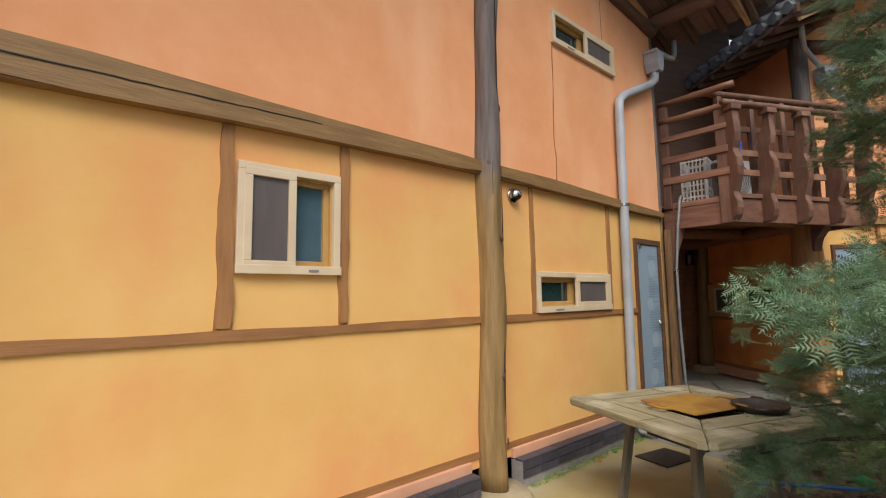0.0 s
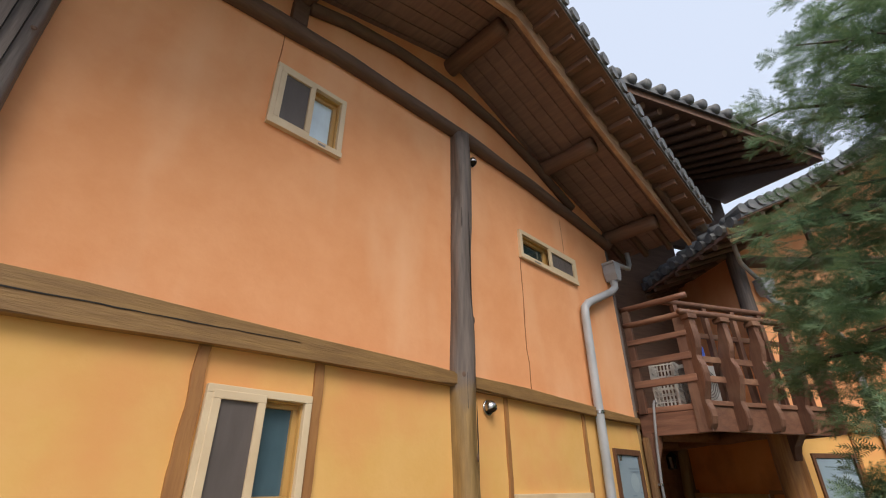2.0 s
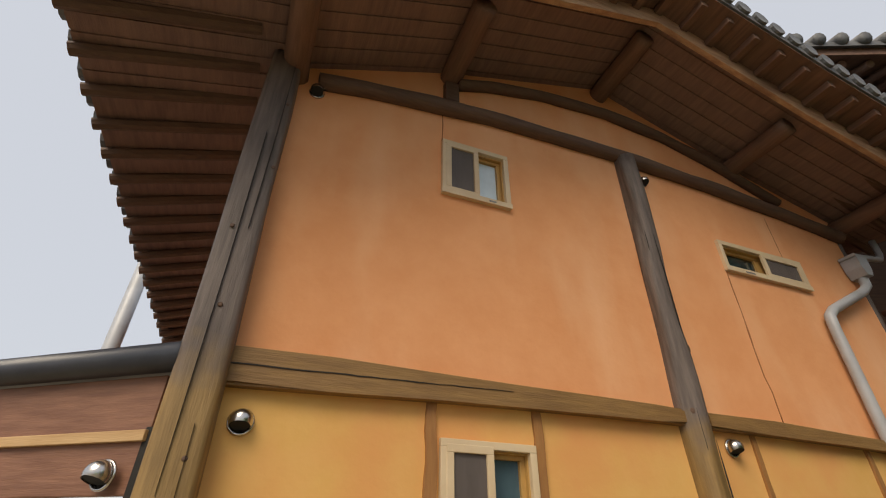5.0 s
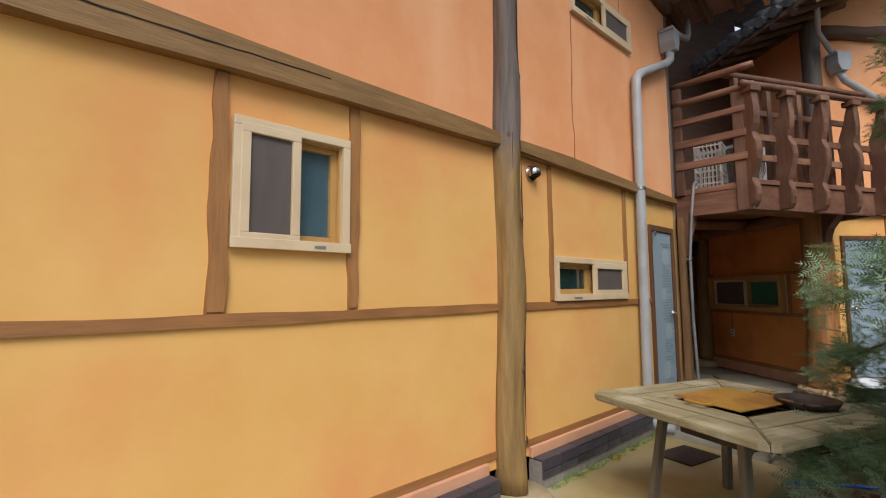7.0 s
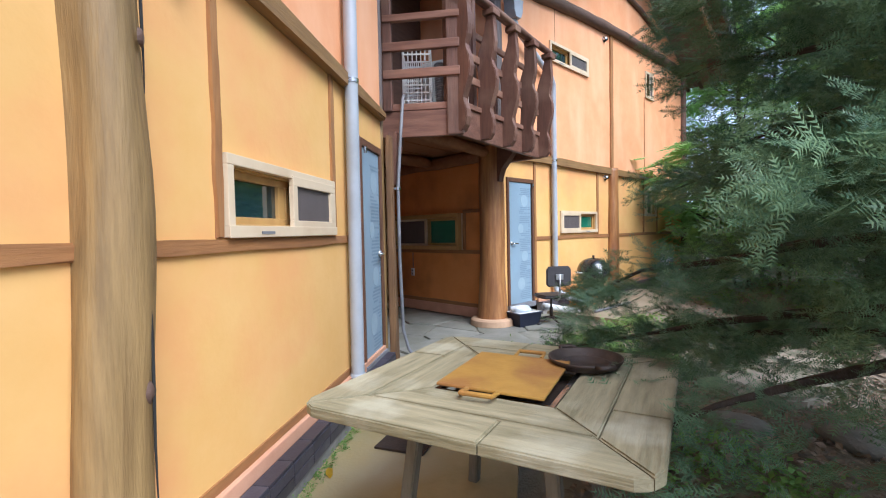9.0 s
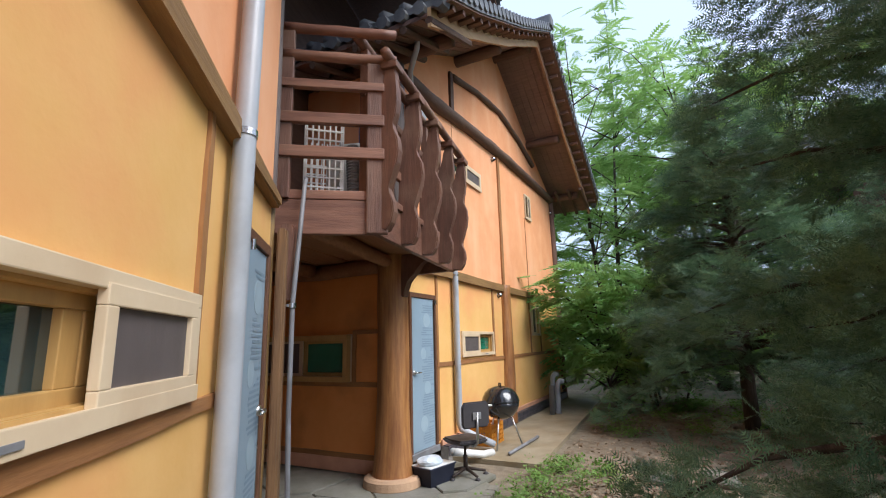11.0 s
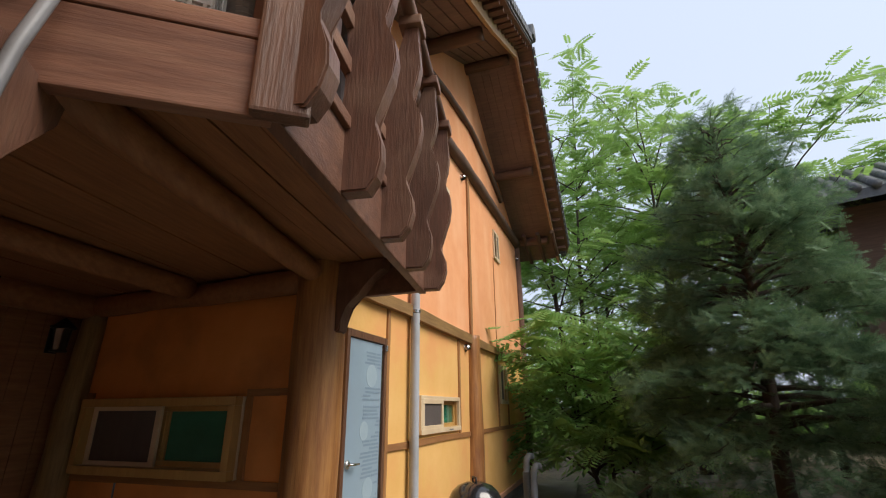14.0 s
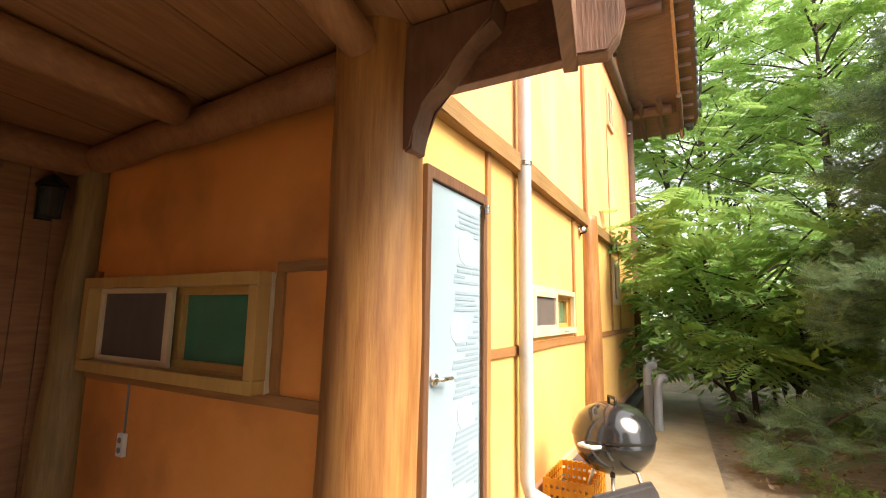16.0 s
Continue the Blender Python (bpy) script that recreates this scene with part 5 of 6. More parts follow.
down2 = thing("drain_pipe", B2, "grey plastic downpipe with a hopper head beside the balcony", "drain pipe")
bm = bmesh.new()
tube(bm, [(0.02, -0.14, 4.75), (0.10, -0.14, 4.62), (1.12, -0.10, 4.12), (1.24, -0.085, 4.0), (1.25, -0.08, 3.8), (1.25, -0.08, 0.42), (1.26, -0.10, 0.33), (1.34, -0.30, 0.22), (1.46, -0.55, 0.10)], 0.05, 16)
part("pipe", bm, PIPE, down2, "grey plastic pipe", smooth=True)
bm = bmesh.new()
prism(bm, [(-0.09, 4.84), (-0.04, 4.74), (0.08, 4.74), (0.13, 4.84), (0.13, 5.0), (0.15, 5.0), (0.15, 5.03), (-0.11, 5.03), (-0.11, 5.0), (-0.09, 5.0)], "y", -0.24, -0.04, bevel=0.004)
part("hopper", bm, PIPE, down2, "grey square hopper head")
bm = bmesh.new()
tube(bm, [(-0.05, -0.14, 5.02), (-0.12, -0.14, 5.10), (-0.5, -0.35, 5.22), (-0.75, -0.6, 5.32), (-0.8, -0.65, 5.45)], 0.036, 12)
part("inlet", bm, PIPE, down2, "grey inlet pipe", smooth=True)
bm = bmesh.new()
clip(bm, 1.25, -0.08, 2.66, 0.05)
part("pipe_clip", bm, STEEL, down2, "steel pipe clip")


def ball_vent(M, x, z, r, turn=0, tilt=20):
    v = thing("vent_cap", M @ pose(x, -0.005, z), "round stainless steel ball vent cap on the plaster", "vent cap", "wall vent caps")
    bm = bmesh.new()
    lathe(bm, [(0, 0.0), (r * 1.12, 0.0), (r * 1.12, 0.008), (r * 0.95, 0.014), (r * 0.95, 0.0)], 26, pose(0, 0, 0, 90, 0, 0))
    part("flange", bm, STEEL, v, "steel flange ring", smooth=True)
    bm = bmesh.new()
    prof = [(r * math.sin(a), r * math.cos(a)) for a in (PI * k / 18 for k in range(0, 13))]
    lathe(bm, prof, 26, pose(0, -r * 0.55, 0, 0, 0, turn) @ pose(0, 0, 0, -tilt, 0, 0))
    part("hood", bm, STEEL, v, "polished domed hood", smooth=True)
    bm = bmesh.new()
    lathe(bm, [(0, 0), (r * 0.82, 0)], 22, pose(0, -r * 0.55, 0, 0, 0, turn) @ pose(0, 0, 0, -tilt, 0, 0) @ pose(0, 0, -r * 0.42))
    part("mouth", bm, VOID, v, "dark vent mouth")


ball_vent(B1, 3.305, 2.47, 0.058)
ball_vent(B1, -0.11, 2.36, 0.06, 0)
ball_vent(B1, -0.12, 4.92, 0.055)
ball_vent(B1, 3.20, 5.04, 0.05)
ball_vent(B2, 3.36, 2.50, 0.055)
ball_vent(B2, 3.36, 5.38, 0.055)
ball_vent(B2, 8.0, 5.30, 0.055)
# conduit from the balcony to the ground, running out as a hose
bm = bmesh.new()
tube(bm, [(6.50, 2.82, 2.83), (6.45, 2.81, 2.85), (6.40, 2.81, 2.80), (6.30, 2.82, 2.40), (6.255, 2.845, 1.9), (6.25, 2.845, 1.2), (6.27, 2.83, 0.45), (6.28, 2.78, 0.25), (6.26, 2.62, 0.08), (6.12, 2.40, 0.065), (5.9, 2.2, 0.07), (5.65, 2.02, 0.065), (5.3, 1.92, 0.065)], 0.017, 10)
solo("conduit_hose", bm, CONDUIT, Matrix(), "grey conduit hose running down to the paving", "hose", smooth=True)
bm = bmesh.new()
clip(bm, 6.255, 2.845, 1.88, 0.018)
solo("conduit_clip", bm, STEEL, Matrix(), "small steel conduit clip", "clip", kind="structure")

# porch socket and lamp
sock = thing("wall_socket", SIDE @ pose(-2.06, 0, 0.69), "white plastic double socket with a cable above it", "socket")
part("plate", bx(-0.035, 0.035, -0.03, 0.0, -0.07, 0.07, bevel=0.006), WHITEP, sock)
for z in (-0.03, 0.03):
    bm = bmesh.new()
    lathe(bm, [(0, 0.0), (0.018, 0.0), (0.018, 0.004), (0, 0.004)], 14, pose(0, -0.03, z, 90, 0, 0))
    part("socket_hole", bm, CONDUIT, sock)
part("cable", bx(-0.006, 0.006, -0.012, 0.0, 0.07, 0.38, bevel=0.002), CONDUIT, sock, "grey cable clipped to the wall")
lamp = thing("wall_lantern", B2 @ pose(-0.52, 2.92, 2.18), "dark unlit metal wall lantern in the porch", "lantern")
LAMPM = surface("lantern_black_metal", (0.02, 0.02, 0.02), (0.035, 0.033, 0.03), rough=0.4, metal=0.6, bump=0.05)
part("back_plate", bx(-0.05, 0.05, -0.02, 0.0, -0.02, 0.24, bevel=0.006), LAMPM, lamp)
bm = bmesh.new()
lathe(bm, [(0.0, 0.31), (0.015, 0.30), (0.10, 0.22), (0.105, 0.205), (0.0, 0.205)], 8, pose(0, -0.12, 0))
part("roof", bm, LAMPM, lamp)
bm = bmesh.new()
for k in range(6):
    a = 2 * PI * k / 6
    tube(bm, [(0.075 * math.cos(a), -0.12 + 0.075 * math.sin(a), 0.205), (0.06 * math.cos(a), -0.12 + 0.06 * math.sin(a), 0.0)], 0.006, 6)
lathe(bm, [(0.0, -0.02), (0.07, -0.012), (0.07, 0.004), (0.0, 0.004)], 8, pose(0, -0.12, 0))
part("cage", bm, LAMPM, lamp)
bm = bmesh.new()
lathe(bm, [(0.056, 0.005), (0.07, 0.20)], 6, pose(0, -0.12, 0))
part("glass", bm, GLASS_D, lamp, "dim lantern glass")

# ---------------------------------------------------------------- table
TW = surface("table_weathered_wood", (0.33, 0.285, 0.175), (0.17, 0.148, 0.082), scale=2.0, stretch=(1.2, 12, 12), rough=0.75, rough2=0.55, bump=0.35, fine=8, stain=(0.46, 0.43, 0.32), stain_scale=3.5, stain_amt=0.8, vary=0.10)
LEGW = surface("table_leg_wood", (0.16, 0.135, 0.095), (0.11, 0.09, 0.06), scale=2, stretch=(12, 12, 1.2), rough=0.8, bump=0.3, fine=8)
RUST = surface("rusty_iron_plate", (0.46, 0.26, 0.05), (0.36, 0.19, 0.04), scale=5, rough=0.42, rough2=0.65, metal=0.25, bump=0.12, stain=(0.26, 0.10, 0.04), stain_scale=3.2, stain_amt=0.85)
IRON = surface("cast_iron", (0.028, 0.02, 0.017), (0.06, 0.04, 0.03), scale=6, rough=0.55, metal=0.3, bump=0.2)
TAB = pose(3.755, 1.745, 0.05, 0, 0, -20.4)
table = thing("barbecue_table", TAB, "square weathered wooden barbecue table with mitred boards", "table")
H, HI, TT = 0.645, 0.255, 0.735
for k in range(4):
    R = pose(0, 0, 0, 0, 0, 90 * k)
    rc = 0.07
    bands = ((HI + 0.004, 0.445), (0.450, H))
    for j, (a, b) in enumerate(bands):
        cuts = [(-1, 0.12 if k % 2 else -0.2), (0.12 if k % 2 else -0.2, 1)] if j == 1 else [(-1, 1)]
        for c0, c1 in cuts:
            g = 0.003
            p0, p1 = (-a + g if c0 == -1 else c0 + g), (a - g if c1 == 1 else c1 - g)
            q0, q1 = (-b + g if c0 == -1 else c0 + g), (b - g if c1 == 1 else c1 - g)
            out = [(p0, -a), (p1, -a)]
            if j == 1 and c1 == 1:
                out += [(q1 - rc * 0.35, -(b - rc * 0.35) ), (q1 - rc, -b)]
            else:
                out += [(q1, -b)]
            if j == 1 and c0 == -1:
                out += [(q0 + rc, -b), (q0 + rc * 0.35, -(b - rc * 0.35))]
            else:
                out += [(q0, -b)]
            bm = bmesh.new()
            prism(bm, out, "z", TT - 0.045, TT + 0.002 * math.sin(3 * k + j), bevel=0.006)
            part("top_board", bm, TW, table, "greenish weathered table board", M=R)
bm = frame_bars(-HI, HI, -HI, HI, 0.022, 0, 0.02, 0.002)
bm.transform(pose(0, 0, TT - 0.006, -90, 0, 0))
part("hearth_rim", bm, STEEL, table, "thin metal rim of the fire hole")
part("hearth_box", bx(-HI + 0.02, HI - 0.02, -HI + 0.02, HI - 0.02, TT - 0.22, TT - 0.05, bevel=0.01), IRON, table, "dark fire box under the top")
bm = frame_bars(-0.40, 0.40, -0.40, 0.40, 0.03, 0, 0.075, 0.004)
bm.transform(pose(0, 0, TT - 0.05, -90, 0, 0))
part("apron", bm, LEGW, table, "grey apron frame")
for fx, fy in ((-0.33, -0.28), (-0.33, 0.33), (0.33, -0.28), (0.33, 0.33)):
    bm = bmesh.new()
    a, b = Vector((fx * 1.12, fy * 1.12, 0.0)), Vector((fx * 0.9, fy * 0.9, TT - 0.05))
    d = (b - a)
    for z0, z1 in ((0, 1),):
        p, q = a + d * z0, a + d * z1
        vs = []
        for c in (p, q):
            vs += [bm.verts.new(c + Vector(o)) for o in ((-0.027, -0.027, 0), (0.027, -0.027, 0), (0.027, 0.027, 0), (-0.027, 0.027, 0))]
        for f in ((0, 1, 2, 3), (7, 6, 5, 4), (0, 4, 5, 1), (1, 5, 6, 2), (2, 6, 7, 3), (3, 7, 4, 0)):
            bm.faces.new([vs[i] for i in f])
    bmesh.ops.bevel(bm, geom=bm.edges[:], offset=0.006, segments=2, affect="EDGES")
    part("leg", bm, LEGW, table, "splayed grey wooden leg")
    bm = bmesh.new()
    tube(bm, [(fx * 0.98, fy * 0.98, TT - 0.24), (fx * 0.98 + (0.18 if fx < 0 else -0.18), fy * 0.98, TT - 0.05)], 0.02, 6)
    part("brace", bm, LEGW, table)
plate = thing("griddle_plate", TAB @ pose(0.0, 0.02, TT + 0.006, 0, 0, 3), "rusty yellow-brown iron griddle plate lying on the table", "griddle")
bm = bx(-0.265, 0.265, -0.225, 0.225, 0.010, 0.022, bevel=0.004)
bm.transform(pose(0, 0, 0, 0.8, 0, 0))
part("sheet", bm, RUST, plate, "rusty iron sheet")
for sy, yaw in ((-1, 0), (1, 0)):
    bm = bmesh.new()
    x = 0.02 if sy < 0 else -0.02
    tube(bm, [(sy * 0.265, x - 0.065, 0.016), (sy * 0.34, x - 0.065, 0.025), (sy * 0.34, x + 0.065, 0.025), (sy * 0.265, x + 0.065, 0.016)], 0.010, 8)
    part("handle", bm, RUST, plate, "bent rod handle")
pan = thing("iron_pan", pose(3.95, 1.40, TAB.translation.z + TT + 0.003, 0, 0, 20), "round black cast-iron pan on the table", "pan")
bm = bmesh.new()
lathe(bm, [(0, 0.0), (0.11, 0.0), (0.145, 0.012), (0.165, 0.045), (0.172, 0.048), (0.172, 0.040), (0.15, 0.008), (0.12, 0.008), (0.115, 0.02), (0.105, 0.022), (0.10, 0.010), (0, 0.010)], 36)
part("bowl", bm, IRON, pan, smooth=True)
for s in (-1, 1):
    bm = bmesh.new()
    tube(bm, [(s * 0.168, -0.04, 0.043), (s * 0.20, -0.03, 0.046), (s * 0.205, 0.03, 0.046), (s * 0.168, 0.04, 0.043)], 0.010, 8)
    part("handle", bm, IRON, pan, smooth=True)

# ---------------------------------------------------------------- things on the terrace
BLACK = surface("black_enamel", (0.012, 0.012, 0.013), (0.02, 0.02, 0.022), scale=3, rough=0.12, rough2=0.22, bump=0.02, coat=0.5)
SEATM = surface("dark_vinyl", (0.03, 0.026, 0.03), (0.045, 0.04, 0.042), scale=6, rough=0.55, bump=0.15)
ALU = surface("grey_leg_metal", (0.5, 0.5, 0.5), (0.4, 0.4, 0.4), scale=6, rough=0.35, metal=0.9, bump=0.02)
grill = thing("kettle_grill", pose(10.29, 0.27, 0.02), "black enamel kettle grill on three metal legs", "grill")
bm = bmesh.new()
R = 0.285
lathe(bm, [(0, 0.405), (0.10, 0.415), (0.19, 0.455), (0.25, 0.525), (0.28, 0.605), (R, 0.665), (R - 0.012, 0.67), (R - 0.02, 0.64)], 40)
part("bowl", bm, BLACK, grill, "black bowl", smooth=True)
bm = bmesh.new()
lathe(bm, [(R + 0.006, 0.663), (R + 0.010, 0.675), (R + 0.004, 0.69), (0.275, 0.735), (0.24, 0.80), (0.18, 0.855), (0.09, 0.888), (0, 0.896)], 40)
lid = part("lid", bm, BLACK, grill, "glossy black domed lid", smooth=True)
bm = bmesh.new()
tube(bm, [(-0.05, 0, 0.89), (-0.05, 0, 0.93), (0.05, 0, 0.93), (0.05, 0, 0.89)], 0.012, 8)
part("lid_handle", bm, IRON, lid, smooth=True)
bm = bmesh.new()
tube(bm, [(R * math.cos(a), R * math.sin(a), 0.672) for a in (2 * PI * j / 40 for j in range(41))], 0.007, 6)
part("rim", bm, ALU, grill, "thin metal rim", smooth=True)
for k, s in enumerate((0.35, PI + 0.2)):
    bm = bmesh.new()
    a = s - 1.2
    tube(bm, [((R + 0.0) * math.cos(a - 0.22), R * math.sin(a - 0.22), 0.64), ((R + 0.07) * math.cos(a - 0.15), (R + 0.07) * math.sin(a - 0.15), 0.645), ((R + 0.07) * math.cos(a + 0.15), (R + 0.07) * math.sin(a + 0.15), 0.645), (R * math.cos(a + 0.22), R * math.sin(a + 0.22), 0.64)], 0.014, 8)
    part("side_handle", bm, WHITEP, grill, "pale side handle", smooth=True)
for k in range(3):
    a = 2 * PI * k / 3 + 0.5
    bm = bmesh.new()
    tube(bm, [(0.15 * math.cos(a), 0.15 * math.sin(a), 0.46), (0.32 * math.cos(a), 0.32 * math.sin(a), 0.0)], 0.013, 10)
    leg = part("leg", bm, ALU, grill, "thin metal leg", smooth=True)
    bm = bmesh.new()
    tube(bm, [(0.165 * math.cos(a), 0.165 * math.sin(a), 0.42), (0.148 * math.cos(a), 0.148 * math.sin(a), 0.465)], 0.018, 10)
    part("leg_socket", bm, IRON, leg, smooth=True)
YEL = surface("yellow_plastic_crate", (0.62, 0.26, 0.02), (0.52, 0.20, 0.015), scale=4, rough=0.5, bump=0.05, stain=(0.35, 0.13, 0.02), stain_scale=4, stain_amt=0.4)
yc = thing("yellow_crate", pose(10.62, 0.42, 0.02, 0, 0, -37), "orange-yellow plastic crate by the wall", "crate")
for x0, x1, y0, y1 in ((-0.26, 0.26, -0.18, -0.17), (-0.26, 0.26, 0.17, 0.18), (-0.26, -0.25, -0.17, 0.17), (0.25, 0.26, -0.17, 0.17)):
    for k in range(5):
        part("crate_slat", bx(x0, x1, y0, y1, 0.066 * k, 0.066 * k + 0.045, bevel=0.003), YEL, yc)
    for k in range(8):
        if x1 - x0 > 0.1:
            part("crate_rib", bx(x0 + (x1 - x0) * k / 8, x0 + (x1 - x0) * k / 8 + 0.02, y0 - 0.004, y1 + 0.004, 0, 0.315), YEL, yc)
        else:
            part("crate_rib", bx(x0 - 0.004, x1 + 0.004, y0 + (y1 - y0) * k / 8, y0 + (y1 - y0) * k / 8 + 0.02, 0, 0.315), YEL, yc)
part("crate_base", bx(-0.25, 0.25, -0.17, 0.17, 0.0, 0.02), YEL, yc)
# swivel chair
CH = pose(8.97, 1.13, -0.03, 0, 0, 112)
chair = thing("swivel_chair", CH, "dark vinyl swivel office chair standing by the wall", "chair")
bm = bmesh.new()
prism(bm, [(-0.20, -0.20), (0.20, -0.20), (0.235, 0.0), (0.20, 0.20), (0.10, 0.235), (-0.10, 0.235), (-0.20, 0.20), (-0.235, 0.0)], "z", 0.425, 0.48, bevel=0.018)
part("seat", bm, SEATM, chair, "worn dark vinyl seat", smooth=False)
bm = bmesh.new()
prism(bm, [(-0.20, 0.66), (-0.17, 0.62), (0.17, 0.62), (0.20, 0.66), (0.20, 0.87), (0.16, 0.92), (-0.16, 0.92), (-0.20, 0.87)], "y", 0.225, 0.265, bevel=0.014)
part("backrest", bm, SEATM, chair, "dark padded backrest")
bm = bmesh.new()
tube(bm, [(0, 0.0, 0.41), (0, 0.20, 0.405), (0, 0.275, 0.45), (0, 0.285, 0.80)], 0.016, 8)
part("back_stem", bm, ALU, chair, "metal stem", smooth=True)
part("stem_plate", bx(-0.06, 0.06, 0.268, 0.285, 0.72, 0.80, bevel=0.004), ALU, chair)
bm = bmesh.new()
tube(bm, [(0, 0, 0.10), (0, 0, 0.27)], 0.028, 14)
tube(bm, [(0, 0, 0.27), (0, 0, 0.42)], 0.016, 12)
part("column", bm, IRON, chair, smooth=True)
for k in range(5):
    a = 2 * PI * k / 5 + 0.3
    bm = bmesh.new()
    tube(bm, [(0.02 * math.cos(a), 0.02 * math.sin(a), 0.12), (0.25 * math.cos(a), 0.25 * math.sin(a), 0.075)], [0.022, 0.015], 8)
    leg = part("base_arm", bm, IRON, chair, smooth=True)
    bm = bmesh.new()
    lathe(bm, [(0, -0.022), (0.028, -0.02), (0.030, 0), (0.028, 0.02), (0, 0.022)], 14, pose(0.255 * math.cos(a), 0.255 * math.sin(a), 0.032, 90, 0, math.degrees(a) + 20))
    part("castor", bm, SEATM, leg, "black castor", smooth=True)
# tub with a bag on it
NAVY = surface("navy_plastic", (0.025, 0.03, 0.055), (0.04, 0.045, 0.075), scale=4, rough=0.4, bump=0.05)
BAG = surface("white_plastic_bag", (0.62, 0.66, 0.70), (0.45, 0.52, 0.60), scale=6, rough=0.3, bump=0.25)
TUB = pose(8.83, 1.55, -0.03, 0, 0, -50)
tub = thing("storage_tub", TUB, "dark navy plastic storage tub beside the pillar", "tub")
bm = bmesh.new()
vs = [bm.verts.new(p) for p in ((-0.19, -0.13, 0), (0.19, -0.13, 0), (0.19, 0.13, 0), (-0.19, 0.13, 0), (-0.22, -0.155, 0.23), (0.22, -0.155, 0.23), (0.22, 0.155, 0.23), (-0.22, 0.155, 0.23))]
for f in ((3, 2, 1, 0), (0, 1, 5, 4), (1, 2, 6, 5), (2, 3, 7, 6), (3, 0, 4, 7)):
    bm.faces.new([vs[i] for i in f])
bmesh.ops.solidify(bm, geom=bm.faces[:], thickness=0.006)
part("body", bm, NAVY, tub)
part("rim", (lambda b: (b.transform(pose(0, 0, 0.23, -90, 0, 0)), b)[1])(frame_bars(-0.232, 0.232, -0.165, 0.165, 0.018, 0, 0.016, 0.003)), NAVY, tub)
part("lid", bx(-0.222, 0.222, -0.155, 0.155, 0.222, 0.236, bevel=0.004), WHITEP, tub, "pale sheet over the tub")
bm = bmesh.new()
bmesh.ops.create_icosphere(bm, subdivisions=3, radius=0.15)
for v in bm.verts:
    n = noise.noise(v.co * 9) * 0.05 + noise.noise(v.co * 25) * 0.02
    v.co = Vector((v.co.x * 1.2, v.co.y * 0.85, max(0.0, v.co.z * 0.45 + 0.03))) * (1 + n * 4)
solo("plastic_bag", bm, BAG, TUB @ pose(-0.05, 0.0, 0.237), "crumpled white plastic bag on the tub", "bag")
# white pipe pieces lying by the wall, standing pipes at the far end
bm = bmesh.new()
tube(bm, [(9.35, 1.22, 0.20), (9.72, 0.72, 0.06), (9.85, 0.55, 0.05)], 0.05, 14)
solo("loose_white_pipe", bm, WHITEP, Matrix(), "white plastic pipe lying by the plinth", "pipe", smooth=True)
bm = bmesh.new()
tube(bm, [(9.7, 0.35, 0.05), (10.2, -0.05, 0.05), (10.7, -0.45, 0.05)], 0.025, 8)
solo("loose_grey_rod", bm, CONDUIT, Matrix(), "grey rod lying on the walkway", "rod", smooth=True)
for i, (u, v, h, hook) in enumerate(((5.05, -0.50, 0.62, False), (5.20, -0.60, 0.60, True), (5.35, -0.46, 0.74, True))):
    bm = bmesh.new()
    pts = [(u - 0.06, v, 0.02), (u, v, h)]
    if hook:
        pts += [(u + 0.01, v - 0.01, h + 0.05), (u + 0.06, v - 0.04, h + 0.10), (u + 0.14, v - 0.08, h + 0.09)]
    tube(bm, pts, 0.055, 14, cap=False)
    bmesh.ops.solidify(bm, geom=bm.faces[:], thickness=0.004)
    ob = solo("standing_pipe", bm, PIPE, B2, "grey plastic drain stub standing on the walkway", "pipe", "standing drain stubs", smooth=True)
solo("utility_pole", (lambda b: (tube(b, [(0, 0, 0), (0, 0, 7.5)], [0.12, 0.10], 14), b)[1])(bmesh.new()), PIPE, pose(-2.2, 8.0, -0.05), "grey round steel chimney pole behind the roof", "pole", smooth=True)
solo("manhole_plate", bx(-0.22, 0.22, -0.17, 0.17, 0.0, 0.015, bevel=0.004), IRON, pose(4.72, 2.42, 0.051, 0, 0, -12), "dark metal drain cover on the concrete", "drain cover")
# blue hose with green nozzle on the yard
BHOSE = surface("blue_hose", (0.02, 0.13, 0.45), (0.03, 0.18, 0.55), scale=6, rough=0.4, bump=0.03)
GRN = surface("green_plastic", (0.02, 0.25, 0.08), (0.03, 0.32, 0.1), scale=6, rough=0.4, bump=0.03)
gh = thing("garden_hose", Matrix(), "blue garden hose with a green fitting on the soil", "hose")
bm = bmesh.new()
tube(bm, [(4.75, 1.70, 0.02), (5.0, 1.45, 0.01), (5.15, 1.2, 0.015), (5.27, 0.98, 0.03)], 0.014, 10)
part("tube", bm, BHOSE, gh, smooth=True)
bm = bmesh.new()
lathe(bm, [(0, 0), (0.03, 0), (0.05, 0.03), (0.045, 0.09), (0.03, 0.12), (0, 0.12)], 14, pose(5.25, 1.03, 0.04, 70, 0, 160))
part("fitting", bm, GRN, gh, "green plastic fitting", smooth=True)

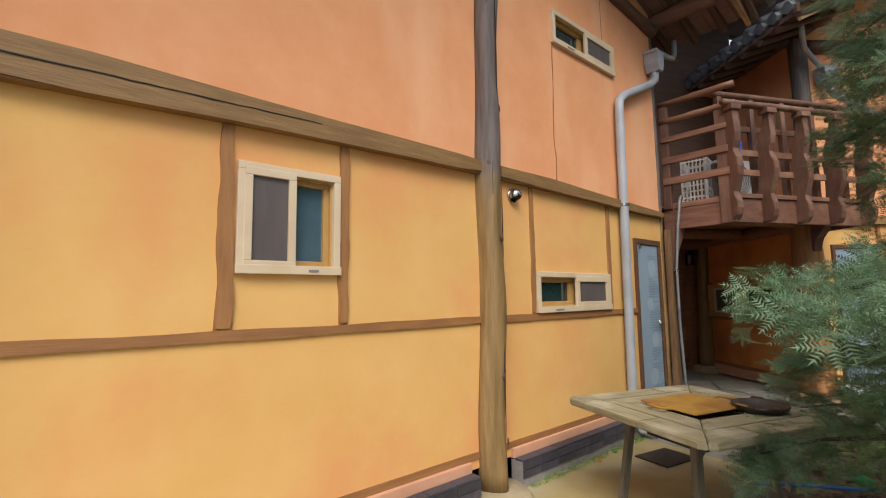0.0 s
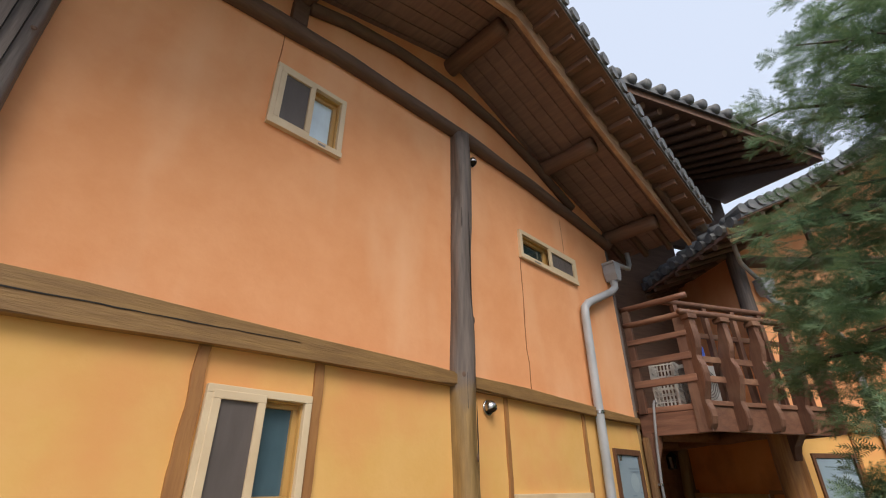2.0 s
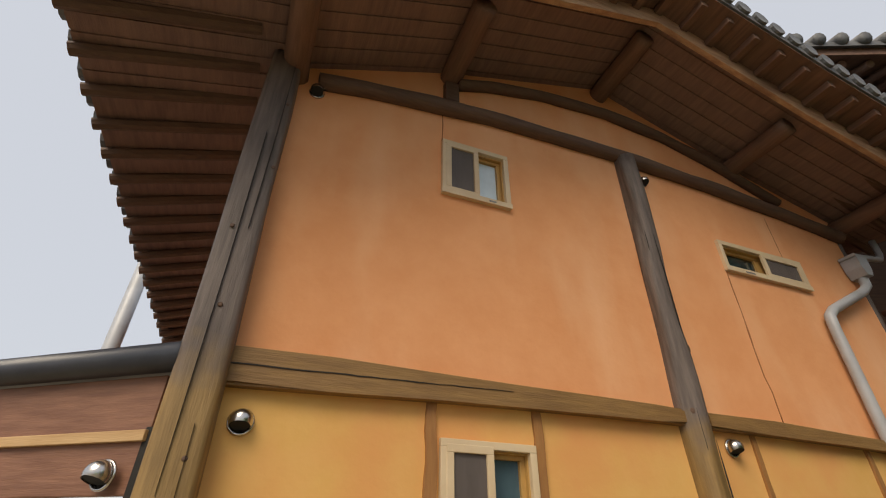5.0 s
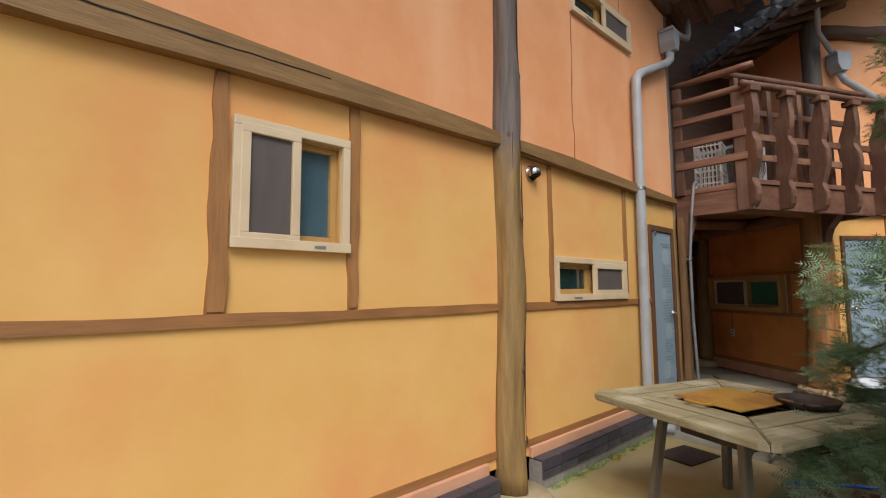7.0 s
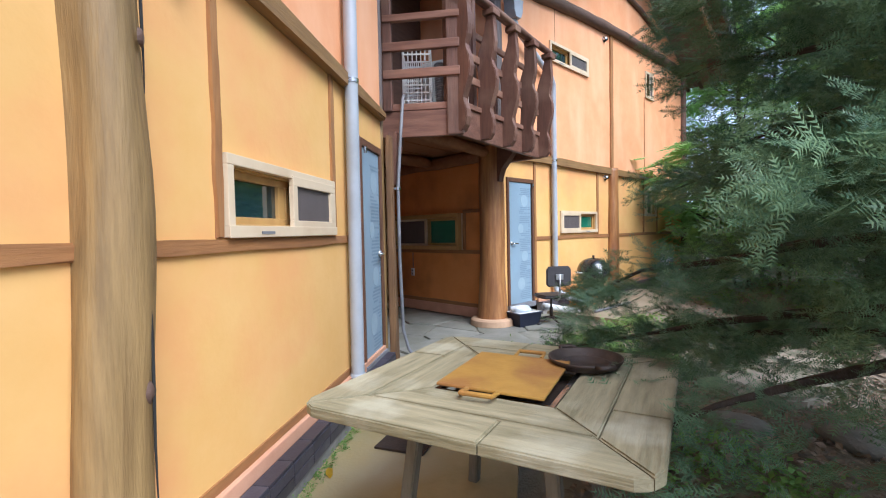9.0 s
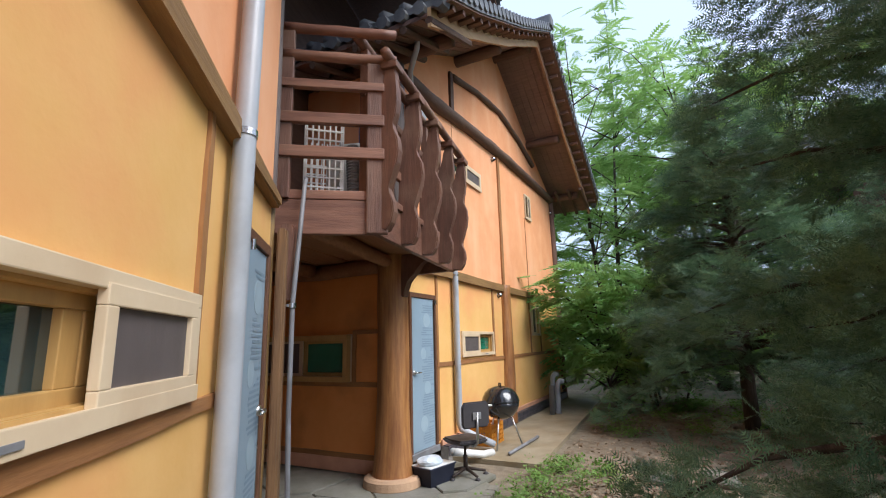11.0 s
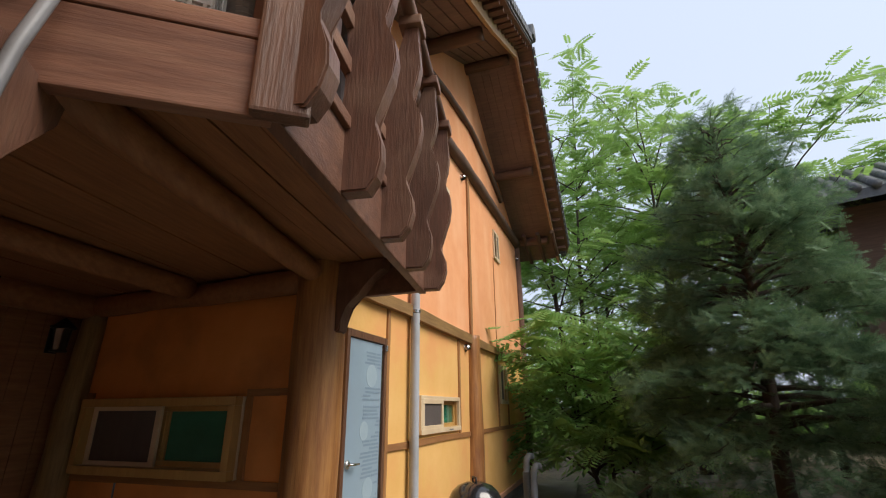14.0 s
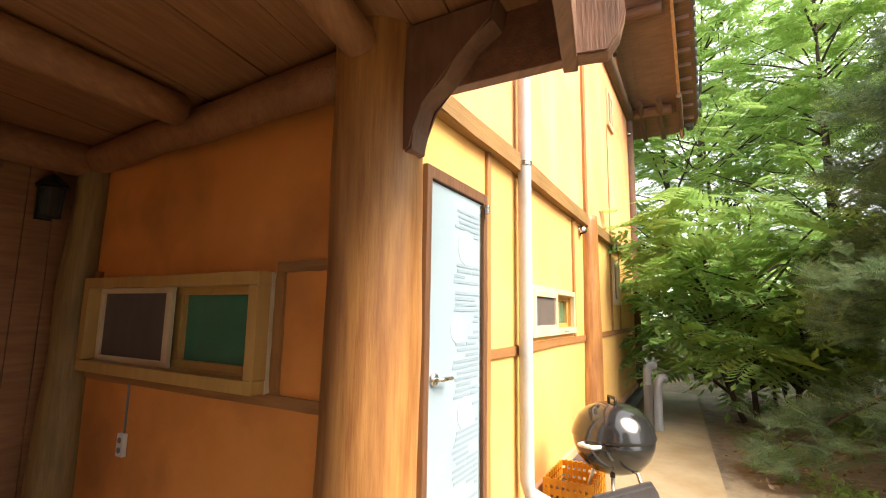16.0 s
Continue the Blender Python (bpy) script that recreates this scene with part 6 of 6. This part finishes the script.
# ---------------------------------------------------------------- low neighbour beside the corner post
NB = pose(-0.50, 2.97, 0, 0, 0, 144.5)      # x runs away from the post
nb = thing("lean_to_shed", NB, "low white-walled shed with brown boards and a dark gutter", "shed")
part("wall", bx(0.02, 4.5, -0.25, -0.05, 0.0, 2.0), WHITEWALL, nb, "white painted wall")
for k, (z0, z1) in enumerate(((2.01, 2.27), (2.28, 2.55))):
    part("board", bx(0.0, 4.5, -0.04 - 0.0 * k, -0.005, z0, z1, bevel=0.006), BOARD_R, nb, "reddish brown fascia board")
part("batten", bx(0.0, 4.5, -0.006, 0.022, 2.235, 2.285, bevel=0.004), FRESHWOOD, nb, "pale batten")
bm = bmesh.new()
tube(bm, [(-0.10, 0.03, 2.63), (4.5, 0.03, 2.63)], 0.075, 16)
part("gutter", bm, GUTTER, nb, "dark round gutter pipe", smooth=True)
part("edge_strip", bx(-0.02, 0.02, -0.06, 0.0, 0.0, 2.3), VOID, nb, "black strip along the wall edge")
part("roof_sheet", bx(0.0, 4.5, -2.5, -0.02, 2.57, 2.62), GUTTER, nb, "dark roof sheet")
ball_vent(NB @ pose(0, 0.03, 0, 0, 0, 180), -0.13, 2.09, 0.06)
# ---------------------------------------------------------------- foliage


def tri_cloud(name, tris, material, parent=None, label=""):
    """tris: array (n, 3, 3) of loose triangles."""
    v = tris.reshape(-1, 3).astype(np.float32)
    n = len(v) // 3
    me = bpy.data.meshes.new(name)
    me.vertices.add(len(v))
    me.vertices.foreach_set("co", v.ravel())
    me.loops.add(len(v))
    me.loops.foreach_set("vertex_index", np.arange(len(v), dtype=np.int32))
    me.polygons.add(n)
    me.polygons.foreach_set("loop_start", np.arange(0, len(v), 3, dtype=np.int32))
    me.polygons.foreach_set("loop_total", np.full(n, 3, dtype=np.int32))
    me.update(calc_edges=True)
    me.materials.append(material)
    ob = new(name, me)
    if parent is not None:
        ob.parent = parent
    return tagged(ob, label)


def scatter(template, pos, axis, normal, size):
    """Copies of a template (k, 3, 3) at pos, its x along axis, its z along normal."""
    ax = axis / np.linalg.norm(axis, axis=1, keepdims=True)
    sd = np.cross(normal, ax)
    sd /= np.linalg.norm(sd, axis=1, keepdims=True) + 1e-9
    nm = np.cross(ax, sd)
    t = template[None] * size[:, None, None, None]
    return (pos[:, None, None, :] + t[..., 0:1] * ax[:, None, None, :] + t[..., 1:2] * sd[:, None, None, :] + t[..., 2:3] * nm[:, None, None, :]).reshape(-1, 3, 3)


def yew_spray(rng):
    """A flat shoot with side shoots, each set with two ranks of narrow needles."""
    tris = []

    def shoot(o, d, ln, n, nl):
        q = np.array((-d[1], d[0], 0.0))
        tris.append((o - q * 0.008, o + q * 0.008, o + d * ln))
        for i in range(n):
            t = (i + 0.6) / n
            b = o + d * ln * t
            l2 = nl * (0.75 + 0.35 * math.sin(PI * t)) * (0.85 + 0.3 * rng.random())
            for sg in (-1, 1):
                tip = b + d * l2 * 0.5 + q * sg * l2 * 0.86 + np.array((0, 0, (0.25 * rng.random() + 0.02) * l2))
                w = d * 0.021
                tris.append((b - w, b + w, tip))
        tris.append((o + d * ln * 0.97 - q * 0.016, o + d * ln * 0.97 + q * 0.016, o + d * (ln + nl * 0.9)))

    z = np.zeros(3)
    shoot(z, np.array((1.0, 0, 0)), 0.95, 11, 0.165)
    for k, (t, sg) in enumerate(((0.22, 1), (0.30, -1), (0.50, 1), (0.58, -1))):
        a = sg * radians(42 + 8 * rng.random())
        d = np.array((math.cos(a), math.sin(a), 0.10 * rng.standard_normal()))
        shoot(np.array((t, 0, 0)), d / np.linalg.norm(d), 0.52 - 0.16 * t, 6, 0.15)
    return np.array(tris, dtype=np.float64)


def pinnate(rng, pairs=7, wide=0.06):
    tris = []
    for i in range(pairs + 1):
        t = 0.22 + 0.78 * i / pairs
        zz = -0.30 * t * t
        ln = 0.30 * (1 - 0.35 * abs(t - 0.55))
        b = np.array((t, 0, zz))
        sides = (-1, 1) if i < pairs else (0,)
        for s in sides:
            d = np.array((0.42, s * 0.9, -0.25)) if s else np.array((1.0, 0, -0.55))
            d = d / np.linalg.norm(d) * ln
            q = np.array((-d[1], d[0], 0)) / ln * wide
            m = b + d * 0.42
            lift = np.array((0, 0, -0.018))
            tris.append((b, m + q + lift, b + d))
            tris.append((b, b + d, m - q + lift))
    tris.append(((0, -0.008, 0), (0, 0.008, 0), (0.6, 0, -0.11)))
    tris.append(((0.55, -0.006, -0.09), (0.55, 0.006, -0.09), (1.0, 0, -0.30)))
    return np.array(tris, dtype=np.float64)


def limb_mesh(segs, seg=6):
    bm = bmesh.new()
    for pts, r0, r1 in segs:
        n = len(pts)
        tube(bm, pts, [r0 + (r1 - r0) * i / (n - 1) for i in range(n)], seg)
    return bm


def yew_tree(base, height, radius, seed, limbs, sprays, label, skirt=0.35, lean=(0, 0), size=0.19, bulk=1.25, reach=0.0, side_az=0.0, longest=9.0):
    rng = np.random.default_rng(seed)
    base = np.array(base, float)
    tr = thing("yew_tree", Matrix.Translation(base), label, "tree")
    top = np.array((lean[0], lean[1], height))
    spine = [np.array((lean[0] * t + 0.06 * math.sin(5 * t + seed), lean[1] * t + 0.06 * math.cos(4 * t), height * t)) for t in np.linspace(0, 1, 12)]
    trunk = limb_mesh([(spine, 0.13, 0.012)], 10)
    part("trunk", trunk, BARK, tr, "dark rough trunk", smooth=True)
    segs, P, A = [], [], []
    for i in range(limbs):
        t = 0.06 + 0.92 * (i / limbs) ** 0.9
        z = skirt + (height - skirt) * t
        az = i * 2.39996 + 0.5 * rng.standard_normal()
        ln = radius * (1.0 - 0.84 * t ** bulk) * (0.68 + 0.5 * rng.random())
        ln = min(longest, ln * (1 + reach * max(0.0, math.cos(az - side_az))))
        rise = 0.10 + 0.55 * t + 0.12 * rng.standard_normal()
        f = z / height
        o = np.array((lean[0] * f, lean[1] * f, z))
        dr = np.array((math.cos(az), math.sin(az), 0.0))
        pts = []
        for k in range(7):
            s = k / 6
            pts.append(o + dr * ln * s + np.array((0, 0, ln * (rise * s - 0.30 * s * s))) + 0.03 * rng.standard_normal(3) * s)
        segs.append((pts, 0.012 + 0.018 * ln, 0.004))
        n = max(6, int(sprays * ln * ln / (limbs * radius * radius * 0.42)))
        side = np.array((-dr[1], dr[0], 0))
        for j in range(n):
            s = 0.22 + 0.80 * rng.random() ** 0.7
            k = min(5, int(s * 6)) if s < 1 else 5
            p = pts[k] + (pts[k + 1] - pts[k]) * (s * 6 - k)
            lat = rng.uniform(-1, 1)
            spread = 0.47 * ln * (1.15 - s) + 0.15
            q = p + side * lat * spread + np.array((0, 0, -0.16 * abs(lat) * spread + 0.075 * rng.standard_normal()))
            d = dr * (0.8 + 0.3 * rng.random()) + side * lat * 0.9 + np.array((0, 0, 0.30 * rng.standard_normal() - 0.02)) + 0.25 * rng.standard_normal(3)
            P.append(q)
            A.append(d)
    part("branchwork", limb_mesh(segs, 5), BARK, tr, "thin dark limbs", smooth=True)["kind"] = "stuff"
    P, A = np.array(P), np.array(A)
    N = np.tile((0.0, 0.0, 1.0), (len(P), 1)) + 0.6 * rng.standard_normal((len(P), 3))
    var = [yew_spray(rng) for _ in range(4)]
    pick = rng.integers(0, 4, len(P))
    sz = size * (0.65 + 0.6 * rng.random(len(P)))
    tris = np.concatenate([scatter(var[k], P[pick == k], A[pick == k], N[pick == k], sz[pick == k]) for k in range(4)])
    ob = tri_cloud("crown", tris, YEW, tr, "dark green flat needle sprays")
    ob["kind"] = "stuff"
    return tr


yew_tree((3.93, -0.68, -0.05), 5.4, 1.98, 3, 128, 17000, "large dark green yew tree spreading beside the table", skirt=0.62, size=0.15, bulk=1.15, reach=0.25, side_az=radians(110), longest=2.12)
yew_tree((10.6, -4.5, -0.05), 6.5, 2.45, 8, 150, 10500, "tall dark green conical yew tree in the yard", skirt=0.7, size=0.29, bulk=1.05)
yew_tree((7.6, -4.6, -0.05), 3.9, 2.0, 12, 80, 3200, "dark green yew tree further back", skirt=0.2, size=0.30)


def ash_tree(base, height, radius, seed, limbs, leaves, label, material, leaf=0.55, low=0.35, trunk_r=0.10, stems=1):
    rng = np.random.default_rng(seed)
    tr = thing("broadleaf_tree", Matrix.Translation(base), label, "tree")
    segs, P, A = [], [], []
    for st in range(stems):
        ox, oy = (0.35 * st * math.cos(st * 2.1), 0.35 * st * math.sin(st * 2.1))
        lx, ly = 0.25 * radius * math.cos(seed + st * 2.3), 0.25 * radius * math.sin(seed + st * 2.3)
        spine = [np.array((ox + lx * t + 0.12 * math.sin(3 * t + seed + st), oy + ly * t + 0.10 * math.cos(4 * t + seed), height * t)) for t in np.linspace(0, 1, 10)]
        segs.append((spine, trunk_r, 0.015))
        for i in range(limbs // stems):
            t = low + (0.98 - low) * rng.random()
            o = spine[int(t * 9)] + (spine[min(9, int(t * 9) + 1)] - spine[int(t * 9)]) * (t * 9 - int(t * 9))
            az = i * 2.39996 + seed
            ln = radius * (0.55 + 0.6 * rng.random()) * (1.15 - 0.65 * abs(t - 0.62))
            up = 0.35 + 0.7 * rng.random()
            d = np.array((math.cos(az), math.sin(az), 0))
            pts = [o + d * ln * s + np.array((0, 0, ln * up * s * (1 - 0.35 * s))) + 0.05 * rng.standard_normal(3) * s for s in np.linspace(0, 1, 6)]
            segs.append((pts, 0.03, 0.006))
            n = leaves // limbs
            for j in range(n):
                s = 0.35 + 0.65 * rng.random() ** 0.6
                k = min(4, int(s * 5))
                p = pts[k] + (pts[k + 1] - pts[k]) * (s * 5 - k)
                p = p + 0.16 * ln * rng.standard_normal(3) * (0.4 + 0.6 * (1 - s))
                a2 = rng.random() * 2 * PI
                P.append(p)
                A.append(d * 0.5 + np.array((math.cos(a2), math.sin(a2), 0.25 * rng.standard_normal() + 0.05)))
    part("branchwork", limb_mesh(segs, 6), BARK, tr, "thin dark branching stems", smooth=True)["kind"] = "stuff"
    P, A = np.array(P), np.array(A)
    N = np.tile((0.0, 0.0, 1.0), (len(P), 1)) + 0.3 * rng.standard_normal((len(P), 3))
    sz = leaf * (0.65 + 0.6 * rng.random(len(P)))
    var = [pinnate(rng, 6 + k) for k in range(3)]
    pick = rng.integers(0, 3, len(P))
    tris = np.concatenate([scatter(var[k], P[pick == k], A[pick == k], N[pick == k], sz[pick == k]) for k in range(3)])
    ob = tri_cloud("crown", tris, material, tr, "bright green feathery leaves")
    ob["kind"] = "stuff"
    return tr


ash_tree((13.85, -3.95, -0.05), 2.5, 1.75, 5, 40, 1000, "low bright green feathery-leaved bush beside the house", LEAF_N, leaf=0.74, low=0.10, trunk_r=0.045, stems=3)
ash_tree((14.6, -5.4, -0.05), 1.3, 1.1, 6, 18, 300, "low green feathery-leaved undergrowth bush", LEAF_N, leaf=0.5, low=0.15, trunk_r=0.03, stems=3)
for i, (x, y, h, r, st) in enumerate(((18.5, -6.6, 11.5, 3.2, 2), (16.0, -8.6, 10.0, 3.0, 2), (21.5, -10.0, 12.5, 3.6, 2), (14.2, -11.0, 9.2, 3.0, 1), (19.0, -13.5, 10.5, 3.5, 1), (11.5, -13.5, 7.6, 2.8, 1), (23.0, -5.0, 10.0, 3.2, 1), (15.5, -16.0, 9.5, 3.4, 1), (26.0, -15.0, 11.5, 4.0, 1), (8.0, -16.0, 8.0, 3.2, 1))):
    ash_tree((x, y, -0.05), h, r, 30 + i, 46, 1350, "tall bright green feathery-leaved tree", LEAF, leaf=0.62, low=0.22, trunk_r=0.11, stems=st)


def woods():
    """Far belt of woods behind the yard, too far off to count."""
    rng = np.random.default_rng(77)
    n = 9000
    az = rng.uniform(radians(-115), radians(12), n)
    d = rng.uniform(24, 38, n)
    z = rng.random(n) ** 1.3 * (4.2 + 1.6 * np.sin(az * 9) + 1.0 * np.sin(az * 23))
    P = np.stack([6 + d * np.cos(az), -1 + d * np.sin(az), z], 1)
    A = rng.standard_normal((n, 3)) * (1, 1, 0.4)
    N = rng.standard_normal((n, 3)) * 0.5 + (0, 0, 1)
    t = pinnate(rng, 4, 0.12)
    ob = tri_cloud("far_woods", scatter(t, P, A, N, 1.1 * (0.7 + 0.6 * rng.random(n))), LEAF, None, "distant green wooded slope behind the yard")
    return tagged(ob, "", "woods", kind="stuff")


woods()


def low_plants():
    rng = np.random.default_rng(5)
    # weeds in patches on the soil
    C = np.stack([rng.uniform(5.6, 9.2, 60), rng.uniform(-0.6, 1.5, 60)], 1)
    C = C[(C[:, 1] < 1.75 - 0.54 * (C[:, 0] - 6.6)) & (C[:, 1] > 0.9 - 0.55 * (C[:, 0] - 5.6))]
    far = np.stack([rng.uniform(10.5, 15, 70), rng.uniform(-6.5, -1.8, 70)], 1)
    far = far[0.6 * (far[:, 0] - 9.262) + 0.8 * (far[:, 1] - 1.759) < -1.5]
    C = np.concatenate([C, far, np.stack([rng.uniform(2.3, 5.2, 22), rng.uniform(0.1, 0.95, 22)], 1)])
    W = 0.4 + rng.random(len(C)) ** 2 * 2
    k = rng.choice(len(C), 5200, p=W / W.sum())
    xy = C[k] + rng.standard_normal((5200, 2)) * (0.06 + 0.05 * W[k])[:, None]
    P = np.stack([xy[:, 0], xy[:, 1], -0.02 + 0.10 * rng.random(5200) ** 2], 1)
    A = rng.standard_normal((5200, 3)) * (1, 1, 0.25) + (0, 0, 0.35)
    N = rng.standard_normal((5200, 3)) * 0.4 + (0, 0, 1)
    t = pinnate(rng, 2, 0.11)
    m = 420
    P2 = np.stack([rng.uniform(3.25, 5.4, m), 2.865 - 0.05 * rng.random(m) ** 2, np.full(m, 0.052)], 1)
    P = np.concatenate([P, P2])
    A = np.concatenate([A, rng.standard_normal((m, 3)) * (1, 1, 0.3) + (0, -0.3, 0.6)])
    N = np.concatenate([N, rng.standard_normal((m, 3)) * 0.4 + (0, 0, 1)])
    ob = tri_cloud("weeds", scatter(t, P, A, N, np.concatenate([0.06 + 0.13 * rng.random(5200) ** 1.5, 0.02 + 0.035 * rng.random(m)])), WEED, None, "patches of bright green weeds on the soil")
    tagged(ob, "", "weeds", kind="stuff")
    # dead leaves and chips
    n = 22000
    xy = np.stack([rng.uniform(1.5, 15, n), rng.uniform(-6.5, 1.9, n)], 1)
    xy[:9000] = np.stack([rng.uniform(1.8, 8.5, 9000), rng.uniform(-2.0, 1.7, 9000)], 1)
    keep = (xy[:, 1] < 1.75 - 0.52 * (xy[:, 0] - 6.0)) & ((xy[:, 0] > 5) | (xy[:, 1] < 1.5))
    off = 0.6 * (xy[:, 0] - 9.262) + 0.8 * (xy[:, 1] - 1.759)
    keep &= off < -1.45 + 0.0 * off
    xy = xy[keep]
    n = len(xy)
    P = np.stack([xy[:, 0], xy[:, 1], -0.035 + 0.03 * rng.random(n)], 1)
    P[:, 2] += np.array([plot_height(x, y) + 0.05 for x, y in xy])
    leaf = np.array((((0, 0, 0), (0.5, 0.32, 0.06), (1, 0, 0.0)), ((0, 0, 0), (1, 0, 0), (0.5, -0.32, 0.05))), float)
    A = rng.standard_normal((n, 3)) * (1, 1, 0.2)
    N = rng.standard_normal((n, 3)) * 0.35 + (0, 0, 1)
    DEAD = leafy("dead_leaves", (0.10, 0.06, 0.035), (0.36, 0.27, 0.18), 0.7, 0.1, 9)
    ob = tri_cloud("leaf_litter", scatter(leaf, P, A, N, 0.035 + 0.05 * rng.random(n)), DEAD, None, "brown dead leaves scattered on the soil")
    tagged(ob, "", "leaf litter", kind="stuff")


low_plants()

# fallen yellow leaf by the plinth
bm = bmesh.new()
v = [bm.verts.new(p) for p in ((-0.06, 0, 0.002), (-0.02, 0.022, 0.012), (0.04, 0.018, 0.010), (0.065, 0, 0.004), (0.03, -0.02, 0.012), (-0.03, -0.018, 0.010))]
bm.faces.new(v)
bmesh.ops.solidify(bm, geom=bm.faces[:], thickness=0.002)
solo("fallen_leaf", bm, surface("yellow_leaf", (0.62, 0.42, 0.02), (0.55, 0.33, 0.02), rough=0.5, bump=0.1), pose(4.21, 2.80, 0.052, 0, 0, 25), "bright yellow fallen leaf on the concrete", "leaf")

# rocks edging the yard
rk = random.Random(4)
ROCK = surface("grey_rock", (0.24, 0.22, 0.18), (0.17, 0.155, 0.125), scale=5, rough=0.9, bump=0.5, stain=(0.14, 0.14, 0.08), stain_scale=3, stain_amt=0.5)
for i, (x, y, s) in enumerate(((5.25, 0.10, 0.15), (5.05, -0.55, 0.17), (8.3, -0.95, 0.14), (8.1, -1.6, 0.16))):
    bm = bmesh.new()
    bmesh.ops.create_icosphere(bm, subdivisions=3, radius=s)
    for v in bm.verts:
        n = noise.noise(v.co * 4 + Vector((i * 5, 0, 0))) * 0.35
        v.co = Vector((v.co.x * 1.5, v.co.y, v.co.z * 0.55)) * (1 + n)
    solo("rock", bm, ROCK, pose(x, y, 0.0, 0, 0, rk.random() * 180), "rough grey rock in the yard", "rock", "rocks in the yard")

bm = bmesh.new()
prism(bm, [(5.75, -0.05), (6.2, 0.10), (6.8, -0.02), (7.4, -0.15), (7.6, -0.6), (7.55, -1.2), (7.2, -1.6), (6.6, -1.5), (6.1, -1.1), (5.75, -0.6)], "z", -0.12, 0.04, bevel=0.03)
SLAB = surface("pale_yard_stone", (0.29, 0.25, 0.18), (0.21, 0.18, 0.125), scale=3, rough=0.9, bump=0.4, fine=30, stain=(0.13, 0.12, 0.06), stain_scale=1.6, stain_amt=0.7)
solo("yard_slab", bm, SLAB, Matrix(), "low pale stone slab under the yew branches", "stone slab")

# far tiled house at the edge of the yard
fh = thing("neighbour_house", pose(10.2, -11.4, -0.05, 0, 0, 35), "neighbouring house with a dark tiled roof behind the trees", "house")
part("wall", bx(-2.6, 2.6, -2.0, 2.0, 0.0, 5.5), DARKWOOD_X, fh, "dark boarded wall")
bm = bmesh.new()
prism(bm, [(-3.0, 5.3), (-3.0, 5.5), (0.0, 7.0), (3.0, 5.5), (3.0, 5.3), (0.0, 6.75)], "x", -3.4, 3.4)
part("roof", bm, TILE, fh, "dark tiled roof")
for sd in (-1, 1):
    for k in range(24):
        bm = bmesh.new()
        tube(bm, [(-3.3 + 0.285 * k, sd * 3.08, 5.5), (-3.3 + 0.285 * k, 0, 7.02)], 0.085, 6)
        part("round_tile", bm, TILE, fh, smooth=True)

# ---------------------------------------------------------------- flagstones, last


def flagging():
    """Irregular flagstones over a mortar bed between the two houses."""
    pav = thing("pavement_flagstones", Matrix(), "irregular grey flagstone paving in pale mortar", "pavement", kind="structure")
    bed = bmesh.new()
    prism(bed, [(5.0, 3.0), (5.0, 1.95), (5.9, 1.95), (7.0, 1.72), (8.5, 0.92), (9.55, 0.95), (10.0, 1.2), (9.3, 1.75), (11.0, 4.2), (8.2, 6.2), (6.24, 6.2), (6.24, 3.0)], "z", -0.10, -0.02)
    part("mortar_bed", bed, MORTAR, pav, "pale mortar bed")
    rng = random.Random(11)
    pts = []
    y = 0.6
    row = 0
    while y < 5.8:
        x = 5.0 + 0.42 * (row % 2)
        while x < 10.8:
            pts.append((x + rng.uniform(-0.24, 0.24), y + rng.uniform(-0.18, 0.18)))
            x += 0.88
        y += 0.66
        row += 1

    def inside(x, y):
        if y > 2.98 and x < 6.32:
            return False
        if y < 1.98 - 0.54 * max(0.0, x - 6.2) * 0.98 - 0.04:
            return False
        u = (x - 9.262) * 0.8 - (y - 1.759) * 0.6
        v = (x - 9.262) * 0.6 + (y - 1.759) * 0.8
        if v > -0.14 and u > -0.32:
            return False
        return u < 0.95 and v < 2.85
    for i, (px, py) in enumerate(pts):
        poly = [(px - 1.0, py - 1.0), (px + 1.0, py - 1.0), (px + 1.0, py + 1.0), (px - 1.0, py + 1.0)]
        for j, (qx, qy) in enumerate(pts):
            if i == j or abs(qx - px) > 2.0 or abs(qy - py) > 2.0:
                continue
            nx, ny = qx - px, qy - py
            d = math.hypot(nx, ny)
            nx, ny = nx / d, ny / d
            lim = d / 2 - 0.011
            outp = []
            for k in range(len(poly)):
                a, b = poly[k], poly[(k + 1) % len(poly)]
                da = (a[0] - px) * nx + (a[1] - py) * ny - lim
                db = (b[0] - px) * nx + (b[1] - py) * ny - lim
                if da <= 0:
                    outp.append(a)
                if da * db < 0:
                    f = da / (da - db)
                    outp.append((a[0] + (b[0] - a[0]) * f, a[1] + (b[1] - a[1]) * f))
            poly = outp
            if len(poly) < 3:
                break
        if len(poly) < 3 or not all(inside(*p) for p in poly):
            continue
        bm = bmesh.new()
        h = rng.uniform(-0.008, 0.006)
        prism(bm, poly, "z", -0.05, h, bevel=0.007)
        part("flagstone", bm, FLAG, pav)


flagging()
for i in range(9):
    a = Vector((7.02, 1.70)).lerp(Vector((8.5, 0.90)), i / 9)
    solo("kerb_stone", bx(0.005, 0.178, -0.05, 0.05, -0.1, 0.012, bevel=0.01), ROCK, pose(a.x, a.y, 0, 0, 0, -28), "grey kerb stone edging the flagstones", "kerb stone", "kerb stones")
